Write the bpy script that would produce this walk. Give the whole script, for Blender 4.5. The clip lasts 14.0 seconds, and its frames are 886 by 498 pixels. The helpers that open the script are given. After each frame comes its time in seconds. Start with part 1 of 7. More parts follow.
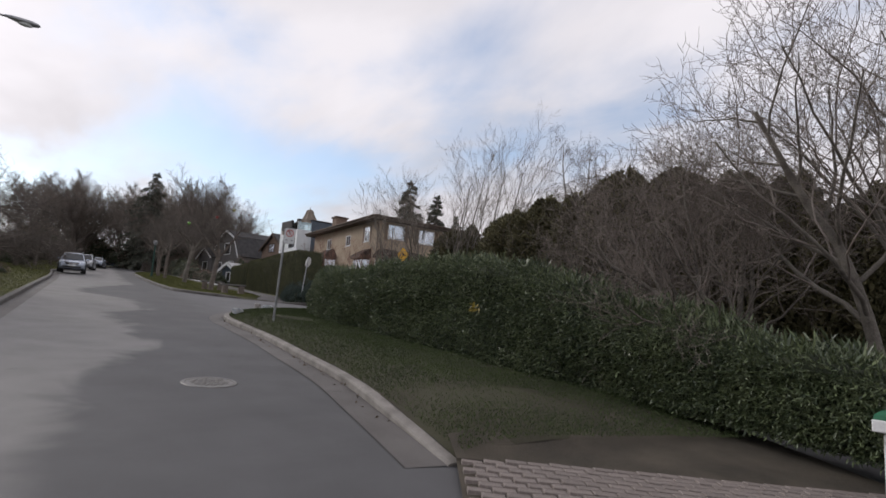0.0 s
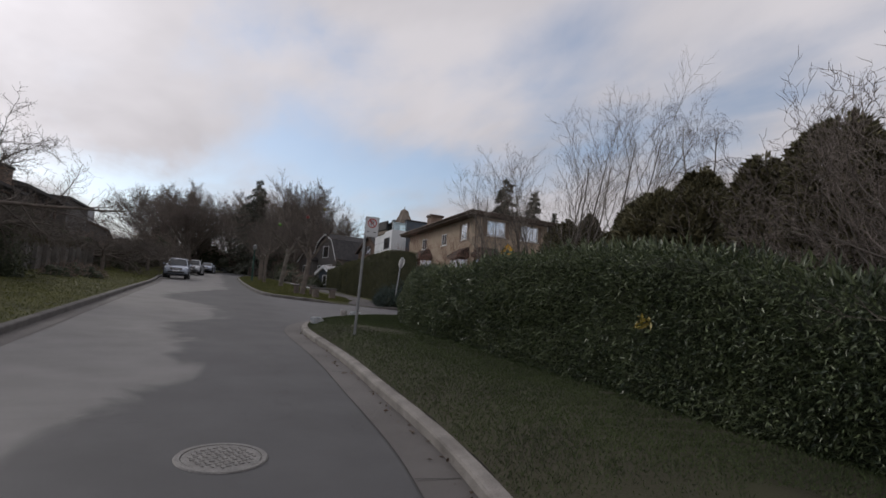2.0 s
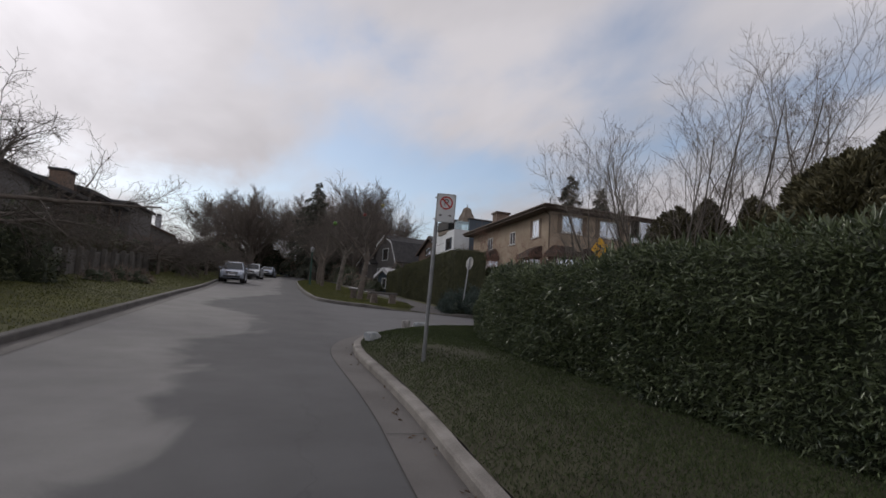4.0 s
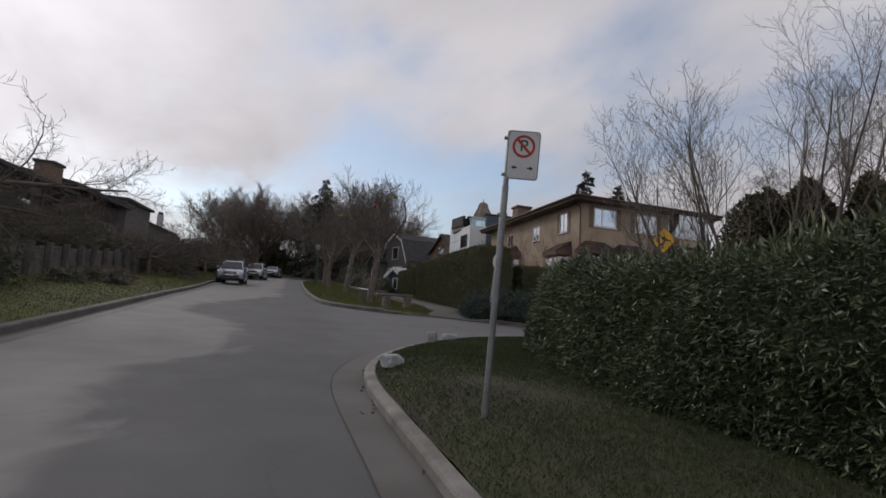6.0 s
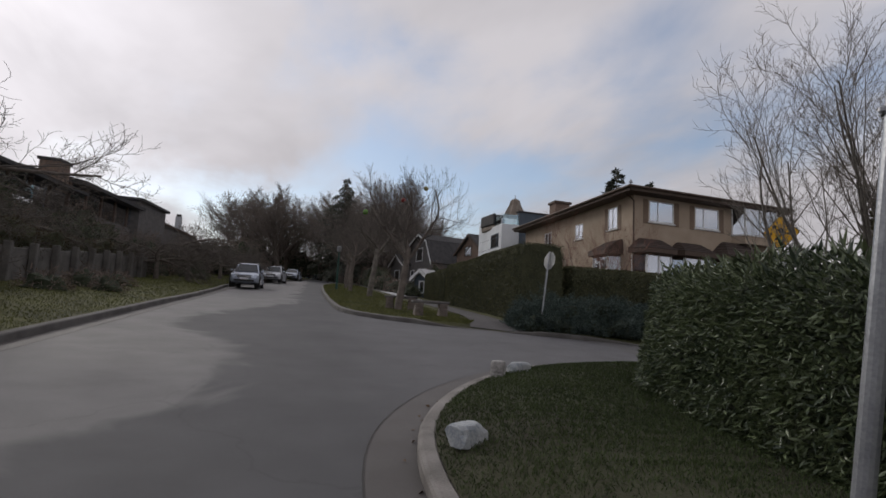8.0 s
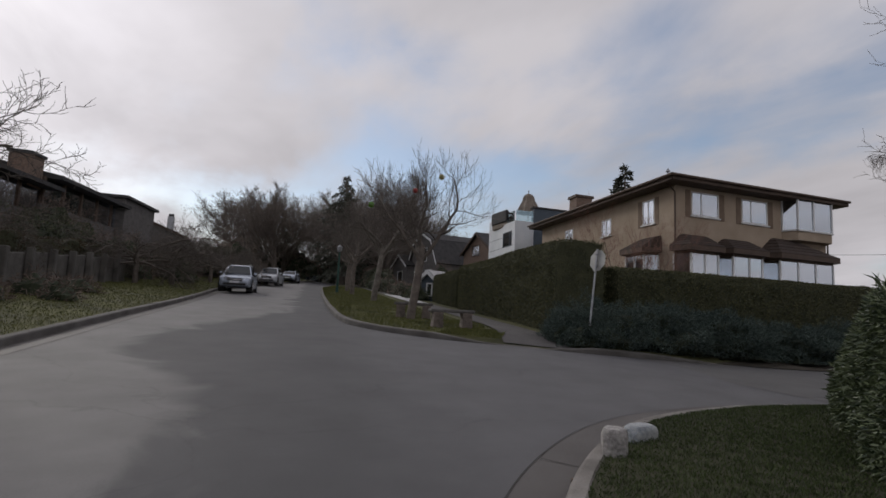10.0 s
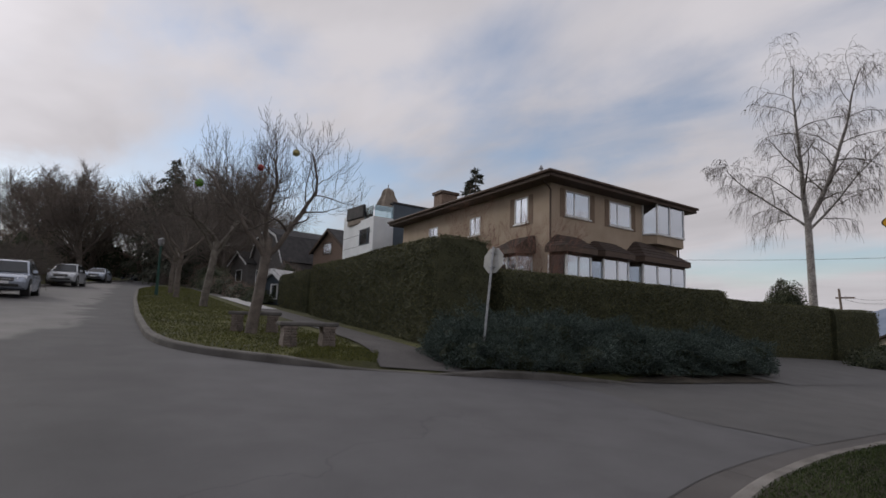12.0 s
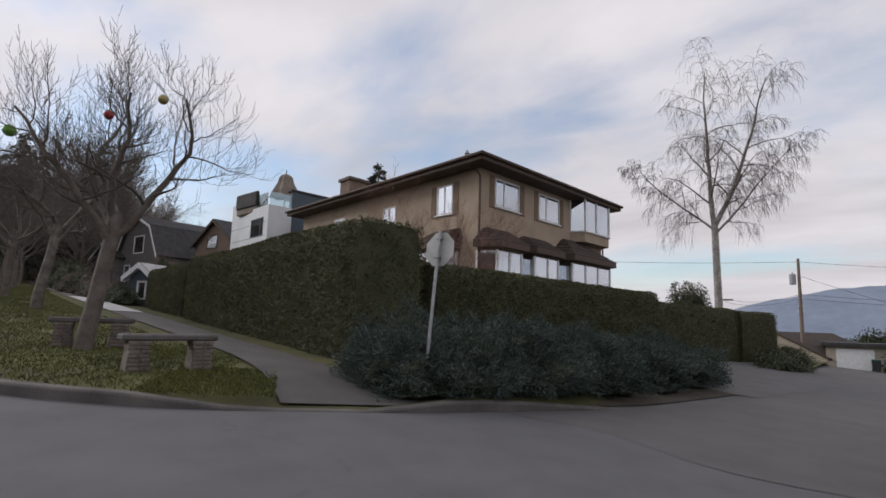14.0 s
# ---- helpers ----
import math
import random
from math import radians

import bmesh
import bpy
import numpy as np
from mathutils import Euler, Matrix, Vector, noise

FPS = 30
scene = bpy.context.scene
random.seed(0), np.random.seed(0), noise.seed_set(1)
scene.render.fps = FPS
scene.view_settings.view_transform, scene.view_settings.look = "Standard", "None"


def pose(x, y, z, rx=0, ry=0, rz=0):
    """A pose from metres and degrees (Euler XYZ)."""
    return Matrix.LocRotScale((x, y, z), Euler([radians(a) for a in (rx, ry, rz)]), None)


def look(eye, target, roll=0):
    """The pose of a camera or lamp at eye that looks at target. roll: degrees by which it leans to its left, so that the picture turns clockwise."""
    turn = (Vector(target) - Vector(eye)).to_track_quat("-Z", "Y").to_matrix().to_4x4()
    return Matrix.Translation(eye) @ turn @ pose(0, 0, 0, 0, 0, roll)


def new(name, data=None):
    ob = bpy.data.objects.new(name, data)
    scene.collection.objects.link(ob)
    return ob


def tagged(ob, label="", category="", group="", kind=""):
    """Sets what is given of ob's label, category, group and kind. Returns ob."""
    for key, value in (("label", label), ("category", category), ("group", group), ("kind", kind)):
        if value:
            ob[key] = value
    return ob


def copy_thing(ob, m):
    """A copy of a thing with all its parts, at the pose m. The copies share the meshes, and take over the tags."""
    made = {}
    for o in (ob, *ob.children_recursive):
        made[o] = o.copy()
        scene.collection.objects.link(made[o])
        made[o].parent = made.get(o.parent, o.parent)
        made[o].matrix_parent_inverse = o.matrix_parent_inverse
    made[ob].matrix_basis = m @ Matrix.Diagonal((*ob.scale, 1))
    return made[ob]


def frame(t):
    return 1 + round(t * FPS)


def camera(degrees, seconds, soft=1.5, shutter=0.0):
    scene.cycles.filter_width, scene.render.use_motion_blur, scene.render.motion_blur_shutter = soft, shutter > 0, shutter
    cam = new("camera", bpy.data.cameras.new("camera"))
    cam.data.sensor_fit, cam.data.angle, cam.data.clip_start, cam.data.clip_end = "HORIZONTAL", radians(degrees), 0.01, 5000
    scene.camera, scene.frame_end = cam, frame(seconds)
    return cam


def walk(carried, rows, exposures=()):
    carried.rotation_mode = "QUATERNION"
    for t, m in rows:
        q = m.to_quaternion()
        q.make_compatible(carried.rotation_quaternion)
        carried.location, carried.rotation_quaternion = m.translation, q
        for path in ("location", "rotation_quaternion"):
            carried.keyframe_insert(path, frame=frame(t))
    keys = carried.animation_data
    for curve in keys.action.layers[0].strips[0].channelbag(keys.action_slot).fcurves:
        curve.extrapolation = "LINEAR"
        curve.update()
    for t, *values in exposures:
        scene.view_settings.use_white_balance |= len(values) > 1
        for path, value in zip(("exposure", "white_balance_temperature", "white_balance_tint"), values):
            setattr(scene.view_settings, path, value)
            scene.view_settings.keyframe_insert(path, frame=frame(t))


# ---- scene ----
# ---------- camera and walk ----------
cam = camera(78.59, 14.0, soft=1.6)
ROWS = [  # seconds, place in metres, turn in degrees
    (0.0, -0.000, 0.000, 1.755, 97.22, -3.30, -39.55),
    (0.5, 0.585, 0.806, 1.785, 97.11, -3.20, -36.40),
    (1.0, 1.073, 1.648, 1.839, 97.11, -3.14, -34.87),
    (1.5, 1.489, 2.494, 1.894, 96.95, -3.21, -33.16),
    (2.0, 1.848, 3.362, 1.971, 96.77, -3.23, -29.42),
    (2.5, 2.201, 4.253, 2.036, 96.62, -3.19, -27.03),
    (3.0, 2.497, 5.153, 2.084, 96.56, -3.19, -25.00),
    (5.5, 3.657, 9.617, 2.286, 96.70, -3.14, -22.55),
    (6.0, 3.830, 10.490, 2.330, 96.67, -3.09, -22.32),
    (6.5, 3.954, 11.356, 2.402, 96.73, -3.14, -22.20),
    (7.0, 4.099, 12.224, 2.466, 96.76, -3.11, -21.86),
    (7.5, 4.232, 13.072, 2.530, 96.74, -3.06, -21.07),
    (8.0, 4.387, 13.925, 2.588, 96.73, -2.94, -20.14),
    (8.5, 4.493, 14.782, 2.636, 96.69, -2.78, -19.26),
    (11.0, 5.213, 19.081, 3.054, 96.98, -2.05, -23.49),
    (11.5, 5.475, 19.944, 3.120, 97.15, -2.01, -29.35),
    (12.0, 5.849, 20.826, 3.182, 97.37, -1.93, -36.24),
    (12.5, 6.293, 21.703, 3.228, 97.58, -2.02, -42.60),
    (13.0, 6.703, 22.510, 3.254, 97.60, -2.06, -44.85),
    (13.5, 7.087, 23.252, 3.281, 97.71, -1.95, -46.42),
    (14.0, 7.453, 23.941, 3.312, 97.77, -1.71, -47.13),
]
walk(cam, [(t, pose(x, y, z, rx, ry, rz)) for t, x, y, z, rx, ry, rz in ROWS],
     [(0.0, 0.5), (1.0, 0.25), (2.0, 0.05), (3.0, 0.0), (8.5, -0.05), (11.0, -0.15), (12.0, 0.0), (12.5, 0.1), (13.0, 0.2), (14.0, 0.32)])

# ---------- world, sun ----------
SUN_EL, SUN_AZ = radians(27), radians(-26)  # azimuth from +y towards +x
world = bpy.data.worlds.new("world")
scene.world = world
world.use_nodes = True


def build_sky():
    nt = world.node_tree
    nt.nodes.clear()
    N, L = nt.nodes.new, nt.links.new

    def math_node(op, a, b=None, c=None):
        n = N("ShaderNodeMath")
        n.operation = op
        for i, v in enumerate((a, b, c)):
            if v is None:
                continue
            if isinstance(v, (int, float)):
                n.inputs[i].default_value = v
            else:
                L(v, n.inputs[i])
        return n.outputs[0]

    sky = N("ShaderNodeTexSky")
    sky.sky_type = "NISHITA"
    sky.sun_disc = False
    sky.sun_elevation, sky.sun_rotation = SUN_EL, SUN_AZ
    sky.air_density, sky.dust_density, sky.ozone_density = 1.0, 0.6, 1.5
    tc = N("ShaderNodeTexCoord")
    sep = N("ShaderNodeSeparateXYZ")
    L(tc.outputs["Generated"], sep.inputs[0])
    x, y, z = sep.outputs
    zc = math_node("ADD", math_node("MAXIMUM", z, 0.0), 0.16)
    comb = N("ShaderNodeCombineXYZ")
    L(math_node("DIVIDE", x, zc), comb.inputs[0])
    L(math_node("DIVIDE", y, zc), comb.inputs[1])

    def fbm(scale, detail, rough, off, distortion=0.0, squash=(1, 1, 1)):
        m = N("ShaderNodeMapping")
        m.inputs["Location"].default_value = off
        m.inputs["Rotation"].default_value = (0, 0, radians(28))
        m.inputs["Scale"].default_value = squash
        L(comb.outputs[0], m.inputs[0])
        n = N("ShaderNodeTexNoise")
        n.inputs["Scale"].default_value, n.inputs["Detail"].default_value = scale, detail
        n.inputs["Roughness"].default_value, n.inputs["Distortion"].default_value = rough, distortion
        L(m.outputs[0], n.inputs["Vector"])
        return n.outputs["Fac"]

    big = fbm(0.62, 5.0, 0.5, CLOUD_OFFSET, 0.25, (1.0, 0.62, 1))
    fine = fbm(2.4, 6.0, 0.58, (3.1, 7.7, 0), 0.4, (1.0, 0.6, 1))
    cover = math_node("ADD", math_node("MULTIPLY", big, 0.78), math_node("MULTIPLY", fine, 0.22))
    cover = math_node("ADD", math_node("MULTIPLY_ADD", math_node("SUBTRACT", cover, 0.5), 1.15, 0.545), math_node("MULTIPLY", math_node("MAXIMUM", math_node("SUBTRACT", 0.12, z), 0.0), 0.4))
    # breaks in the cloud: azimuth from +y, elevation, half-widths in degrees, depth
    warp, wob = N("ShaderNodeTexNoise"), N("ShaderNodeVectorMath")
    warp.inputs["Scale"].default_value, warp.inputs["Detail"].default_value, warp.inputs["Roughness"].default_value = 5.5, 5, 0.6
    L(tc.outputs["Generated"], warp.inputs["Vector"])
    wob.operation = "MULTIPLY_ADD"
    L(warp.outputs["Color"], wob.inputs[0])
    wob.inputs[1].default_value = (0.3, 0.3, 0.16)
    off = N("ShaderNodeVectorMath")
    off.operation = "SUBTRACT"
    L(tc.outputs["Generated"], off.inputs[0])
    off.inputs[1].default_value = (0.15, 0.15, 0.08)
    L(off.outputs[0], wob.inputs[2])
    for az, el, wide, high, deep in CLOUD_BREAKS:
        a, e = radians(az), radians(el)
        ahead = Vector((math.sin(a) * math.cos(e), math.cos(a) * math.cos(e), math.sin(e)))
        side = Vector((math.cos(a), -math.sin(a), 0.0))
        rise = side.cross(ahead)
        dist = []
        for axis, w in ((side, wide), (rise, high)):
            d = N("ShaderNodeVectorMath")
            d.operation = "DOT_PRODUCT"
            L(wob.outputs[0], d.inputs[0])
            d.inputs[1].default_value = axis / math.sin(radians(w))
            shift = math_node("SUBTRACT", d.outputs["Value"], ahead.dot(axis) / math.sin(radians(w)))
            dist.append(math_node("MULTIPLY", shift, shift))
        front = N("ShaderNodeVectorMath")
        front.operation = "DOT_PRODUCT"
        L(tc.outputs["Generated"], front.inputs[0])
        front.inputs[1].default_value = ahead
        ring = math_node("MAXIMUM", math_node("SUBTRACT", 1.0, math_node("SQRT", math_node("ADD", dist[0], dist[1]))), 0.0)
        near = math_node("GREATER_THAN", front.outputs["Value"], 0.3)
        cover = math_node("SUBTRACT", cover, math_node("MULTIPLY", math_node("MULTIPLY", ring, near), deep))
    mask = N("ShaderNodeMapRange")
    mask.interpolation_type = "SMOOTHSTEP"
    L(cover, mask.inputs[0])
    mask.inputs[1].default_value, mask.inputs[2].default_value = 0.31, 0.54
    mask.inputs[3].default_value = 0.25
    # cloud brightness: lit towards the sun, greyer in its thick parts
    sd = Vector((math.sin(SUN_AZ) * math.cos(SUN_EL), math.cos(SUN_AZ) * math.cos(SUN_EL), math.sin(SUN_EL)))
    dot = N("ShaderNodeVectorMath")
    dot.operation = "DOT_PRODUCT"
    L(tc.outputs["Generated"], dot.inputs[0])
    dot.inputs[1].default_value = sd
    toward = math_node("POWER", math_node("MAXIMUM", dot.outputs["Value"], 0.0), 14.0)
    thick = fbm(1.15, 5.0, 0.55, (8.3, 1.2, 0), 0.3, (1.0, 0.55, 1))
    shade = N("ShaderNodeMapRange")
    L(thick, shade.inputs[0])
    shade.inputs[1].default_value, shade.inputs[2].default_value = 0.34, 0.66
    shade.inputs[3].default_value, shade.inputs[4].default_value = 1.06, 0.76
    bright = math_node("MULTIPLY", shade.outputs[0], math_node("ADD", 1.0, math_node("MULTIPLY", toward, 0.85)))
    cloud = N("ShaderNodeMix")
    cloud.data_type = "RGBA"
    cloud.inputs["Factor"].default_value = 1.0
    cloud.blend_type = "MULTIPLY"
    cloud.inputs["A"].default_value = (*CLOUD_COLOUR, 1)
    L(bright, cloud.inputs["B"])
    blue = N("ShaderNodeMix")
    blue.data_type = "RGBA"
    blue.blend_type = "MULTIPLY"
    blue.inputs["Factor"].default_value = 1.0
    L(sky.outputs[0], blue.inputs["A"])
    blue.inputs["B"].default_value = (SKY_GAIN, SKY_GAIN, SKY_GAIN, 1)
    mix = N("ShaderNodeMix")
    mix.data_type = "RGBA"
    L(mask.outputs[0], mix.inputs["Factor"])
    L(blue.outputs["Result"], mix.inputs["A"])
    L(cloud.outputs["Result"], mix.inputs["B"])
    bg = N("ShaderNodeBackground")
    bg.inputs["Strength"].default_value = 0.1
    L(mix.outputs["Result"], bg.inputs["Color"])
    out = N("ShaderNodeOutputWorld")
    L(bg.outputs[0], out.inputs[0])


CLOUD_BREAKS = [(-5, 9.5, 17, 7, 0.24), (11, 15.5, 12, 6, 0.16), (15, 26.5, 19, 9, 0.17), (7, 30, 10, 8, 0.09), (41, 27.5, 12, 7, 0.04), (47.5, 17.6, 13, 6, 0.12), (30, 15, 16, 5, 0.12),
                (60, 20.5, 14, 7, 0.09), (66, 7, 14, 6, 0.14), (88, 17, 22, 9, 0.1), (-48, 30, 22, 12, 0.16), (120, 35, 30, 18, 0.16), (180, 40, 40, 20, 0.16), (-110, 38, 30, 16, 0.16)]
CLOUD_OFFSET = (1.7, 0.4, 0)
CLOUD_COLOUR = (6.0, 5.75, 6.05)
SKY_GAIN = 1.25
build_sky()
sun = new("sun", bpy.data.lights.new("sun", "SUN"))
sun.data.energy, sun.data.angle, sun.data.color = 0.95, radians(14), (1.0, 0.95, 0.88)
sun.matrix_world = look((0, 0, 0), (-math.sin(SUN_AZ) * math.cos(SUN_EL), -math.cos(SUN_AZ) * math.cos(SUN_EL), -math.sin(SUN_EL)))


# ---------- materials ----------
def material(name, dark, light, scale=4.0, rough=0.8, bump=0.15, bump_scale=60.0, fine=0.35, metal=0.0, coords="Object", vary=0.0, spec=0.5):
    """A surface with stains at one scale and grain at another."""
    m = bpy.data.materials.new(name)
    m.use_nodes = True
    nt = m.node_tree
    bs = nt.nodes["Principled BSDF"]
    N, L = nt.nodes.new, nt.links.new
    tc = N("ShaderNodeTexCoord")
    n1, n2 = N("ShaderNodeTexNoise"), N("ShaderNodeTexNoise")
    n1.inputs["Scale"].default_value, n1.inputs["Detail"].default_value = scale, 4
    n2.inputs["Scale"].default_value, n2.inputs["Detail"].default_value = bump_scale, 3
    L(tc.outputs[coords], n1.inputs["Vector"])
    L(tc.outputs[coords], n2.inputs["Vector"])
    add = N("ShaderNodeMix")
    add.inputs["Factor"].default_value = fine
    L(n1.outputs["Fac"], add.inputs["A"])
    L(n2.outputs["Fac"], add.inputs["B"])
    ramp = N("ShaderNodeValToRGB")
    ramp.color_ramp.elements[0].position, ramp.color_ramp.elements[1].position = 0.34, 0.66
    ramp.color_ramp.elements[0].color, ramp.color_ramp.elements[1].color = (*dark, 1), (*light, 1)
    L(add.outputs["Result"], ramp.inputs[0])
    col = ramp.outputs[0]
    if vary:
        info, hsv = N("ShaderNodeObjectInfo"), N("ShaderNodeHueSaturation")
        geo, addr, mr = N("ShaderNodeNewGeometry"), N("ShaderNodeMath"), N("ShaderNodeMapRange")
        L(info.outputs["Random"], addr.inputs[0])
        L(geo.outputs["Random Per Island"], addr.inputs[1])
        L(addr.outputs[0], mr.inputs[0])
        mr.inputs[2].default_value = 2.0
        mr.inputs[3].default_value, mr.inputs[4].default_value = 1 - vary, 1 + vary
        L(mr.outputs[0], hsv.inputs["Value"])
        L(col, hsv.inputs["Color"])
        col = hsv.outputs[0]
    L(col, bs.inputs["Base Color"])
    bs.inputs["Roughness"].default_value, bs.inputs["Metallic"].default_value = rough, metal
    bs.inputs["Specular IOR Level"].default_value = spec
    if bump:
        b = N("ShaderNodeBump")
        b.inputs["Strength"].default_value, b.inputs["Distance"].default_value = bump, 0.02
        L(n2.outputs["Fac"], b.inputs["Height"])
        L(b.outputs[0], bs.inputs["Normal"])
    return m


def plain(name, colour, rough=0.6, metal=0.0):
    return material(name, tuple(c * 0.88 for c in colour), tuple(min(1, c * 1.1) for c in colour), 5.0, rough, 0.05, 90.0, 0.4, metal)


def road_material(name, dark, light, edge):
    """Worn paving: paler on one side of the street, darker in broad drifts, fine aggregate and thin cracks."""
    m = bpy.data.materials.new(name)
    m.use_nodes = True
    nt = m.node_tree
    bs = nt.nodes["Principled BSDF"]
    N, L = nt.nodes.new, nt.links.new
    tc = N("ShaderNodeTexCoord")
    sep = N("ShaderNodeSeparateXYZ")
    L(tc.outputs["Object"], sep.inputs[0])

    def mth(op, a, b):
        n = N("ShaderNodeMath")
        n.operation = op
        for i, v in enumerate((a, b)):
            if isinstance(v, (int, float)):
                n.inputs[i].default_value = v
            else:
                L(v, n.inputs[i])
        return n.outputs[0]

    def noise_fac(scale, detail=4.0, squash=(1, 1, 1), distortion=0.0):
        mp, n = N("ShaderNodeMapping"), N("ShaderNodeTexNoise")
        mp.inputs["Scale"].default_value = squash
        L(tc.outputs["Object"], mp.inputs[0])
        n.inputs["Scale"].default_value, n.inputs["Detail"].default_value, n.inputs["Distortion"].default_value = scale, detail, distortion
        L(mp.outputs[0], n.inputs["Vector"])
        return n.outputs["Fac"]

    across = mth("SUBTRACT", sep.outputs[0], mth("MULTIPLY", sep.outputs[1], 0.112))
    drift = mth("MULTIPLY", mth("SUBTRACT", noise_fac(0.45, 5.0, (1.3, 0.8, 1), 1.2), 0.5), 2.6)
    # the edge between pale and dark wanders across the street as it goes
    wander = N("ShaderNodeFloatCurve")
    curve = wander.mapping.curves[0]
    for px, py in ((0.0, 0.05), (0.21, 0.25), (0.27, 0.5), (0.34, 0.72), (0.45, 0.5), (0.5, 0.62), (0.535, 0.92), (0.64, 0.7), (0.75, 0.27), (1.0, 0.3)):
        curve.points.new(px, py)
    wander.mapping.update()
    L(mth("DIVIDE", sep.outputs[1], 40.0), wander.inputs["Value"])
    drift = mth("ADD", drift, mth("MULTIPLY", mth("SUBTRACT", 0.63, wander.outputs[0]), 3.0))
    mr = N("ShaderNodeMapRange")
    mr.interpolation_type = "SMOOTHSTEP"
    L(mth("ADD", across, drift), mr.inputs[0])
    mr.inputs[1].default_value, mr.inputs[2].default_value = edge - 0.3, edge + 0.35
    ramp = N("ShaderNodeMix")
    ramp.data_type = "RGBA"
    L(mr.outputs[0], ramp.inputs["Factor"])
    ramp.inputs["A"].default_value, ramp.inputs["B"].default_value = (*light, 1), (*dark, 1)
    # the crossing is paved in a paler grey
    pale, mixp = N("ShaderNodeMapRange"), N("ShaderNodeMix")
    L(mth("ADD", across, mth("MULTIPLY", noise_fac(0.6, 4.0), 1.2)), pale.inputs[0])
    pale.inputs[1].default_value, pale.inputs[2].default_value = 4.0, 5.6
    mixp.data_type = "RGBA"
    L(pale.outputs[0], mixp.inputs["Factor"])
    L(ramp.outputs["Result"], mixp.inputs["A"])
    mixp.inputs["B"].default_value = (*[c * 1.42 for c in dark], 1)
    grain = N("ShaderNodeMapRange")
    L(mth("ADD", mth("MULTIPLY", noise_fac(130.0, 2.0), 0.5), mth("MULTIPLY", noise_fac(1.3, 5.0), 0.5)), grain.inputs[0])
    grain.inputs[1].default_value, grain.inputs[2].default_value = 0.3, 0.7
    grain.inputs[3].default_value, grain.inputs[4].default_value = 0.78, 1.2
    mul = N("ShaderNodeMix")
    mul.data_type, mul.blend_type = "RGBA", "MULTIPLY"
    mul.inputs["Factor"].default_value = 1.0
    L(mixp.outputs["Result"], mul.inputs["A"])
    L(grain.outputs[0], mul.inputs["B"])
    # thin cracks
    vor = N("ShaderNodeTexVoronoi")
    vor.feature = "DISTANCE_TO_EDGE"
    vor.inputs["Scale"].default_value = 0.16
    warp, wm = N("ShaderNodeTexNoise"), N("ShaderNodeVectorMath")
    warp.inputs["Scale"].default_value, warp.inputs["Detail"].default_value = 0.9, 6
    wm.operation = "MULTIPLY_ADD"
    wm.inputs[1].default_value = (2.0, 2.0, 0)
    L(tc.outputs["Object"], warp.inputs["Vector"])
    L(warp.outputs["Color"], wm.inputs[0])
    L(tc.outputs["Object"], wm.inputs[2])
    L(wm.outputs[0], vor.inputs["Vector"])
    cr = N("ShaderNodeMapRange")
    L(vor.outputs["Distance"], cr.inputs[0])
    cr.inputs[1].default_value, cr.inputs[2].default_value = 0.0008, 0.003
    cr.inputs[3].default_value, cr.inputs[4].default_value = 0.86, 1.0
    mul2 = N("ShaderNodeMix")
    mul2.data_type, mul2.blend_type = "RGBA", "MULTIPLY"
    mul2.inputs["Factor"].default_value = 1.0
    L(mul.outputs["Result"], mul2.inputs["A"])
    L(cr.outputs[0], mul2.inputs["B"])
    L(mul2.outputs["Result"], bs.inputs["Base Color"])
    ro = N("ShaderNodeMapRange")
    L(noise_fac(0.5, 4.0), ro.inputs[0])
    ro.inputs[3].default_value, ro.inputs[4].default_value = 0.66, 0.9
    bs.inputs["Specular IOR Level"].default_value = 0.35
    L(ro.outputs[0], bs.inputs["Roughness"])
    b = N("ShaderNodeBump")
    b.inputs["Strength"].default_value, b.inputs["Distance"].default_value = 0.25, 0.01
    L(noise_fac(160.0, 3.0), b.inputs["Height"])
    L(b.outputs[0], bs.inputs["Normal"])
    return m


def glass_material(name, tint, gloss):
    m = bpy.data.materials.new(name)
    m.use_nodes = True
    nt = m.node_tree
    nt.nodes.clear()
    N, L = nt.nodes.new, nt.links.new
    g, t, mix, fr, add, out = N("ShaderNodeBsdfGlossy"), N("ShaderNodeBsdfTransparent"), N("ShaderNodeMixShader"), N("ShaderNodeFresnel"), N("ShaderNodeMath"), N("ShaderNodeOutputMaterial")
    g.inputs["Roughness"].default_value = 0.02
    g.inputs["Color"].default_value = (*tint, 1)
    t.inputs["Color"].default_value = (0.75, 0.8, 0.8, 1)
    fr.inputs["IOR"].default_value = 1.5
    L(fr.outputs[0], add.inputs[0])
    add.inputs[1].default_value = gloss
    L(add.outputs[0], mix.inputs[0])
    L(t.outputs[0], mix.inputs[1])
    L(g.outputs[0], mix.inputs[2])
    L(mix.outputs[0], out.inputs[0])
    return m


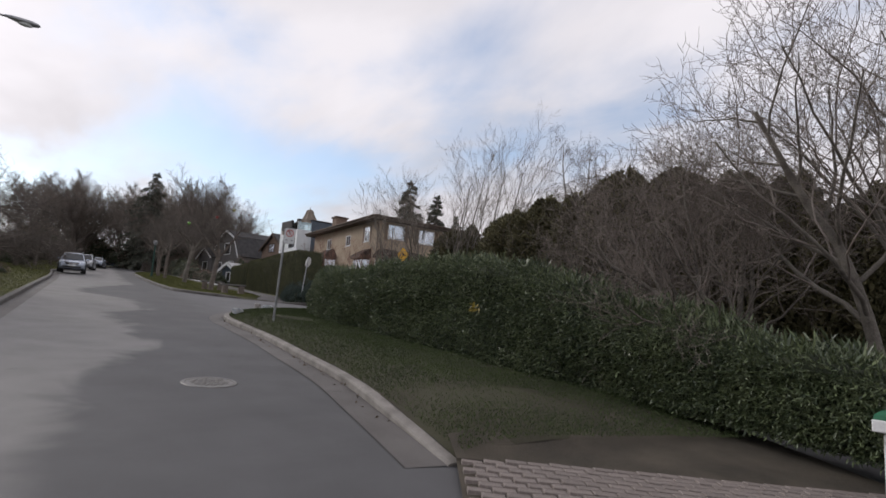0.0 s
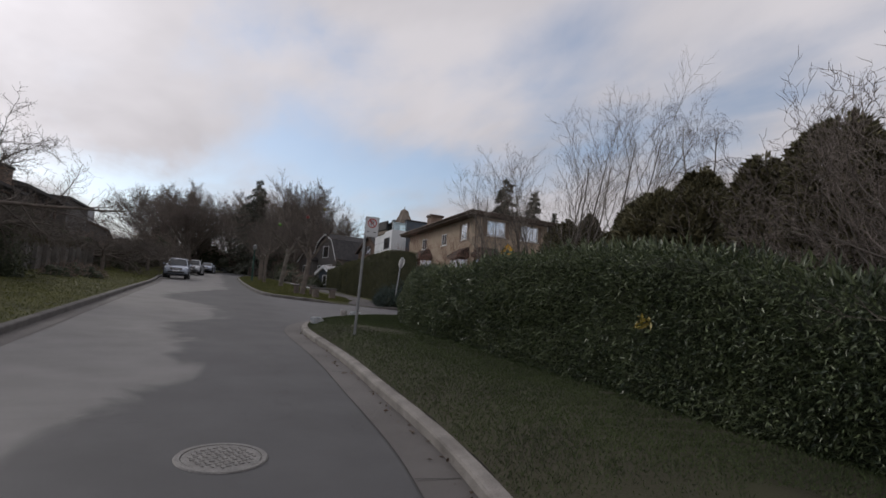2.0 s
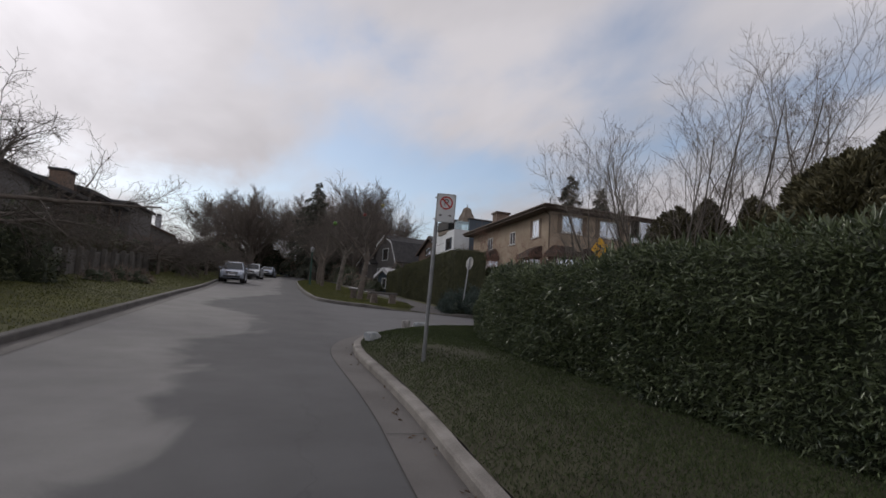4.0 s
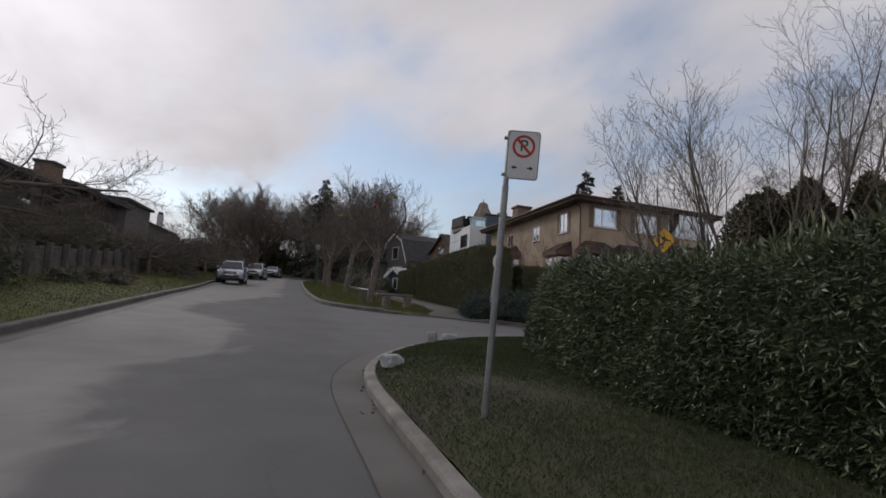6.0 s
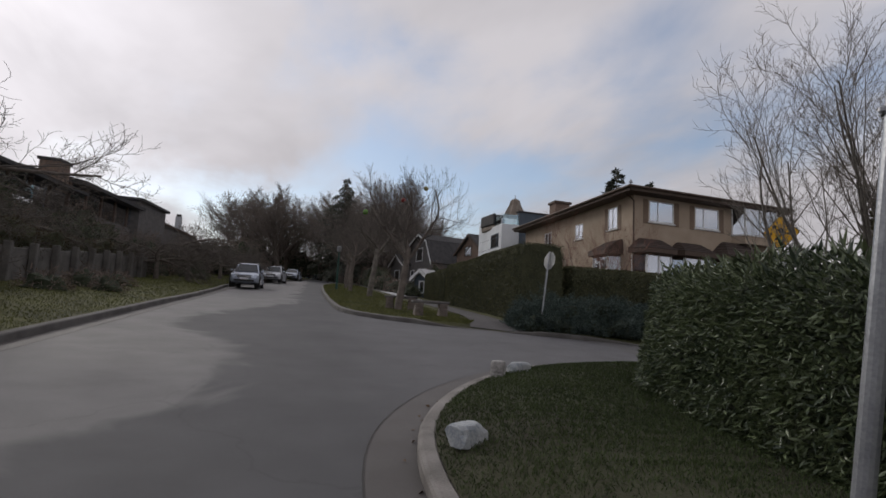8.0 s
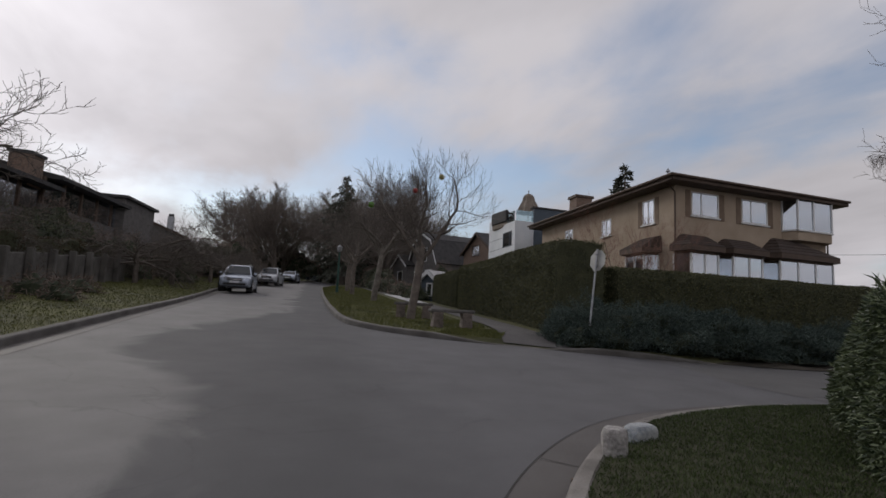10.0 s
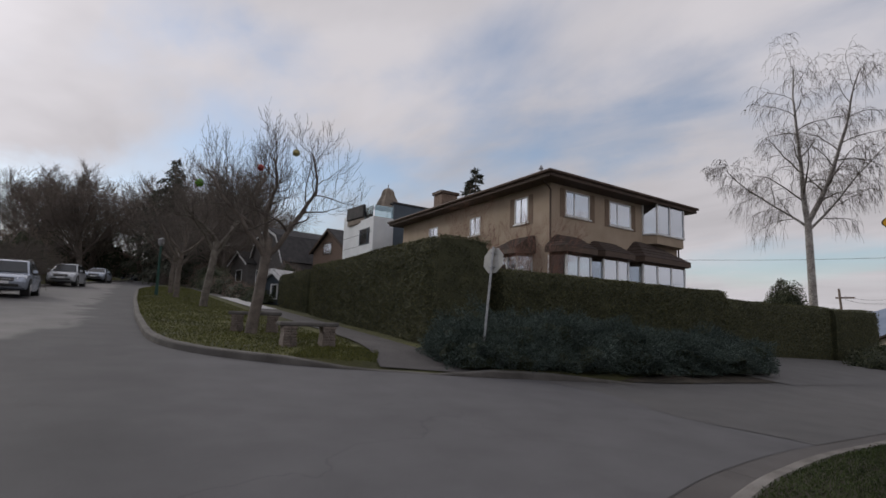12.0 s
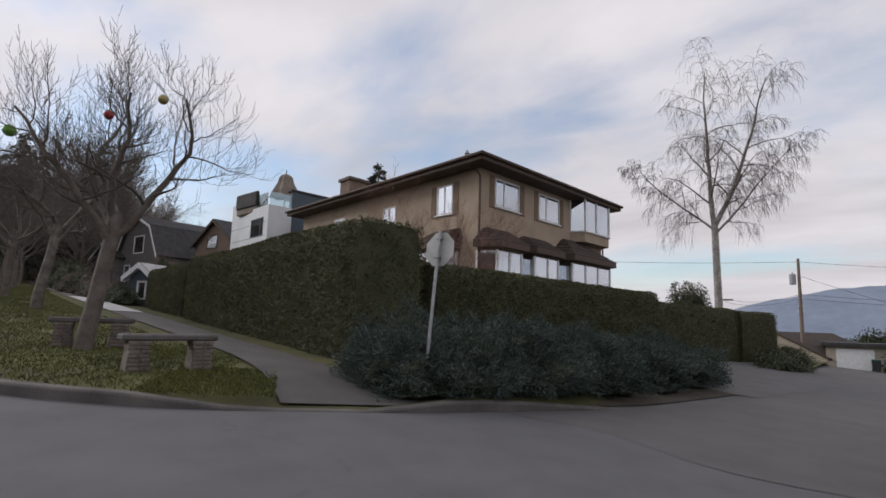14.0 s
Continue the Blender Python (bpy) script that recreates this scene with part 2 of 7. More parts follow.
def leaf_material(name, dark, light, rough=0.4, back=0.0):
    m = bpy.data.materials.new(name)
    m.use_nodes = True
    nt = m.node_tree
    bs = nt.nodes["Principled BSDF"]
    N, L = nt.nodes.new, nt.links.new
    geo, tc, n = N("ShaderNodeNewGeometry"), N("ShaderNodeTexCoord"), N("ShaderNodeTexNoise")
    n.inputs["Scale"].default_value, n.inputs["Detail"].default_value = 0.9, 3
    L(tc.outputs["Object"], n.inputs["Vector"])
    add = N("ShaderNodeMath")
    L(geo.outputs["Random Per Island"], add.inputs[0])
    L(n.outputs["Fac"], add.inputs[1])
    ramp = N("ShaderNodeValToRGB")
    ramp.color_ramp.elements[0].position, ramp.color_ramp.elements[1].position = 0.35, 1.0
    ramp.color_ramp.elements[0].color, ramp.color_ramp.elements[1].color = (*dark, 1), (*light, 1)
    half = N("ShaderNodeMath")
    half.operation = "MULTIPLY"
    half.inputs[1].default_value = 0.72
    L(add.outputs[0], half.inputs[0])
    L(half.outputs[0], ramp.inputs[0])
    L(ramp.outputs[0], bs.inputs["Base Color"])
    bs.inputs["Roughness"].default_value = rough
    return m


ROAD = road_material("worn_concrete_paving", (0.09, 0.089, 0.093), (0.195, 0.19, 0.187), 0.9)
LANE = road_material("old_asphalt", (0.085, 0.083, 0.082), (0.115, 0.11, 0.108), 90.0)
PATHMAT = material("footpath_asphalt", (0.07, 0.065, 0.064), (0.115, 0.108, 0.106), 1.2, 0.75, 0.3, 140)
KERB = material("kerb_concrete", (0.12, 0.108, 0.098), (0.29, 0.27, 0.25), 2.2, 0.8, 0.35, 70)
KERB_DARK = material("stained_kerb_concrete", (0.07, 0.065, 0.06), (0.17, 0.16, 0.15), 1.6, 0.85, 0.35, 70)
GUTTER = material("gutter_concrete", (0.07, 0.062, 0.058), (0.128, 0.118, 0.113), 0.9, 0.7, 0.25, 90)
SLAB = material("pale_concrete_slab", (0.42, 0.42, 0.43), (0.6, 0.6, 0.6), 3, 0.7, 0.15, 90)
GRASS = material("lawn_soil_and_moss", (0.036, 0.029, 0.019), (0.05, 0.054, 0.022), 0.55, 0.95, 0.6, 40, 0.4)
MOSSY = material("mossy_lawn", (0.034, 0.036, 0.014), (0.12, 0.12, 0.034), 0.8, 0.95, 0.6, 40, 0.4)
SOIL = material("bare_soil", (0.034, 0.028, 0.02), (0.082, 0.068, 0.05), 1.6, 0.95, 0.6, 50)
BLADE = leaf_material("grass_blades", (0.028, 0.043, 0.015), (0.07, 0.1, 0.028), 0.8)
BLADE_MOSS = leaf_material("mossy_blades", (0.045, 0.055, 0.012), (0.15, 0.155, 0.035), 0.75)
PAVER = material("brick_pavers", (0.15, 0.125, 0.115), (0.26, 0.225, 0.205), 4, 0.8, 0.35, 60, 0.4, vary=0.22)
LAUREL = leaf_material("laurel_leaves", (0.032, 0.05, 0.027), (0.155, 0.19, 0.095), 0.36)
# inside of leaf masses: the shade between leaves is put into its dark colour
LAUREL_CORE = material("laurel_inside_shade", (0.02, 0.026, 0.014), (0.042, 0.052, 0.026), 3, 0.9, 0.5, 30)
THUJA = leaf_material("cedar_foliage", (0.055, 0.053, 0.03), (0.165, 0.15, 0.078), 0.8)
CLIPPED = leaf_material("clipped_yew", (0.046, 0.05, 0.026), (0.14, 0.142, 0.066), 0.8)
# core of hedges and cedars, inner shade painted as a darker green
CLIPPED_CORE = material("clipped_hedge_inside_shade", (0.034, 0.038, 0.02), (0.078, 0.08, 0.042), 2.5, 0.95, 0.8, 35)
JUNIPER = leaf_material("juniper_sprays", (0.026, 0.042, 0.037), (0.11, 0.15, 0.13), 0.8)
BOXHEDGE = leaf_material("russet_hedge", (0.03, 0.022, 0.01), (0.085, 0.06, 0.028), 0.75)
SHRUB = leaf_material("evergreen_shrub", (0.03, 0.038, 0.022), (0.1, 0.112, 0.055), 0.6)
HEATH = leaf_material("russet_shrub", (0.115, 0.09, 0.075), (0.23, 0.175, 0.145), 0.85)
CONIFER = leaf_material("fir_needles", (0.04, 0.044, 0.034), (0.1, 0.105, 0.08), 0.8)
BARK = material("grey_bark", (0.075, 0.065, 0.055), (0.21, 0.19, 0.165), 5, 0.9, 0.7, 45)
BARK_DARK = material("dark_bark", (0.085, 0.07, 0.06), (0.19, 0.162, 0.14), 5, 0.9, 0.7, 45)
TWIG = material("brown_twigs", (0.12, 0.1, 0.088), (0.24, 0.205, 0.18), 3, 0.9, 0.0)
RED_TWIG = material("reddish_twigs", (0.16, 0.085, 0.065), (0.3, 0.17, 0.13), 3, 0.9, 0.0)
TWIG_DARK = material("dark_twigs", (0.065, 0.055, 0.048), (0.15, 0.128, 0.112), 3, 0.9, 0.0)
TWIG_GREY = material("grey_twigs", (0.13, 0.115, 0.1), (0.26, 0.23, 0.2), 3, 0.9, 0.0)
BIRCH = material("birch_bark", (0.10, 0.09, 0.085), (0.52, 0.49, 0.46), 3.0, 0.8, 0.4, 14, 0.55)
STUCCO = material("tan_stucco", (0.34, 0.27, 0.2), (0.43, 0.345, 0.265), 1.2, 0.92, 0.4, 160, 0.3)
BROWN = material("brown_fascia", (0.060, 0.038, 0.027), (0.10, 0.066, 0.048), 3, 0.7, 0.15, 50)
SHUTTER = material("tan_brown_shutter", (0.15, 0.105, 0.075), (0.22, 0.16, 0.115), 3, 0.8, 0.15, 50)
SHAKE = material("brown_shakes", (0.03, 0.021, 0.018), (0.075, 0.054, 0.045), 3, 0.9, 0.5, 30, 0.5, vary=0.3)
WHITE = plain("white_paint", (0.72, 0.73, 0.74), 0.45)
WHITEPANEL = material("white_cladding", (0.58, 0.61, 0.64), (0.72, 0.75, 0.78), 1.0, 0.5, 0.05, 80)
BLUEGREY = material("blue_grey_cladding", (0.055, 0.075, 0.10), (0.085, 0.11, 0.14), 1.0, 0.6, 0.1, 60)
SLATE = material("dark_roof", (0.03, 0.03, 0.033), (0.065, 0.062, 0.062), 2, 0.85, 0.4, 40)
DARKWALL = material("dark_shingle_wall", (0.09, 0.084, 0.082), (0.16, 0.15, 0.145), 3, 0.85, 0.4, 40)
BRICK = material("chimney_brick", (0.13, 0.09, 0.07), (0.25, 0.18, 0.14), 9, 0.9, 0.5, 30)
GLASS = glass_material("window_glass", (0.86, 0.92, 1.0), 0.58)
RAILGLASS = glass_material("rail_glass", (0.8, 0.95, 1.0), 0.14)
# unlit interiors: the dimness is put into this dark grey
ROOMDARK = material("painted_dim_room", (0.05, 0.05, 0.055), (0.10, 0.10, 0.11), 2, 0.9, 0.0)
BLIND = material("pale_blind", (0.5, 0.49, 0.47), (0.62, 0.61, 0.59), 2, 0.8, 0.0)
GALV = material("galvanised_steel", (0.26, 0.27, 0.29), (0.42, 0.43, 0.45), 8, 0.45, 0.1, 80, 0.4, 0.7)
SIGNWHITE = plain("white_sign_sheet", (0.62, 0.64, 0.66), 0.4)
SIGNBACK = material("sign_back_aluminium", (0.34, 0.34, 0.33), (0.46, 0.46, 0.44), 6, 0.5, 0.05, 60, 0.4, 0.3)
YELLOW = plain("yellow_sign_sheet", (0.78, 0.42, 0.01), 0.45)
BLACK = plain("black_ink", (0.012, 0.012, 0.013), 0.5)
RED = plain("red_ink", (0.42, 0.03, 0.025), 0.5)
IRON = material("cast_iron", (0.13, 0.125, 0.12), (0.26, 0.25, 0.24), 6, 0.6, 0.3, 60, 0.5, 0.35)
STONE = material("granite_boulder", (0.16, 0.15, 0.145), (0.5, 0.48, 0.46), 4, 0.85, 0.5, 30, 0.4)
PAINTSTONE = material("weathered_blue_wash", (0.2, 0.23, 0.26), (0.52, 0.53, 0.53), 6, 0.85, 0.4, 40)
WALLSTONE = material("retaining_wall_concrete", (0.06, 0.056, 0.052), (0.15, 0.14, 0.13), 2, 0.9, 0.5, 40, vary=0.2)
BENCHTOP = material("bench_concrete", (0.085, 0.08, 0.078), (0.16, 0.15, 0.145), 4, 0.85, 0.4, 50)
BENCHLEG = material("bench_pedestal", (0.10, 0.085, 0.075), (0.24, 0.2, 0.175), 8, 0.9, 0.6, 30)
WOODPOLE = material("weathered_wood_pole", (0.15, 0.115, 0.09), (0.27, 0.215, 0.175), 5, 0.85, 0.4, 40)
LINE = plain("cable_black", (0.02, 0.02, 0.02), 0.6)
CARPAINT = material("pale_blue_silver_paint", (0.4, 0.45, 0.54), (0.47, 0.52, 0.61), 1.0, 0.25, 0.0, 60, 0.3, 0.5)
CARWHITE = material("silver_white_paint", (0.5, 0.53, 0.57), (0.58, 0.6, 0.64), 1.0, 0.25, 0.0, 60, 0.3, 0.4)
CARBLUE = material("dark_blue_paint", (0.02, 0.04, 0.09), (0.03, 0.06, 0.12), 1.0, 0.25, 0.0, 60, 0.3, 0.4)
CARRED = material("dark_red_paint", (0.06, 0.02, 0.03), (0.09, 0.03, 0.045), 1.0, 0.3, 0.0, 60, 0.3, 0.3)
CARGLASS = plain("car_glass", (0.03, 0.035, 0.04), 0.05)
TYRE = plain("tyre_rubber", (0.018, 0.018, 0.018), 0.85)
CHROME = plain("bright_trim", (0.6, 0.6, 0.62), 0.2, 0.9)
LENS = plain("headlight_lens", (0.65, 0.68, 0.7), 0.1)
GARAGE_GREY = material("grey_siding", (0.10, 0.105, 0.115), (0.16, 0.165, 0.175), 2, 0.8, 0.2, 50)
GARAGE_TAN = material("tan_siding", (0.33, 0.29, 0.235), (0.42, 0.37, 0.3), 2, 0.85, 0.2, 50)
FENCE = material("olive_fence", (0.19, 0.16, 0.085), (0.28, 0.235, 0.13), 4, 0.85, 0.4, 40)
BINGREEN = plain("dark_bin_plastic", (0.025, 0.03, 0.03), 0.55)
LIDGREEN = plain("green_plastic", (0.02, 0.14, 0.07), 0.5)
CANVAS = material("beige_canvas", (0.16, 0.13, 0.105), (0.27, 0.23, 0.19), 3, 0.9, 0.3, 60)
GREENPOST = plain("green_enamel", (0.012, 0.06, 0.045), 0.45)
BALLGREEN = plain("green_bauble", (0.12, 0.3, 0.04), 0.25, 0.3)
BALLRED = plain("red_bauble", (0.3, 0.03, 0.03), 0.3, 0.3)
BALLGOLD = plain("gold_bauble", (0.34, 0.3, 0.13), 0.25, 0.4)
# distance haze is painted into the blue and pale colours of these two
MOUNTAIN = material("haze_blue_mountain", (0.17, 0.21, 0.29), (0.24, 0.285, 0.37), 0.004, 1.0, 0.0, 0.02, 0.4)
CITY = material("haze_pale_town", (0.16, 0.19, 0.24), (0.34, 0.37, 0.42), 0.08, 1.0, 0.0, 0.3, 0.6)
BLACKJOINT = plain("tar_joint", (0.03, 0.028, 0.026), 0.8)
LITTER = leaf_material("fallen_leaves", (0.05, 0.032, 0.02), (0.17, 0.11, 0.07), 0.9)
YELLOWLEAF = leaf_material("yellowed_leaves", (0.2, 0.15, 0.02), (0.42, 0.33, 0.06), 0.5)


# ---------- mesh helpers ----------
def mesh_np(name, verts, faces, mat, smooth=False):
    """A mesh from numpy arrays; all faces have the same number of corners."""
    me = bpy.data.meshes.new(name)
    verts, faces = np.asarray(verts, np.float32), np.asarray(faces, np.int32)
    k = faces.shape[1]
    me.vertices.add(len(verts))
    me.vertices.foreach_set("co", verts.ravel())
    me.loops.add(faces.size)
    me.loops.foreach_set("vertex_index", faces.ravel())
    me.polygons.add(len(faces))
    me.polygons.foreach_set("loop_start", np.arange(0, faces.size, k, dtype=np.int32))
    if smooth:
        me.polygons.foreach_set("use_smooth", np.ones(len(faces), bool))
    me.update(calc_edges=True)
    me.materials.append(mat)
    return me


class Shape:
    """Collects corners and faces of one part."""

    def __init__(self):
        self.v, self.f = [], []

    def add(self, verts, faces):
        n = len(self.v)
        self.v += [tuple(p) for p in verts]
        self.f += [tuple(i + n for i in q) for q in faces]
        return self

    def box(self, x0, x1, y0, y1, z0, z1, b=0.012):
        """A box with chamfered edges."""
        b = min(b, (x1 - x0) * 0.3, (y1 - y0) * 0.3, (z1 - z0) * 0.3)
        bm = bmesh.new()
        bmesh.ops.create_cube(bm, size=1.0, matrix=Matrix.Translation(((x0 + x1) / 2, (y0 + y1) / 2, (z0 + z1) / 2)) @ Matrix.Diagonal((x1 - x0, y1 - y0, z1 - z0, 1)))
        if b > 0.001:
            bmesh.ops.bevel(bm, geom=bm.edges[:], offset=b, segments=1, affect="EDGES")
        bm.verts.index_update()
        self.add([v.co for v in bm.verts], [[v.index for v in f.verts] for f in bm.faces])
        bm.free()
        return self

    def tube(self, pts, radii, sides=8, caps=True):
        pts = [Vector(p) for p in pts]
        if not isinstance(radii, (list, tuple)):
            radii = [radii] * len(pts)
        n0 = len(self.v)
        side = None
        for i, p in enumerate(pts):
            d = (pts[min(i + 1, len(pts) - 1)] - pts[max(i - 1, 0)]).normalized()
            if side is None:
                side = d.orthogonal().normalized()
            side = (side - d * side.dot(d)).normalized()
            up = d.cross(side)
            for k in range(sides):
                a = 2 * math.pi * k / sides
                self.v.append(tuple(p + (side * math.cos(a) + up * math.sin(a)) * radii[i]))
        for i in range(len(pts) - 1):
            for k in range(sides):
                a, b = n0 + i * sides + k, n0 + i * sides + (k + 1) % sides
                self.f.append((a, b, b + sides, a + sides))
        if caps:
            self.f.append(tuple(n0 + k for k in range(sides))[::-1])
            self.f.append(tuple(n0 + (len(pts) - 1) * sides + k for k in range(sides)))
        return self

    def prism(self, poly, axis, a, b):
        """A polygon of 2D corners pushed from a to b along an axis."""
        put = {"x": lambda p, q: (q, p[0], p[1]), "y": lambda p, q: (p[0], q, p[1]), "z": lambda p, q: (p[0], p[1], q)}[axis]
        n = len(poly)
        return self.add([put(p, a) for p in poly] + [put(p, b) for p in poly],
                        [tuple(range(n))[::-1], tuple(range(n, 2 * n))] + [(i, (i + 1) % n, n + (i + 1) % n, n + i) for i in range(n)])

    def loft(self, rings, caps=True):
        n = len(rings[0])
        n0 = len(self.v)
        for r in rings:
            self.v += [tuple(p) for p in r]
        for i in range(len(rings) - 1):
            for k in range(n):
                a, b = n0 + i * n + k, n0 + i * n + (k + 1) % n
                self.f.append((a, b, b + n, a + n))
        if caps:
            self.f.append(tuple(n0 + k for k in range(n))[::-1])
            self.f.append(tuple(n0 + (len(rings) - 1) * n + k for k in range(n)))
        return self

    def warp(self, fn):
        self.v = [tuple(fn(*p)) for p in self.v]
        return self

    def mesh(self, name, mat, smooth=False):
        me = bpy.data.meshes.new(name)
        me.from_pydata(self.v, [], self.f)
        bm = bmesh.new()
        bm.from_mesh(me)
        bmesh.ops.recalc_face_normals(bm, faces=bm.faces[:])
        bm.to_mesh(me)
        bm.free()
        me.materials.append(mat)
        if smooth:
            me.polygons.foreach_set("use_smooth", [True] * len(me.polygons))
        return me


def thing(name, at, label, category, group="", turn=0.0, kind=""):
    ob = new(name)
    ob.empty_display_size = 0.2
    ob.matrix_basis = pose(*at, 0, 0, turn)
    return tagged(ob, label, category, group, kind)


def part(name, shape, mat, parent, label="", smooth=False, kind=""):
    me = shape.mesh(name, mat, smooth) if isinstance(shape, Shape) else shape
    ob = new(name, me)
    ob.parent = parent
    return tagged(ob, label, "", "", kind)


def structure(name, shape, mat, label, category, smooth=False):
    me = shape.mesh(name, mat, smooth) if isinstance(shape, Shape) else shape
    return tagged(new(name, me), label, category, "", "structure")


def leaf_cloud(rng, pts, normals, length, width, droop=0.0, spread=0.8, fold=0.25):
    """Corners and faces of small folded leaves that grow out of the given points along the normals."""
    n = len(pts)
    d = normals + rng.normal(0, spread, (n, 3))
    d[:, 2] -= droop
    d /= np.linalg.norm(d, axis=1)[:, None] + 1e-9
    r = rng.normal(0, 1, (n, 3))
    s = np.cross(d, r)
    s /= np.linalg.norm(s, axis=1)[:, None] + 1e-9
    u = np.cross(d, s)
    ln = (length * rng.uniform(0.65, 1.25, n))[:, None]
    wd = (width * rng.uniform(0.7, 1.2, n))[:, None]
    base, tip = pts, pts + d * ln - u * ln * 0.12
    mid = pts + d * ln * 0.48
    a, b = mid + s * wd * 0.5 + u * wd * fold, mid - s * wd * 0.5 + u * wd * fold
    v = np.stack([base, a, tip, b], 1).reshape(-1, 3)
    i = np.arange(n)[:, None] * 4
    f = np.concatenate([i + [[0, 1, 2]], i + [[0, 2, 3]]], 0)
    return v, f


# ---------- the lie of the land ----------
def road_z(x, y):
    z = 0.0705 * min(y, 35.0) - 0.035 + 0.064 * max(0.0, min(y, 110.0) - 35.0)
    return z - 0.03 * max(0.0, min(x, 70.0) - 11.7)


def lawn_z(x, y, rise=0.15):
    return road_z(x, y) + rise


def resample(poly, n):
    poly = np.array(poly, float)
    s = np.concatenate([[0], np.cumsum(np.linalg.norm(np.diff(poly, axis=0), axis=1))])
    t = np.linspace(0, s[-1], n)
    return np.stack([np.interp(t, s, poly[:, k]) for k in range(poly.shape[1])], 1)


def smooth_line(poly, n):
    p = resample(poly, n)
    for _ in range(3):
        q = p.copy()
        q[1:-1] = (p[:-2] + 2 * p[1:-1] + p[2:]) / 4
        p = q
    return p


def sheet(a, b, rows, za, zb, bump=0.0):
    """A surface between two lines; za and zb give its height above the road."""
    v, f = [], []
    n = len(a)
    for j in range(rows + 1):
        t = (j / rows) ** 1.7
        for i in range(n):
            x, y = a[i] * (1 - t) + b[i] * t
            h = za[i] * (1 - t) + zb * t if hasattr(za, "__len__") else za * (1 - t) + zb * t
            v.append((x, y, road_z(x, y) + h + (bump * noise.noise((x * 0.7, y * 0.7, 0)) if 0 < j else 0)))
    for j in range(rows):
        for i in range(n - 1):
            f.append((j * n + i, j * n + i + 1, (j + 1) * n + i + 1, (j + 1) * n + i))
    return Shape().add(v, f)


def kerb(name, line, heights, label, inward, width=0.16, mat=None):
    """A kerb along a line, with a rounded top; inward is the side (+1 or -1) on which the lawn lies."""
    rings = []
    n = len(line)
    for i in range(n):
        d = line[min(i + 1, n - 1)] - line[max(i - 1, 0)]
        d /= np.linalg.norm(d)
        nx, ny = -d[1] * inward, d[0] * inward
        h = heights[i]
        ring = []
        for off, z in ((0, -0.06), (0.0, h - 0.035), (0.015, h - 0.01), (0.045, h), (width - 0.02, h + 0.004), (width, h - 0.015), (width, -0.06)):
            x, y = line[i][0] + nx * off, line[i][1] + ny * off
            w = 0.008 * noise.noise((x * 2.3, y * 2.3, off * 4))
            ring.append((x + w, y + w, road_z(line[i][0], line[i][1]) + z + 0.5 * w))
        rings.append(ring)
    return structure(name, Shape().loft(rings), mat or KERB, label, "kerb")


def band(line, inward, o0, o1, z0, z1):
    """A flat strip beside a line."""
    n = len(line)
    v = []
    for i in range(n):
        d = line[min(i + 1, n - 1)] - line[max(i - 1, 0)]
        d /= np.linalg.norm(d)
        nx, ny = -d[1] * inward, d[0] * inward
        for o, z in ((o0, z0), (o1, z1)):
            x, y = line[i][0] + nx * o, line[i][1] + ny * o
            v.append((x, y, road_z(x, y) + z))
    return Shape().add(v, [(2 * i, 2 * i + 1, 2 * i + 3, 2 * i + 2) for i in range(n - 1)])


# lines of the kerbs
NEAR_KERB = smooth_line([(3.72, 4.3), (3.87, 4.85), (4.1, 5.78), (4.43, 7.1), (4.68, 8.1), (4.88, 9.4), (5.1, 11.2), (5.36, 13.0), (5.52, 14.7), (5.62, 16.2), (5.71, 17.5), (5.86, 18.4), (6.04, 19.05), (6.38, 19.8), (6.95, 20.68), (7.55, 21.42), (8.1, 21.95),
                         (8.9, 22.6), (9.6, 23.0), (10.64, 23.3), (11.95, 23.5), (13.73, 23.66), (18.4, 23.6), (30.0, 23.4), (46.0, 23.0)], 150)
FAR_KERB = smooth_line([(26.0, 130.0), (18.6, 99.0), (14.2, 81.0), (11.3, 67.4), (9.4, 52.0), (8.35, 42.0), (8.0, 37.5), (7.88, 35.9), (7.93, 34.4), (8.33, 33.15), (8.84, 32.45), (9.48, 31.78), (10.22, 31.08), (11.0, 30.53), (12.1, 30.0),
                        (13.4, 29.53), (14.9, 29.2), (16.6, 28.7), (18.5, 28.35), (21.0, 28.15), (24.5, 28.1)], 190)
LEFT_KERB = smooth_line([(-5.0, -26.0), (-3.3, -10.0), (-2.05, 0.2), (-0.25, 16.4), (0.53, 23.3), (1.62, 33.0), (2.4, 40.0), (2.95, 47.0), (3.2, 53.0), (4.3, 59.5), (5.8, 67.0), (8.2, 77.0), (13.0, 97.0), (20.0, 130.0)], 120)

# road: one sheet
gx = np.concatenate([np.linspace(-9, 26, 71), np.linspace(28, 84, 29)])
gy = np.concatenate([np.linspace(-40, 0, 21), np.linspace(0.5, 40, 80), np.linspace(42, 140, 50)])
rv = [(x, y, road_z(x, y) + 0.006 * noise.noise((x * 0.5, y * 0.5, 0))) for y in gy for x in gx]
nx_ = len(gx)
rf = [(j * nx_ + i, j * nx_ + i + 1, (j + 1) * nx_ + i + 1, (j + 1) * nx_ + i) for j in range(len(gy) - 1) for i in range(nx_ - 1)]
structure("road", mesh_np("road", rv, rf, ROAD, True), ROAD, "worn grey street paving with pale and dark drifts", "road")

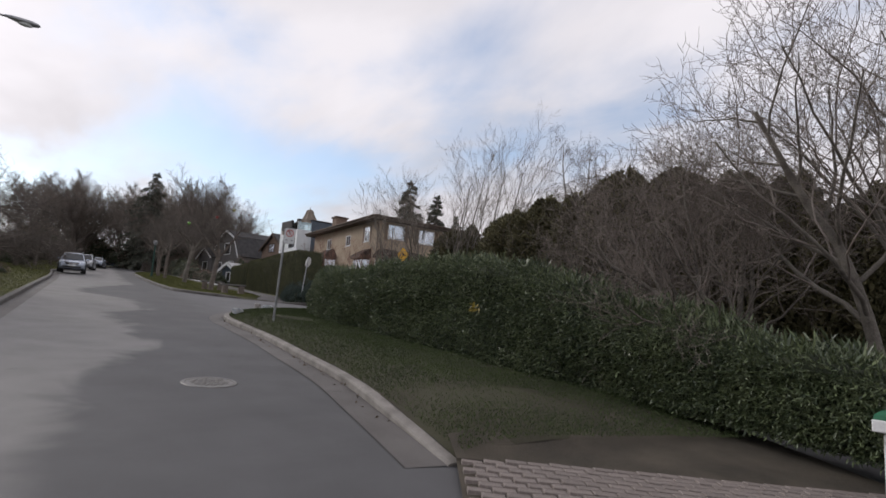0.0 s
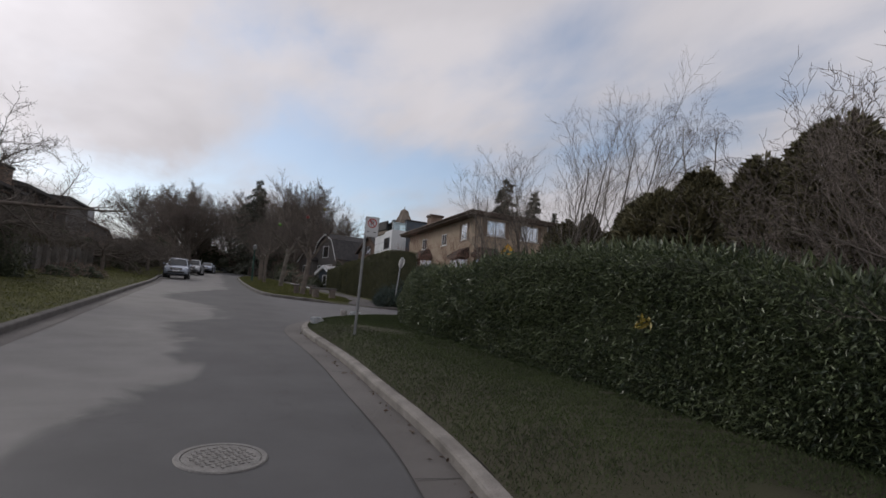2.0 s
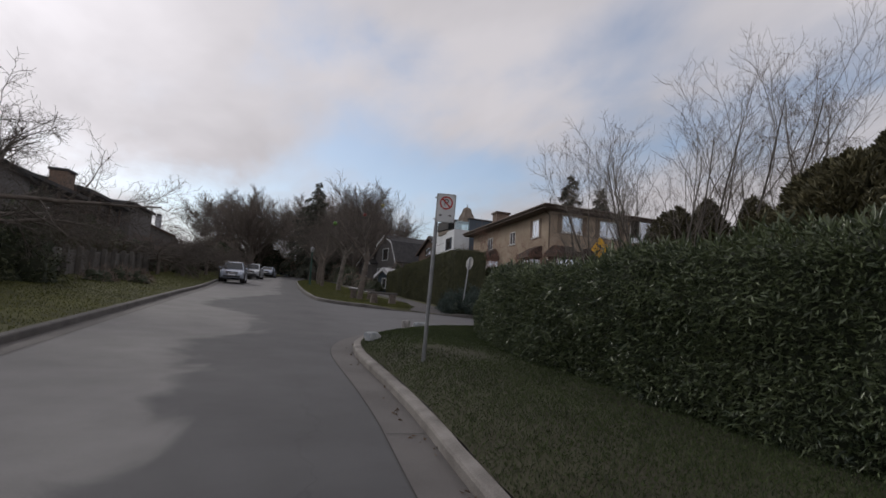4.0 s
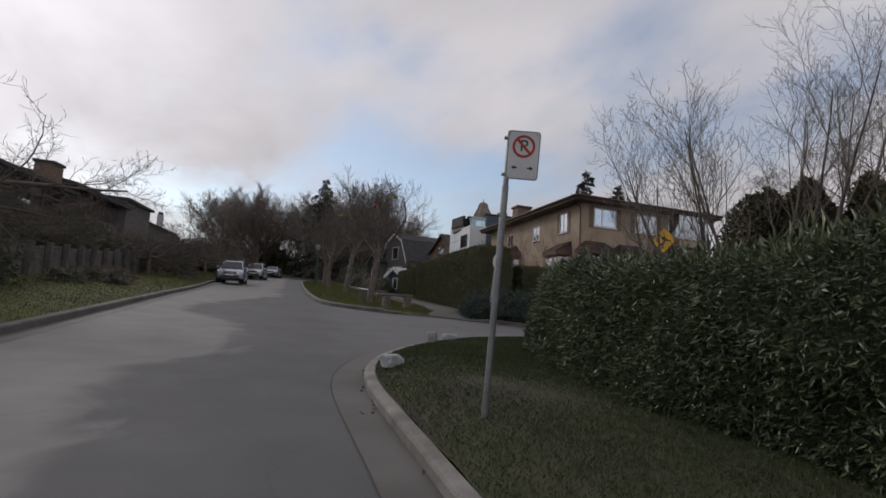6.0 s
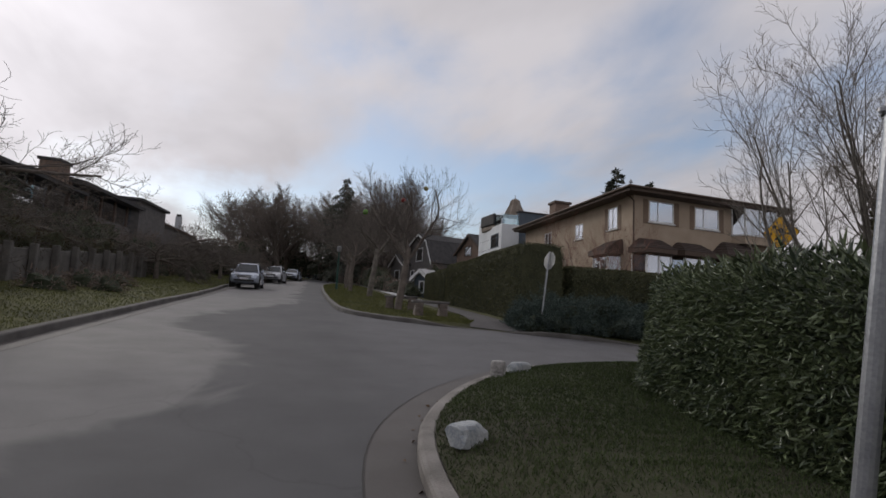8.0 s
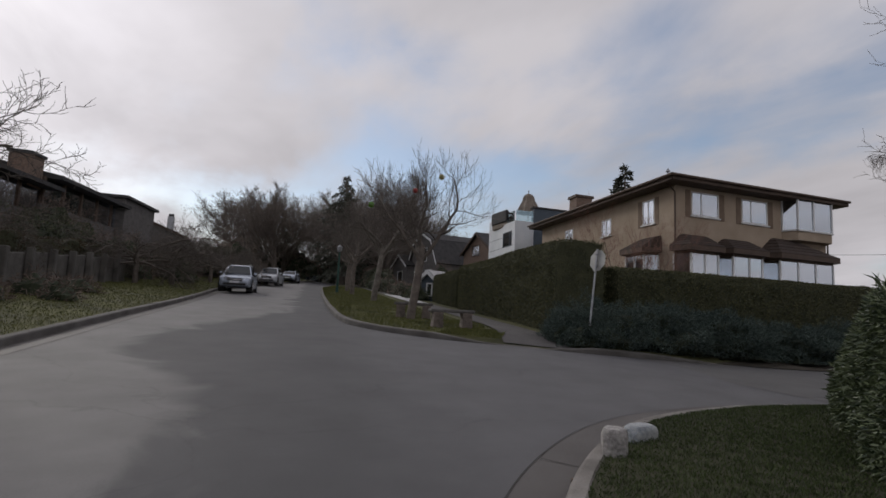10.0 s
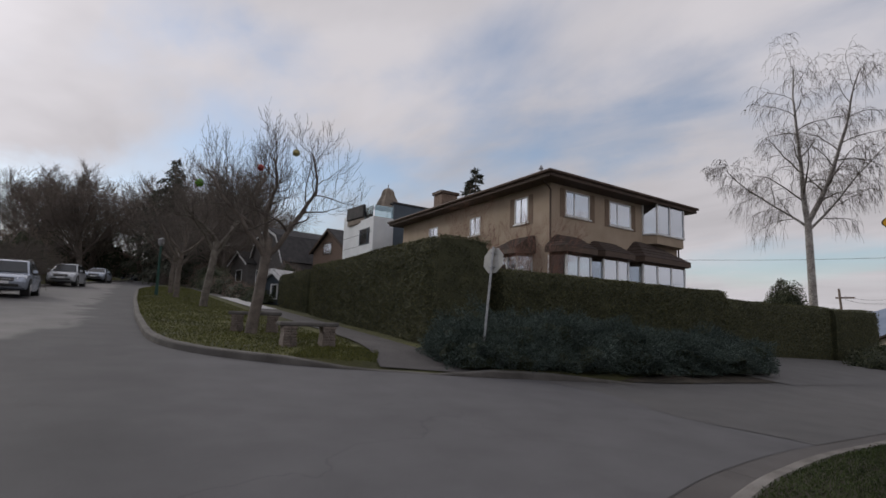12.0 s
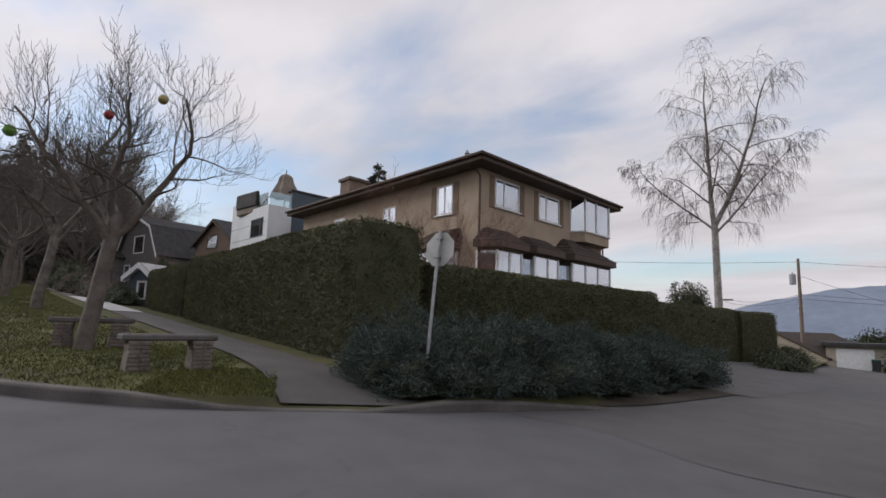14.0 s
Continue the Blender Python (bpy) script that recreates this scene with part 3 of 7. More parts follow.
# ground: one sheet to the horizon, falling away to the low land in the distance
av, af = [], []
radii_ = [0, 8, 16, 30, 50, 80, 120, 180, 300, 600, 1200, 2400, 4500]
for j, r in enumerate(radii_):
    for i in range(48):
        a = 2 * math.pi * i / 48
        x, y = 20 + r * math.cos(a), 25 + r * math.sin(a)
        z = road_z(x, y) - 0.35
        if r > 120:
            z -= (r - 120) * 0.03 if math.cos(a) > 0.2 and r < 1300 else (35.4 if math.cos(a) > 0.2 else 0)
        av.append((x, y, z))
for j in range(len(radii_) - 1):
    for i in range(48):
        af.append((j * 48 + i, j * 48 + (i + 1) % 48, (j + 1) * 48 + (i + 1) % 48, (j + 1) * 48 + i))
structure("ground", mesh_np("ground", av, af, GRASS, True), GRASS, "dark wintry ground reaching to the horizon", "ground")

# lane beyond the crossing, older asphalt laid over the street's end
structure("lane", sheet(np.array([(14.7 + 0.25 * math.sin(k * 0.9), 23.2 + 0.53 * k) for k in range(12)]), np.array([(75.0, 17.0 + 1.6 * k) for k in range(12)]), 24, 0.006, 0.006), LANE, "dark old asphalt side lane running downhill", "road")

# kerbs and gutters
near_h = [0.03 + 0.11 * min(1, i / 7) for i in range(150)]
kerb("near_kerb", NEAR_KERB, near_h, "worn grey concrete kerb bordering the lawn", -1, 0.17)
structure("near_gutter", band(NEAR_KERB[:118], 1, 0.0, 0.46, 0.012, 0.006), GUTTER, "brown-stained concrete gutter strip beside the kerb", "gutter")
far_h = []
for x, y in FAR_KERB:
    ramp = min(1, max(0, abs(x - 11.75) - 0.75) / 1.1) if y < 33 else 1
    far_h.append((0.02 + 0.14 * ramp) * (1 if y > 33 else max(0.06, 1 - max(0, x - 15.0) / 2.5)))
kerb("far_kerb", FAR_KERB, far_h, "dark grey concrete kerb lowered at a footpath ramp", 1, 0.17, KERB_DARK)
kerb("left_kerb", LEFT_KERB, [0.16] * 120, "dark stained concrete kerb along the verge", 1, 0.17, KERB_DARK)
structure("gutter_joint", band(NEAR_KERB[:112], 1, 0.458, 0.47, 0.0135, 0.0105), BLACKJOINT, "dark tar-filled joint along the gutter", "joint")
for k_ in (9, 22, 35, 48, 60, 70, 78, 86):
    a_, b_ = NEAR_KERB[k_], NEAR_KERB[k_ + 1]
    d_ = (b_ - a_) / np.linalg.norm(b_ - a_)
    q_ = np.array([a_ + np.array((-d_[1], d_[0])) * o for o in (0.02, 0.16, 0.3, 0.45)])
    structure("gutter_cross_joint", band(q_, 1, -0.006, 0.006, 0.0165, 0.0165), BLACKJOINT, "thin cross joint in the gutter", "joint")
structure("left_gutter", band(LEFT_KERB, -1, 0.0, 0.4, 0.012, 0.006), GUTTER, "damp concrete gutter strip", "gutter")


def inner(line, inward, off):
    out = []
    n = len(line)
    for i in range(n):
        d = line[min(i + 1, n - 1)] - line[max(i - 1, 0)]
        d /= np.linalg.norm(d)
        out.append((line[i][0] - d[1] * inward * off, line[i][1] + d[0] * inward * off))
    return np.array(out)


near_in, far_in, left_in = inner(NEAR_KERB, -1, 0.165), inner(FAR_KERB, 1, 0.165), inner(LEFT_KERB, 1, 0.165)
near_back = np.array([(46.0, 0.5 + 20.0 * (i / 149) ** 0.8) for i in range(150)])


def bank(d, y):
    """How far the near lawn stands above the street, d metres in from its kerb: it swells up at once and then levels off."""
    return (0.27 * (1 - math.exp(-d / 0.4)) - 0.035 * max(0.0, min(d, 3.5) - 1.0)) * float(np.interp(y, (3.0, 5.0, 9.0, 18.5, 21.0), (0.35, 0.8, 1.0, 1.0, 0.5)))


NEAR_EDGE = resample(near_in, 700)


def from_kerb(x, y):
    return float(np.sqrt(((NEAR_EDGE - (x, y)) ** 2).sum(1).min()))


def bank_sheet():
    v, f = [], []
    for j in range(31):
        t = (j / 30) ** 2.2
        for i in range(150):
            p = near_in[i] * (1 - t) + near_back[i] * t
            d = from_kerb(p[0], p[1])
            v.append((p[0], p[1], road_z(p[0], p[1]) + near_h[i] - 0.01 + bank(d, p[1]) + 0.02 * noise.noise((p[0] * 0.7, p[1] * 0.7, 0)) * min(1.0, d)))
    for j in range(30):
        for i in range(149):
            f.append((j * 150 + i, j * 150 + i + 1, (j + 1) * 150 + i + 1, (j + 1) * 150 + i))
    return Shape().add(v, f)


structure("near_lawn", bank_sheet(), GRASS, "short dark lawn with worn bare patches", "lawn", True)
far_back = np.array([(75.0, 130.0 - 97.0 * i / 189) for i in range(190)])
structure("far_lawn", sheet(far_in, far_back, 26, [h - 0.012 for h in far_h], 0.35, 0.02), MOSSY, "mossy green boulevard lawn", "lawn", True)
left_back = left_in + np.array([-5.5, 0.0])
structure("left_lawn", sheet(left_in, left_back, 14, 0.15, 0.45, 0.02), MOSSY, "mossy green verge beside the kerb", "lawn", True)
structure("left_terrace", sheet(left_back, left_back + np.array([-45.0, 0.0]), 14, 0.45, 4.6, 0.1), SOIL, "garden bank rising behind a low wall", "ground", True)


def kerb_x(y):
    return float(np.interp(y, NEAR_KERB[:80, 1], NEAR_KERB[:80, 0]))


def near_lawn_z(x, y):
    d = from_kerb(x, y)
    return road_z(x, y) + 0.13 + bank(d, y) + 0.02 * noise.noise((x * 0.7, y * 0.7, 0)) * min(1.0, d)


# footpath beside the far lawn
def along(u, y):
    return (u + 0.112 * y, y)


pl, pr = [], []
for k in range(60):
    y = 30.75 + 75.0 * (k / 59) ** 1.3
    bend = max(0.0, 1 - (y - 30.75) / 4.5) ** 2
    pl.append(along(8.82 - 0.75 * bend, y - 0.1 * bend))
    pr.append(along(10.12 + 0.1 * bend, y - 0.9 * bend))


def lawn_top(x, y):
    return 0.148 + 0.0035 * max(0.0, x - 0.112 * y - 4.0)


v, f = [], []
for k in range(60):
    for t in (0.0, 0.25, 0.5, 0.75, 1.0):
        x, y = pl[k][0] * (1 - t) + pr[k][0] * t, pl[k][1] * (1 - t) + pr[k][1] * t
        up_ = min(1.0, max(0.0, (y - 30.2) / 2.4))
        v.append((x, y, road_z(x, y) + 0.035 + (lawn_top(x, y)) * up_ * up_ * (3 - 2 * up_)))
for k in range(59):
    for t in range(4):
        f.append((k * 5 + t, k * 5 + t + 1, (k + 1) * 5 + t + 1, (k + 1) * 5 + t))
structure("footpath", Shape().add(v, f), PATHMAT, "narrow dark asphalt footpath beside a hedge", "path")
slab_v, slab_f = [], []
for k in range(9):
    y = 48.2 + 1.7 * k
    for u in (8.86, 10.08):
        x = u + 0.112 * y
        slab_v.append((x, y, road_z(x, y) + lawn_top(x, y) + 0.05))
structure("path_slab", Shape().add(slab_v, [(2 * k, 2 * k + 1, 2 * k + 3, 2 * k + 2) for k in range(8)]), SLAB, "pale new concrete stretch of footpath", "path")


def slab_patch(name, outline_a, outline_b, h0, h, mat, label, category):
    structure(name, sheet(resample(outline_a, 14), resample(outline_b, 14), 8, h0, h), mat, label, category)


slab_patch("planting_bed", [(13.5, 29.75), (15.0, 29.35), (18.5, 28.5), (24.0, 28.3)], [(14.2, 33.2), (17.0, 33.2), (20.0, 33.1), (24.0, 33.0)], 0.03, 0.22, SOIL, "dark bare planting bed under junipers", "soil")
slab_patch("side_drive", [(24.0, 27.9), (30.0, 27.6), (38.0, 27.4), (46.0, 27.2)], [(24.0, 33.4), (30.0, 33.6), (38.0, 33.2), (46.0, 32.4)], 0.012, 0.25, LANE, "dark asphalt parking apron beside the lane", "drive")


# ---------- trees without leaves ----------
def grow(rng, start, way, length, radius, level, P, out):
    """One limb and, from it, its children; limbs are kept as lists of points and radii."""
    n = P["segs"][level]
    x, y, z = start
    dx, dy, dz = way
    q = 1 / math.sqrt(dx * dx + dy * dy + dz * dz)
    dx, dy, dz = dx * q, dy * q, dz * q
    step, taper, wig, lift = length / n, P["taper"][level], P["wiggle"][level], P["lift"][level]
    pts, rad, g = [(x, y, z)], [radius], rng.gauss
    for i in range(n):
        dx, dy, dz = dx + g(0, wig), dy + g(0, wig), dz + g(0, wig) + lift * (1 + i / n)
        q = 1 / math.sqrt(dx * dx + dy * dy + dz * dz)
        dx, dy, dz = dx * q, dy * q, dz * q
        x, y, z = x + dx * step, y + dy * step, z + dz * step
        pts.append((x, y, z))
        rad.append(radius * (1 - (1 - taper) * (i + 1) / n))
    out.append((level, pts, rad))
    if level + 1 >= len(P["segs"]):
        return
    kids, first = P["kids"][level], P["first"][level]
    spin = rng.uniform(0, 6.28)
    for k in range(kids):
        t = first + (1 - first) * (k + rng.uniform(0.1, 0.9)) / kids
        i = min(n - 1, int(t * n))
        fr = t * n - i
        a, b = Vector(pts[i]), Vector(pts[i + 1])
        r = rad[i] * (1 - fr) + rad[i + 1] * fr
        ax = (b - a).normalized()
        s = ax.cross(Vector((0.31, 0.2, 0.93)) if abs(ax.z) < 0.9 else Vector((1, 0.2, 0))).normalized()
        u = ax.cross(s)
        spin += 2.4 + g(0, 0.5)
        ang = radians(P["angle"][level]) * rng.uniform(0.7, 1.25)
        nd = ax * math.cos(ang) + (s * math.cos(spin) + u * math.sin(spin)) * math.sin(ang)
        ln = length * P["ratio"][level] * (1.1 - P["short"][level] * t) * rng.uniform(0.7, 1.2)
        grow(rng, a.lerp(b, fr), nd, ln, max(P["thin"], min(r * 0.85, r * P["rratio"][level])), level + 1, P, out)


def limbs_mesh(name, limbs, sides, mat):
    """Tubes for all limbs of a tree's part; limbs of one level share their number of points."""
    V, F, n0 = [], [], 0
    for lev in sorted({o[0] for o in limbs}):
        k = sides[lev]
        P_ = np.array([o[1] for o in limbs if o[0] == lev])
        R = np.array([o[2] for o in limbs if o[0] == lev])[:, :, None, None]
        c, m = P_.shape[:2]
        d = np.gradient(P_, axis=1)
        d /= np.linalg.norm(d, axis=2)[:, :, None] + 1e-9
        ref = np.where(np.abs(d[:, :1, 1:2]) < 0.8, np.array((0.3, 0.9, 0.2)), np.array((1.0, 0.1, 0.2)))
        s = np.cross(d, np.broadcast_to(ref, d.shape))
        s /= np.linalg.norm(s, axis=2)[:, :, None] + 1e-9
        u = np.cross(d, s)
        a = np.arange(k) * 2 * math.pi / k
        ring = P_[:, :, None, :] + R * (s[:, :, None, :] * np.cos(a)[:, None] + u[:, :, None, :] * np.sin(a)[:, None])
        V.append(ring.reshape(-1, 3))
        base = np.arange(c)[:, None, None] * (m * k) + np.arange(m - 1)[None, :, None] * k
        i = (base + np.arange(k)[None, None, :]).ravel()
        j = (base + ((np.arange(k) + 1) % k)[None, None, :]).ravel()
        F.append(np.stack([i, j, j + k, i + k], 1) + n0)
        n0 += c * m * k
    return mesh_np(name, np.concatenate(V), np.concatenate(F), mat, True)


def bare_tree(name, at, label, P, seed, trunks, bark, twig, group="", split=1):
    """trunks: (offset, way, length, radius) of each stem. Parts: trunk, limbs and twigs."""
    rng = random.Random(seed)
    out = []
    for off, way, ln, r, *lev in trunks:
        grow(rng, off, way, ln, r, lev[0] if lev else 0, P, out)
    t = thing(name, at, label, "tree", group)
    top = len(P["segs"]) - 1
    sides = [9, 6, 5, 4, 3, 3]
    stems = [o for o in out if o[0] == 0]
    if len(stems) > 1:
        for o in stems:
            part("trunk", limbs_mesh("trunk", [o], sides, bark), bark, t)
    else:
        part("trunk", limbs_mesh("trunk", stems, sides, bark), bark, t)
    if split > 0:
        part("limb", limbs_mesh("limb", [o for o in out if 0 < o[0] <= split], sides, bark), bark, t, kind="stuff")
    part("twig_crown", limbs_mesh("twig_crown", [o for o in out if o[0] > split], sides, twig), twig, t, "", kind="stuff")
    return t


MAGNOLIA = dict(segs=(9, 8, 7, 6, 4), wiggle=(0.10, 0.15, 0.17, 0.2, 0.2), lift=(0.02, 0.05, 0.06, 0.05, 0.04), kids=(9, 7, 6, 4), first=(0.25, 0.2, 0.2, 0.2),
                angle=(48, 45, 42, 40), ratio=(0.72, 0.6, 0.5, 0.42), short=(0.45, 0.4, 0.3, 0.3), rratio=(0.5, 0.52, 0.55, 0.6), taper=(0.3, 0.25, 0.3, 0.4, 0.6), thin=0.004)
STREET = dict(segs=(6, 8, 7, 6, 4), wiggle=(0.05, 0.17, 0.2, 0.16, 0.15), lift=(0.0, 0.02, 0.10, 0.14, 0.06), kids=(6, 10, 11, 5), first=(0.72, 0.25, 0.12, 0.15),
              angle=(58, 50, 48, 38), ratio=(1.35, 0.5, 0.5, 0.36), short=(0.1, 0.4, 0.3, 0.3), rratio=(0.56, 0.44, 0.36, 0.55), taper=(0.78, 0.28, 0.25, 0.4, 0.6), thin=0.004)
BENCHTREE = dict(segs=(6, 9, 8, 7, 4), wiggle=(0.05, 0.22, 0.24, 0.1, 0.12), lift=(0.0, 0.03, 0.05, 0.2, 0.12), kids=(5, 10, 11, 5), first=(0.74, 0.24, 0.15, 0.2),
                 angle=(50, 54, 55, 34), ratio=(1.28, 0.44, 0.68, 0.36), short=(0.1, 0.35, 0.2, 0.3), rratio=(0.62, 0.5, 0.24, 0.5), taper=(0.8, 0.25, 0.22, 0.35, 0.6), thin=0.0045)
CLUSTER = dict(segs=(11, 9, 7, 5), wiggle=(0.06, 0.09, 0.13, 0.16), lift=(0.03, 0.06, 0.06, 0.05), kids=(9, 9, 6), first=(0.34, 0.25, 0.2),
               angle=(34, 36, 38), ratio=(0.48, 0.42, 0.4), short=(0.4, 0.3, 0.3), rratio=(0.55, 0.42, 0.5), taper=(0.22, 0.22, 0.35, 0.5), thin=0.0035)
BIRCHP = dict(segs=(8, 11, 9, 8, 6), wiggle=(0.0, 0.09, 0.13, 0.12, 0.1), lift=(0.0, 0.01, -0.03, -0.18, -0.26), kids=(0, 15, 11, 6), first=(0.75, 0.1, 0.12, 0.15),
              angle=(60, 44, 46, 42), ratio=(0.25, 0.34, 0.5, 0.7), short=(0.1, 0.45, 0.3, 0.2), rratio=(0.3, 0.4, 0.4, 0.55), taper=(0.75, 0.16, 0.22, 0.4, 0.5), thin=0.0085)
CHERRY = dict(segs=(6, 9, 8, 6, 4), wiggle=(0.06, 0.11, 0.15, 0.2, 0.2), lift=(0.0, -0.005, 0.01, 0.03, 0.04), kids=(11, 14, 12, 6), first=(0.66, 0.2, 0.12, 0.15),
              angle=(64, 44, 44, 46), ratio=(1.42, 0.46, 0.4, 0.4), short=(0.1, 0.4, 0.3, 0.3), rratio=(0.55, 0.45, 0.42, 0.6), taper=(0.7, 0.25, 0.25, 0.4, 0.6), thin=0.0055)
LOWCHERRY = dict(CHERRY, angle=(74, 42, 42, 45), ratio=(2.1, 0.42, 0.34, 0.36), lift=(0.0, -0.03, -0.01, 0.02, 0.03))
ROUND = dict(segs=(7, 8, 7, 5), wiggle=(0.04, 0.07, 0.10, 0.12), lift=(0.0, 0.03, 0.04, 0.04), kids=(22, 18, 15), first=(0.14, 0.12, 0.12),
             angle=(50, 40, 38), ratio=(0.85, 0.5, 0.45), short=(0.5, 0.4, 0.3), rratio=(0.45, 0.4, 0.5), taper=(0.35, 0.25, 0.3, 0.5), thin=0.02)


# ---------- the near laurel hedge ----------
HEDGE_FRONT = smooth_line([(7.3, 0.6), (7.72, 3.4), (7.95, 5.1), (7.98, 7.0), (8.02, 9.4), (8.15, 13.6), (8.28, 15.6), (8.5, 17.2), (8.85, 18.6), (9.42, 19.9), (10.25, 21.0), (11.4, 21.95), (12.7, 22.6),
                           (14.5, 22.85), (18.0, 22.95), (24.0, 22.9), (30.0, 22.8)], 90)


def hedge_height(y):
    return float(np.interp(y, (0.6, 3.0, 5.0, 7.5, 10.0, 13.0, 16.0, 18.6, 21.0, 23.0), (1.13, 1.33, 1.68, 2.18, 2.32, 2.1, 1.82, 1.66, 1.64, 1.74)))


def hedge_section(i, n_, shrink=0.0):
    """Places and outward ways round the hedge's cross-section at point i of its line."""
    p = HEDGE_FRONT[i]
    d = HEDGE_FRONT[min(i + 1, 89)] - HEDGE_FRONT[max(i - 1, 0)]
    d /= np.linalg.norm(d)
    back = np.array((d[1], -d[0]))
    h, w = hedge_height(p[1]), 1.7
    res = []
    for t in n_:
        # t from 0 (front foot) over the top to 1 (back foot)
        if t < 0.45:
            k = t / 0.45
            o, z, no, nz = 0.10 - 0.16 * math.sin(k * 2.6) + 0.3 * k * k * float(np.interp(p[1], (14.0, 19.0), (0.0, 1.0))), 0.06 + k * (h - 0.35), -1.0, 0.15 * k
        elif t < 0.72:
            k = (t - 0.45) / 0.27
            a = math.pi * k
            o, z, no, nz = 0.85 - 0.82 * math.cos(a) + 0.3 * (1 - k) * float(np.interp(p[1], (14.0, 19.0), (0.0, 1.0))), h - 0.3 + 0.3 * math.sin(a), -math.cos(a), 0.4 + math.sin(a)
        else:
            k = (t - 0.72) / 0.28
            o, z, no, nz = w - 0.03, (1 - k) * (h - 0.3), 1.0, 0.0
        q = noise.noise((p[0] * 0.8 + o, p[1] * 0.8, z * 0.9)) * 0.24 + noise.noise((p[0] * 2.3, p[1] * 2.3, z * 2.5 + o)) * 0.11
        o += no * (q - shrink)
        z += nz * (q - shrink) * 0.8
        xy = p + back * o
        res.append(((xy[0], xy[1], road_z(p[0], p[1]) + 0.27 + max(0.0, z)), (back[0] * no, back[1] * no, nz)))
    return res


laurel_hedge = thing("laurel_hedge", (0, 0, 0), "dense glossy dark green laurel hedge, loosely clipped", "hedge")
ts = [k / 22 for k in range(23)]
# solid core, coloured dark for the shade behind the leaves
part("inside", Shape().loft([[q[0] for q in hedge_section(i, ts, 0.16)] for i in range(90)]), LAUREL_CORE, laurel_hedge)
rng = np.random.default_rng(5)
hp, hn = [], []
for i in range(89):
    seg = np.linalg.norm(HEDGE_FRONT[i + 1] - HEDGE_FRONT[i])
    far_part = HEDGE_FRONT[i][0] > 15.5
    cnt = int(seg * (500 if far_part else 4600))
    tt = np.concatenate([rng.uniform(0.0, 0.45, int(cnt * 0.62)), rng.uniform(0.45, 0.75, cnt - int(cnt * 0.62))])
    for (a, an), (b, bn), k in zip(hedge_section(i, tt), hedge_section(i + 1, tt), rng.uniform(0, 1, len(tt))):
        hp.append([a[c] * (1 - k) + b[c] * k for c in range(3)])
        hn.append(an)
hp, hn = np.array(hp), np.array(hn)
hp -= hn * rng.uniform(0.0, 0.16, len(hp))[:, None]
lv, lf = leaf_cloud(rng, hp, hn, 0.09, 0.025, 0.3, 0.7)
part("foliage", mesh_np("foliage", lv, lf, LAUREL), LAUREL, laurel_hedge, kind="stuff")
# upright new shoots along the top
sh = hp[(hn[:, 2] > 0.9)][::9]
sv, sf = leaf_cloud(rng, sh + np.array((0, 0, 0.05)), np.tile((0.0, 0.0, 1.0), (len(sh), 1)), 0.2, 0.035, 0.0, 0.45)
part("top_growth", mesh_np("top_growth", sv, sf, LAUREL), LAUREL, laurel_hedge, kind="stuff")
# single leaves that stand proud of the face, and one yellowed spray
one_v, one_f = leaf_cloud(np.random.default_rng(1), np.zeros((1, 3)), np.array([[0.0, 0.0, 1.0]]), 0.12, 0.034, 0.0, 0.0)
leaf_me = mesh_np("leaf", one_v, one_f, LAUREL)
front = np.nonzero((hn[:, 2] < 0.4) & (hp[:, 0] < 15))[0]
for j in rng.choice(front, 240, replace=False):
    ob = new("leaf", leaf_me)
    ob.parent = laurel_hedge
    way = Vector(hn[j]) + Vector(rng.normal(0, 0.7, 3)) - Vector((0, 0, 0.2))
    ob.matrix_basis = Matrix.Translation(Vector(hp[j]) + Vector(hn[j]).normalized() * 0.03) @ way.to_track_quat("Z", "Y").to_matrix().to_4x4()
ysp = np.tile((7.85, 8.4, 2.03), (14, 1)) + rng.normal(0, 0.05, (14, 3))
yv, yf = leaf_cloud(rng, ysp, np.tile((-1.0, -0.3, -0.3), (14, 1)), 0.17, 0.05, 0.2, 0.5)
part("yellow_spray", mesh_np("yellow_spray", yv, yf, YELLOWLEAF), YELLOWLEAF, laurel_hedge, "yellowed leaves among the green")


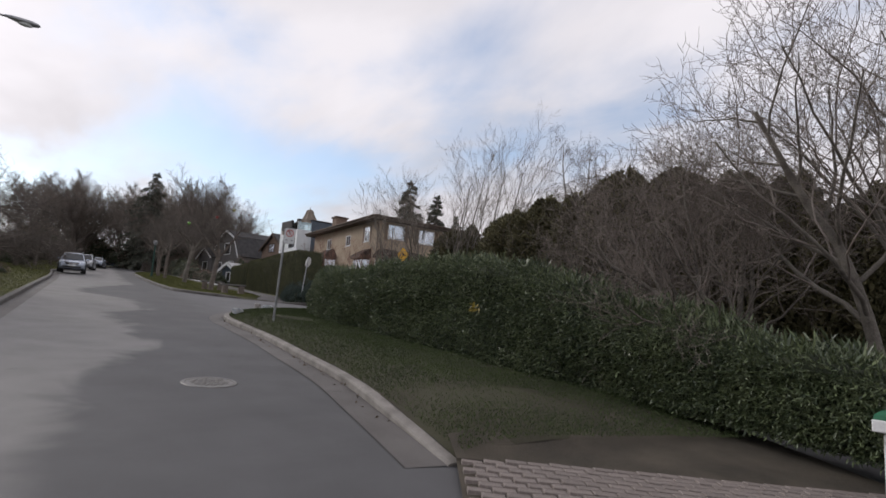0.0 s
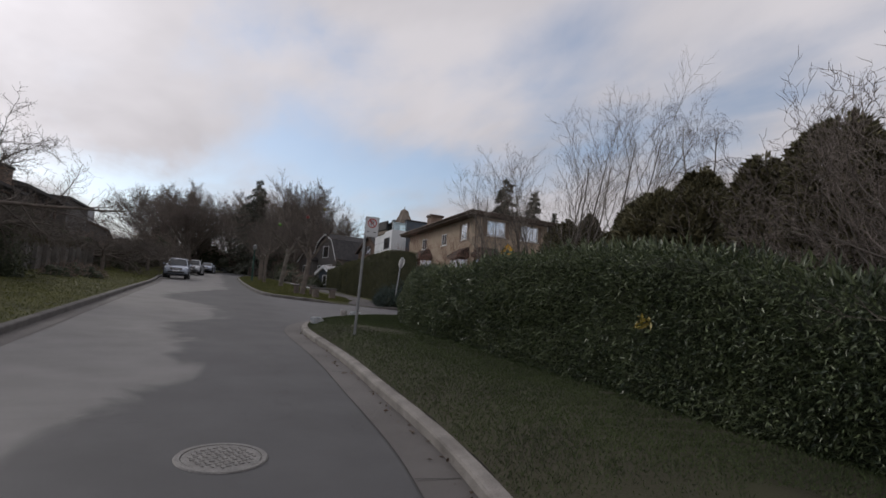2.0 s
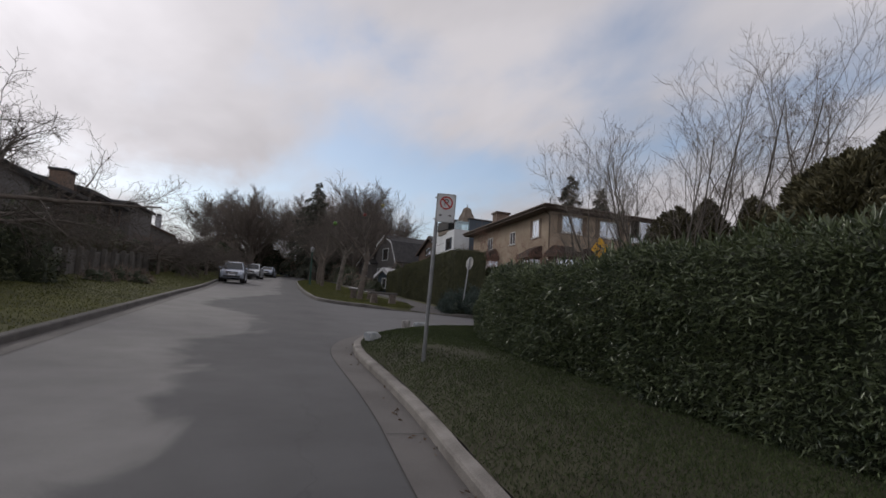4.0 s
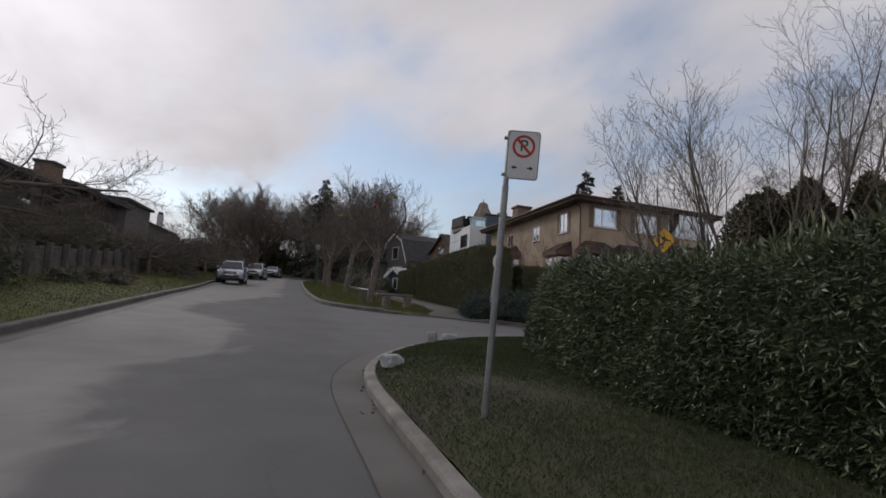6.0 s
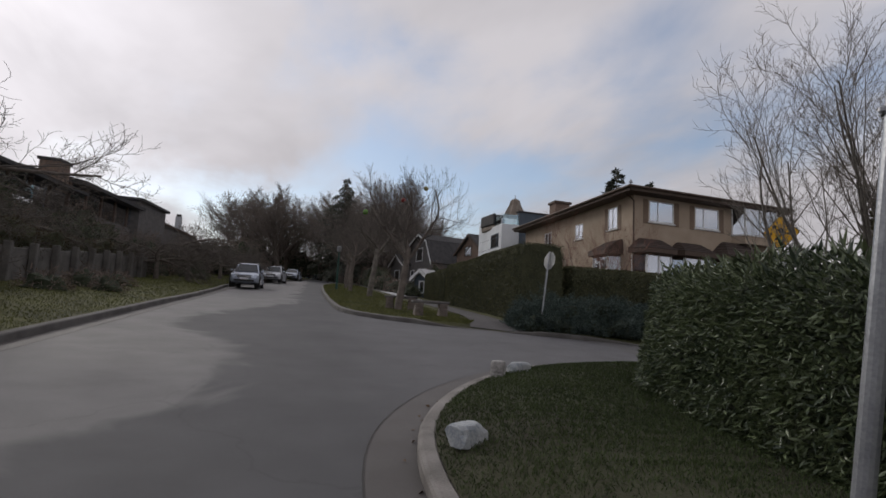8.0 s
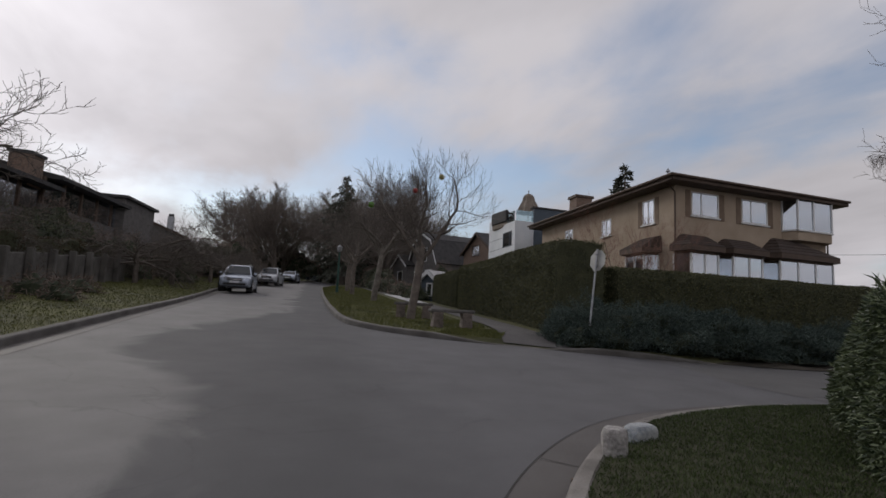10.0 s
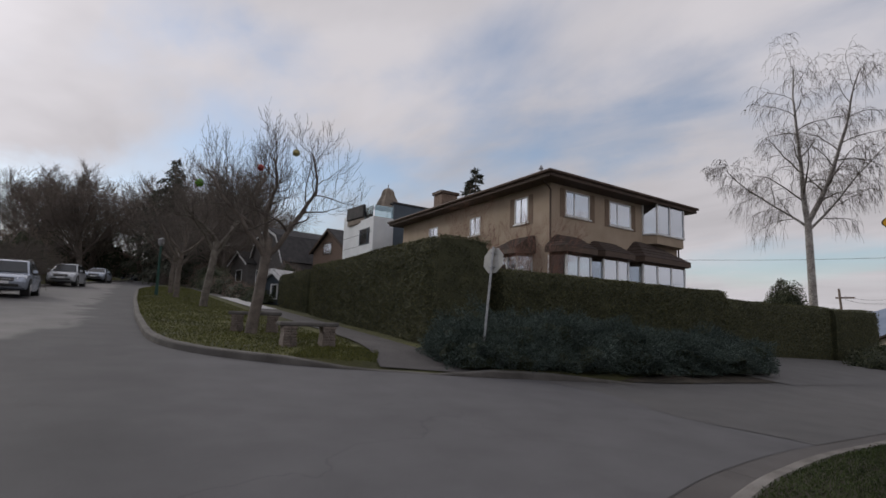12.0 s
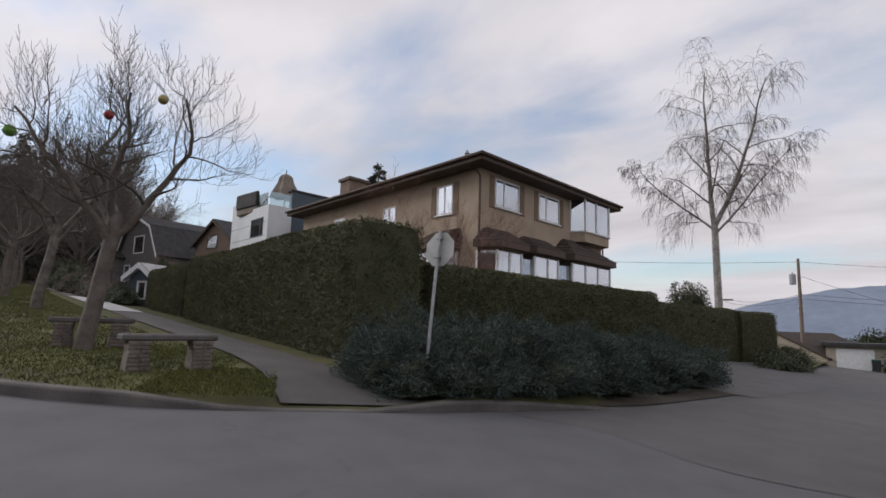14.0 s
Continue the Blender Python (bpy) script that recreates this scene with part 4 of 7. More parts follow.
# ---------- dark cedars behind the hedge ----------
def cedar(at, h, r, seed, label="dark green columnar cedar with dense drooping foliage", sharp=0.55):
    rng = np.random.default_rng(seed)
    t = thing("cedar", at, label, "tree", "cedars behind the hedge")
    part("trunk", Shape().tube([(0, 0, 0), (0.03, 0, h * 0.5), (0, 0, h * 0.9)], [0.14, 0.1, 0.03], 7), BARK_DARK, t)
    n = int(3000 * h * r)
    z = rng.uniform(0, 1, n) ** 0.85
    a = rng.uniform(0, 2 * math.pi, n)
    lobes = np.array([noise.noise((math.cos(q) * 1.6 + seed, math.sin(q) * 1.6, zz * h * 0.55)) for q, zz in zip(a, z)])
    prof = r * np.clip((1 - z) * 2.4, 0, 1) ** sharp * (0.72 + 0.3 * np.sin(np.clip(z * 3, 0, 1.57)))
    rr = prof * (1 + 0.55 * lobes) * (1 - 0.35 * rng.uniform(0, 1, n) ** 2)
    top = 1 + 0.13 * lobes
    p = np.stack([rr * np.cos(a), rr * np.sin(a), z * h * top], 1)
    nn = np.stack([np.cos(a), np.sin(a), np.full(n, 0.5)], 1)
    v, f = leaf_cloud(rng, p, nn, 0.2, 0.08, -0.1, 0.6)
    part("crown", mesh_np("crown", v, f, THUJA), THUJA, t, kind="stuff")
    rings = []
    for k in range(9):
        zz = k / 8
        ring = []
        for q in range(12):
            aa = 2 * math.pi * q / 12
            rad = 0.62 * r * max(0.02, min(1, (1 - zz) * 2.4) ** sharp) * (1 + 0.4 * noise.noise((math.cos(aa) * 1.6 + seed, math.sin(aa) * 1.6, zz * h * 0.55)))
            ring.append((rad * math.cos(aa), rad * math.sin(aa), zz * h * 0.92))
        rings.append(ring)
    # solid filling in a dark colour for the shade within the crown
    part("shade_core", Shape().loft(rings), CLIPPED_CORE, t)
    return t


def on_lawn(x, y, dz=0.15):
    return (x, y, road_z(x, y) + dz)


# x, y, height, radius
for k, (x, y, h, r) in enumerate([(13.3, 10.0, 5.0, 0.95), (13.6, 8.6, 5.7, 1.15), (14.2, 7.2, 5.8, 1.2), (14.6, 5.9, 5.7, 1.15), (15.0, 4.6, 5.6, 1.1), (13.2, 11.4, 4.4, 1.1), (13.4, 12.9, 4.6, 1.25),
                                  (14.3, 13.6, 4.9, 1.5), (15.4, 13.0, 5.6, 1.2), (14.9, 14.8, 4.3, 1.2), (15.2, 16.0, 3.9, 1.1), (15.4, 3.2, 5.2, 1.2), (17.6, 20.9, 5.0, 1.1), (18.3, 20.1, 5.3, 1.1), (19.0, 19.0, 5.2, 1.1), (18.2, 17.6, 4.6, 1.0)]):
    cedar(on_lawn(x, y, 0.22), h * 0.9, r * 0.95, 40 + k)

# bare garden trees over the hedge
bare_tree("magnolia_tree", on_lawn(10.75, 2.9, 0.2), "leafless pale-barked garden tree leaning over the hedge", dict(MAGNOLIA, kids=(11, 8, 7, 5)), 11,
          [((0.3, -0.7, 0), (-0.16, 0.12, 1), 5.6, 0.12), ((0.5, -0.9, 0), (-0.02, -0.02, 1), 5.8, 0.12), ((-0.3, 0.0, 0.0), (-0.62, 0.6, 1), 4.2, 0.10), ((0.7, -1.0, 0), (0.15, -0.3, 1), 5.6, 0.11)], BARK, TWIG, split=1)
bare_tree("magnolia_tree", on_lawn(11.9, 6.2, 0.2), "leafless brown-twigged shrub tree in front of dark cedars", MAGNOLIA, 17,
          [((0, 0, 0), (0.1, 0.1, 1), 4.0, 0.08), ((0.1, 0, 0), (-0.2, 0.35, 1), 3.9, 0.07), ((0, 0.2, 0), (0.1, -0.45, 1), 3.8, 0.07), ((0, 0.1, 0), (-0.1, 0.7, 1), 3.6, 0.06)], BARK, TWIG, split=1)
bare_tree("magnolia_tree", on_lawn(11.3, 4.6, 0.2), "leafless brown-twigged shrub tree above the hedge", MAGNOLIA, 19,
          [((0, 0, 0), (0.0, 0.25, 1), 3.9, 0.08), ((0.1, 0, 0), (0.2, -0.1, 1), 3.8, 0.07), ((0, 0.2, 0), (-0.35, 0.5, 1), 3.3, 0.06)], BARK, TWIG, split=1)
stems = []
rs = np.random.default_rng(23)
for k in range(14):
    u = k / 10
    lean = 0.5 - 0.75 * u + rs.normal(0, 0.09)
    stems.append(((-0.75 + 1.9 * u + rs.normal(0, 0.1), 1.0 - 2.2 * u + rs.normal(0, 0.12), 0), (-0.6 * lean + rs.normal(0, 0.08), 0.8 * lean + rs.normal(0, 0.08), 1), 4.4 + 2.5 * min(u, 1.0) + rs.uniform(-0.4, 0.4), 0.055))
bare_tree("multi_stemmed_tree", on_lawn(15.0, 19.75, 0.25), "leafless multi-stemmed garden tree with upright grey stems", CLUSTER, 24, stems, BARK, TWIG_GREY, split=0)
bare_tree("weeping_birch", on_lawn(45.2, 34.75, 0.2), "tall leafless weeping birch with forked white trunk and drooping twigs", BIRCHP, 36,
          [((0, 0, 0), (-0.01, 0.01, 1), 8.9, 0.27), ((-0.085, 0.085, 8.5), (-0.05, 0.18, 1), 10.2, 0.18, 1), ((-0.085, 0.085, 8.5), (0.12, -0.36, 1), 9.6, 0.18, 1),
           ((-0.07, 0.07, 8.0), (0.2, -1.0, 1), 7.2, 0.09, 1), ((-0.07, 0.07, 8.2), (-0.25, 1.0, 1), 6.6, 0.09, 1)], BIRCH, TWIG_DARK, split=1)
bare_tree("red_twigged_shrub", (19.9, 35.7, road_z(19.9, 35.7) + 0.1), "leafless reddish shrub beside the tan house", CLUSTER, 52,
          [((0.12 * k - 0.4, 0.1 * (-1) ** k, 0), (0.22 * k - 0.7, 0.25 * (-1) ** k, 1), 4.1, 0.03) for k in range(7)], BARK_DARK, RED_TWIG, split=0)

# street trees on the far lawn
bench_tree = bare_tree("street_tree", on_lawn(10.35, 35.6), "leafless street tree with forked grey trunk hung with baubles", BENCHTREE, 16, [((0, 0, 0), (0.16, 0.02, 1), 2.65, 0.16)], BARK_DARK, TWIG_DARK, "street trees")
bare_tree("street_tree", on_lawn(11.75, 47.6), "leafless street tree with grey trunk on a mossy lawn", BENCHTREE, 9, [((0, 0, 0), (0.12, 0.0, 1), 3.1, 0.18)], BARK, TWIG_DARK, "street trees")
slim = bare_tree("street_tree", on_lawn(12.0, 55.8), "leafless slender street tree on a mossy lawn", STREET, 14, [((0, 0, 0), (0.02, 0.0, 1), 2.7, 0.16)], BARK_DARK, TWIG_DARK, "street trees")
for x, y, a in [(12.9, 63.0, 70), (14.8, 72.0, 160), (17.0, 84.0, 250), (18.6, 94.0, 30)]:
    copy_thing(slim, pose(*on_lawn(x, y), 0, 0, a))
# cherries on the left verge
bare_tree("cherry_tree", on_lawn(-3.9, 24.7), "leafless dark cherry tree with long level boughs", CHERRY, 71, [((0, 0, 0), (0.1, 0.06, 1), 3.2, 0.22)], BARK_DARK, TWIG_DARK, "verge cherries")
low_cherry = bare_tree("cherry_tree", on_lawn(-0.6, 49.5), "leafless dark cherry tree with spreading boughs", LOWCHERRY, 73, [((0, 0, 0), (0.05, 0.0, 1), 1.7, 0.15)], BARK_DARK, TWIG_DARK, "verge cherries")
for x, y, a in [(0.9, 52.0, 80), (2.4, 61.0, 190), (4.0, 70.0, 300), (-5.5, 40.0, 140)]:
    copy_thing(low_cherry, pose(*on_lawn(x, y, 0.15 if x > -3 else 0.6), 0, 0, a))
# large round-headed trees down the street
proto = bare_tree("lime_tree", on_lawn(9.0, 108.0), "large round-headed leafless tree down the street", ROUND, 90, [((0, 0, 0), (0, 0, 1), 10.5, 0.4)], BARK_DARK, TWIG, "avenue trees")
for x, y, a in [(3.6, 119.0, 50), (17.5, 124.0, 110), (24.0, 112.0, 200), (25.0, 98.0, 300), (22.0, 86.0, 140), (31.0, 108.0, 10), (11.0, 118.0, 75), (20.0, 103.0, 10), (28.0, 122.0, 80), (38.0, 118.0, 130)]:
    copy_thing(proto, pose(*on_lawn(x, y), 0, 0, a))


# ---------- clipped hedges and shrubs ----------
def clipped_hedge(line, width, z_top, label, seed, density=380, foliage=CLIPPED, leaf=(0.085, 0.04), name="clipped_hedge", category="hedge", wob=0.06, dz=0.1):
    """A wall of foliage along a line of the plan: a solid inside and many small leaves. z_top: height of its level top, or a function."""
    rng = np.random.default_rng(seed)
    t = thing(name, (0, 0, 0), label, category)
    ln = resample(line, max(8, int(np.linalg.norm(np.diff(np.array(line, float), axis=0), axis=1).sum() / 0.5)))
    n = len(ln)
    prof = [(-1, 0.0), (-1, 0.3), (-1, 0.6), (-0.98, 0.88), (-0.86, 0.985), (-0.4, 1.0), (0.4, 1.0), (0.86, 0.985), (0.98, 0.88), (1, 0.6), (1, 0.3), (1, 0.0)]

    def ring(i, shrink):
        d = ln[min(i + 1, n - 1)] - ln[max(i - 1, 0)]
        d /= np.linalg.norm(d)
        s = np.array((d[1], -d[0]))
        x0, y0 = ln[i]
        base = road_z(x0, y0) + dz
        top = z_top(y0) if callable(z_top) else z_top
        end = 0.88 if i in (0, n - 1) else 1.0
        res = []
        for o, k in prof:
            q = wob * noise.noise((x0 * 0.8 + o, y0 * 0.8, k * 2.2)) + 0.5 * wob * noise.noise((x0 * 2.5, y0 * 2.5, k * 6 + o))
            w = (width / 2 * end + q - shrink) * o
            res.append((x0 + s[0] * w, y0 + s[1] * w, base + (top - base + q - shrink) * k))
        return res

    # solid core whose dark colour gives the shade under the leaf shell
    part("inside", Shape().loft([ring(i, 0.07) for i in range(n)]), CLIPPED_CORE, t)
    shell = Shape().loft([ring(i, 0.0) for i in range(n)])
    V = np.array(shell.v)
    P_, Nn = [], []
    mid = V.reshape(n, len(prof), 3).mean(1)
    for fc in shell.f:
        q = V[list(fc)]
        if len(fc) != 4:
            area, nor = 0.5 * np.linalg.norm(np.cross(q[5] - q[0], q[9] - q[0])) * 2, np.cross(q[4] - q[0], q[8] - q[0])
            c = q.mean(0)
            nor = nor / (np.linalg.norm(nor) + 1e-9)
            other = mid[0] if np.linalg.norm(c - mid[0]) > np.linalg.norm(c - mid[-1]) else mid[-1]
            if nor.dot(c - other) < 0:
                nor = -nor
            cnt = int(width * (q[:, 2].max() - q[:, 2].min()) * density)
            uu = rng.uniform(0, 1, (cnt, 2))
            e0, e1 = q[0], q[-1]
            pp = e0 + (e1 - e0) * uu[:, :1] + np.array((0, 0, 1.0)) * (q[:, 2].max() - q[:, 2].min()) * uu[:, 1:]
        else:
            nor = np.cross(q[2] - q[0], q[3] - q[1])
            area = 0.5 * np.linalg.norm(nor)
            nor = nor / (np.linalg.norm(nor) + 1e-9)
            c = q.mean(0)
            if nor.dot(c - mid[np.argmin(np.linalg.norm(mid - c, axis=1))]) < 0:
                nor = -nor
            cnt = int(area * density)
            uu = rng.uniform(0, 1, (cnt, 2))
            pp = (q[0] * (1 - uu[:, :1]) + q[1] * uu[:, :1]) * (1 - uu[:, 1:]) + (q[3] * (1 - uu[:, :1]) + q[2] * uu[:, :1]) * uu[:, 1:]
        if cnt:
            P_.append(pp)
            Nn.append(np.tile(nor, (cnt, 1)))
    P_, Nn = np.concatenate(P_), np.concatenate(Nn)
    v, f = leaf_cloud(rng, P_ - Nn * 0.03, Nn, leaf[0], leaf[1], 0.0, 0.9)
    part("foliage", mesh_np("foliage", v, f, foliage), foliage, t, kind="stuff")
    return t


clipped_hedge([along(12.0, 33.35), along(12.05, 39.5), along(12.1, 46.1)], 2.15, 5.62, "tall clipped dark green hedge with level top", 101)
clipped_hedge([along(12.15, 47.25), along(12.2, 53.4)], 2.0, 5.5, "tall clipped hedge beyond a gap beside the footpath", 102)
clipped_hedge([(17.2, 33.75), (22.0, 33.7), (30.4, 33.5)], 1.4, 4.82, "long clipped dark hedge in front of the tan house", 103, density=420)
clipped_hedge([(31.5, 34.6), (38.0, 34.3), (43.3, 33.9)], 1.5, 4.62, "clipped dark hedge beside the lane", 104, density=300)
clipped_hedge([(43.4, 33.6), (45.0, 33.1), (46.7, 32.5)], 1.6, lambda y: 4.55, "clipped hedge end by the lane", 105, density=260)
clipped_hedge([(53.0, 37.0), (60.0, 37.5)], 2.4, 4.3, "rounded dark hedge beyond the lane hedge", 106, density=120, wob=0.3)


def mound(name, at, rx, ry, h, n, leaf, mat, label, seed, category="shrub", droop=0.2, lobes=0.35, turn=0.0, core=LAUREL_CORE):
    """A low bush: an uneven dome of sprays."""
    rng = np.random.default_rng(seed)
    t = thing(name, at, label, category, "", turn)
    a = rng.uniform(0, 2 * math.pi, n)
    e = np.arccos(rng.uniform(0.0, 1.0, n))
    d = np.stack([np.sin(e) * np.cos(a), np.sin(e) * np.sin(a), np.cos(e)], 1)
    k = np.array([1 + lobes * noise.noise((q[0] * 2.2 * rx ** 0.5 + seed, q[1] * 2.2 * ry ** 0.5, q[2] * 2)) + 0.5 * lobes * noise.noise((q[0] * 5 * rx ** 0.5, q[1] * 5 * ry ** 0.5 + seed, q[2] * 4)) for q in d])
    p = d * k[:, None] * np.array((rx, ry, h)) * (1 - 0.18 * rng.uniform(0, 1, n)[:, None])
    v, f = leaf_cloud(rng, p, d * np.array((1, 1, 0.7)), leaf[0], leaf[1], droop, 0.6)
    part("foliage", mesh_np("foliage", v, f, mat), mat, t, kind="stuff")
    rings = []
    for i in range(8):
        ee = math.pi / 2 * (1 - i / 7.4)
        ring = []
        for j in range(28):
            aa = 2 * math.pi * j / 28
            q = (math.sin(ee) * math.cos(aa), math.sin(ee) * math.sin(aa), math.cos(ee))
            kk = 0.84 * (1 + lobes * noise.noise((q[0] * 2.2 * rx ** 0.5 + seed, q[1] * 2.2 * ry ** 0.5, q[2] * 2)))
            ring.append((q[0] * rx * kk, q[1] * ry * kk, q[2] * h * kk - 0.03))
        rings.append(ring)
    # dark-coloured core stands for the bush's shaded depth
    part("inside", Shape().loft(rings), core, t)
    return t


# spreading junipers on the corner
for k, (x, y, rx, ry, h) in enumerate([(14.25, 31.2, 1.0, 1.3, 0.9), (14.9, 30.75, 1.3, 1.35, 0.95), (16.6, 30.7, 1.8, 1.75, 1.1), (19.0, 30.5, 1.9, 1.8, 1.1), (21.4, 30.2, 1.7, 1.65, 0.95), (23.2, 30.4, 1.5, 1.6, 0.95), (24.9, 30.3, 1.3, 1.4, 1.0), (25.7, 31.5, 1.5, 1.0, 1.25), (15.4, 31.9, 1.6, 1.0, 1.25), (17.9, 31.9, 1.9, 1.0, 1.3)]):
    mound("juniper", on_lawn(x, y, 0.1), rx, ry, h, int(7600 * rx * ry), (0.12, 0.02), JUNIPER, "low spreading blue-green juniper with feathery sprays", 120 + k, droop=-0.05, lobes=0.55)
mound("shrub", on_lawn(43.0, 30.9), 3.6, 1.3, 1.2, 2600, (0.16, 0.07), SHRUB, "low dark evergreen shrub beside the lane", 131)
mound("round_bush", on_lawn(46.9, 37.1), 1.75, 1.7, 4.95, 9000, (0.16, 0.06), SHRUB, "large dark domed evergreen behind the hedge", 132, lobes=0.12)

# ---------- the left side: wall, hedge, shrubs ----------
wall = thing("retaining_wall", (0, 0, 0), "old grey concrete garden wall in upright panels", "wall")
for k in range(11):
    y0 = 32.5 + 1.62 * k
    x0 = -3.8 + 0.14 * (y0 - 32.5)
    z0 = road_z(x0, y0)
    b = Shape().box(-0.17, 0.17, 0.0, 1.57, 0.1, 1.55 + 0.06 * (k % 2), 0.03)
    b.warp(lambda x, y, z: (x0 + x + 0.1 * y, y0 + y, z0 + z + 0.0705 * y))
    part("panel", b, WALLSTONE, wall)
    p = Shape().box(0.1, 0.34, -0.16, 0.12, 0.1, 1.75, 0.03)
    p.warp(lambda x, y, z: (x0 + x, y0 + y, z0 + z))
    part("pier", p, WALLSTONE, wall)
clipped_hedge([(-4.8, 32.3), (-3.9, 39.0), (-3.0, 46.0), (-2.3, 51.0)], 1.3, lambda y: 4.1 + 0.026 * y, "rounded russet clipped hedge above the garden wall", 140, density=160, foliage=BOXHEDGE, wob=0.35, dz=1.3)
for k, (x, y, rx, ry, h, m_) in enumerate([(-3.6, 30.6, 1.6, 1.7, 2.6, SHRUB), (-5.2, 28.2, 2.0, 2.2, 2.2, SHRUB), (-6.5, 24.5, 2.0, 2.6, 1.8, SHRUB), (-1.6, 34.6, 0.8, 0.9, 0.7, HEATH), (-1.2, 37.2, 0.7, 0.8, 0.8, HEATH), (-0.9, 40.0, 0.9, 0.9, 0.6, HEATH),
                                           (-0.2, 36.0, 0.5, 0.6, 0.6, HEATH), (-6.0, 38.0, 2.4, 2.6, 3.2, SHRUB), (-6.0, 44.0, 2.6, 3.0, 3.4, HEATH), (-5.0, 50.0, 2.8, 3.0, 3.2, SHRUB), (-3.0, 56.0, 2.6, 3.0, 3.0, HEATH), (-1.0, 63.0, 2.4, 3.4, 2.6, HEATH), (0.8, 57.5, 1.0, 1.1, 1.3, SHRUB),
                                           (-6.6, 33.0, 1.9, 2.2, 3.4, HEATH), (-8.5, 47.0, 3.0, 3.4, 4.4, SHRUB), (-7.0, 58.0, 3.0, 3.6, 4.2, HEATH), (1.5, 72.0, 2.6, 4.0, 3.0, HEATH), (3.5, 84.0, 3.0, 5.0, 3.6, HEATH)]):
    mound("shrub", on_lawn(x, y, 0.2 if k < 13 else 0.7), rx, ry, h, int(520 * rx * ry ** 0.5 * h ** 0.5), (0.2, 0.07) if m_ is SHRUB else (0.26, 0.03), m_, "dark evergreen garden shrub" if m_ is SHRUB else "leafless russet garden shrub", 150 + k, lobes=0.45)

# shrubs and low planting by the far footpath
for k, (x, y, rx, ry, h, m_) in enumerate([(17.0, 56.5, 0.9, 2.2, 1.0, SHRUB), (17.4, 62.0, 1.0, 2.6, 1.2, HEATH), (18.0, 69.0, 1.2, 3.0, 1.6, HEATH), (19.2, 77.0, 1.5, 3.5, 2.4, SHRUB), (20.5, 86.0, 2.0, 4.0, 3.0, HEATH), (24.0, 70.0, 2.0, 2.5, 3.5, HEATH)]):
    mound("shrub", on_lawn(x, y, 0.2), rx, ry, h, int(700 * rx * ry ** 0.5), (0.16, 0.06), m_, "low green shrub beside the footpath" if m_ is SHRUB else "leafless russet shrub beside the footpath", 180 + k)


def fir(at, h, r, seed, label="tall dark fir with drooping tiers of boughs"):
    rng = np.random.default_rng(seed)
    t = thing("fir_tree", at, label, "tree", "firs")
    part("trunk", Shape().tube([(0, 0, 0), (0.1, 0, h * 0.6), (0, 0, h)], [r * 0.09, r * 0.05, 0.02], 8), BARK_DARK, t)
    pts, nor = [], []
    z = h * 0.12
    while z < h * 0.99:
        k = 1 - z / h
        for b in range(5):
            a = rng.uniform(0, 6.28)
            ln = r * (k ** 0.8) * rng.uniform(0.55, 1.1) + 0.15
            m = max(3, int(ln * 7))
            for s in np.linspace(0.1, 1, m):
                for q in range(3):
                    pts.append((math.cos(a) * ln * s + rng.normal(0, 0.12 * s * ln * 0.6), math.sin(a) * ln * s + rng.normal(0, 0.12 * s * ln * 0.6), z - 0.35 * ln * s ** 1.5 + rng.normal(0, 0.08)))
                    nor.append((math.cos(a), math.sin(a), -0.35))
        z += max(0.3, h * 0.036)
    v, f = leaf_cloud(rng, np.array(pts), np.array(nor), h * 0.035, h * 0.012, 0.3, 0.6)
    part("bough_foliage", mesh_np("bough_foliage", v, f, CONIFER), CONIFER, t, kind="stuff")
    return t


fir(on_lawn(17.3, 93.7), 15.6, 6.4, 201)
fir(on_lawn(73.0, 103.0, -0.4), 29.0, 8.5, 202)
fir(on_lawn(79.5, 101.0, -0.4), 26.5, 7.5, 203)
fir((92.0, 108.0, road_z(70, 108) - 0.4), 24.0, 4.0, 204)
fir(on_lawn(66.0, 45.0, -0.4), 7.5, 2.6, 205, "distant dark fir beyond the lane")


# ---------- houses ----------
def skewed(shape, ox, oy):
    """Sides of the plots run with the street, which leans to the cross street."""
    return shape.warp(lambda x, y, z: (x + 0.112 * y, y, z))


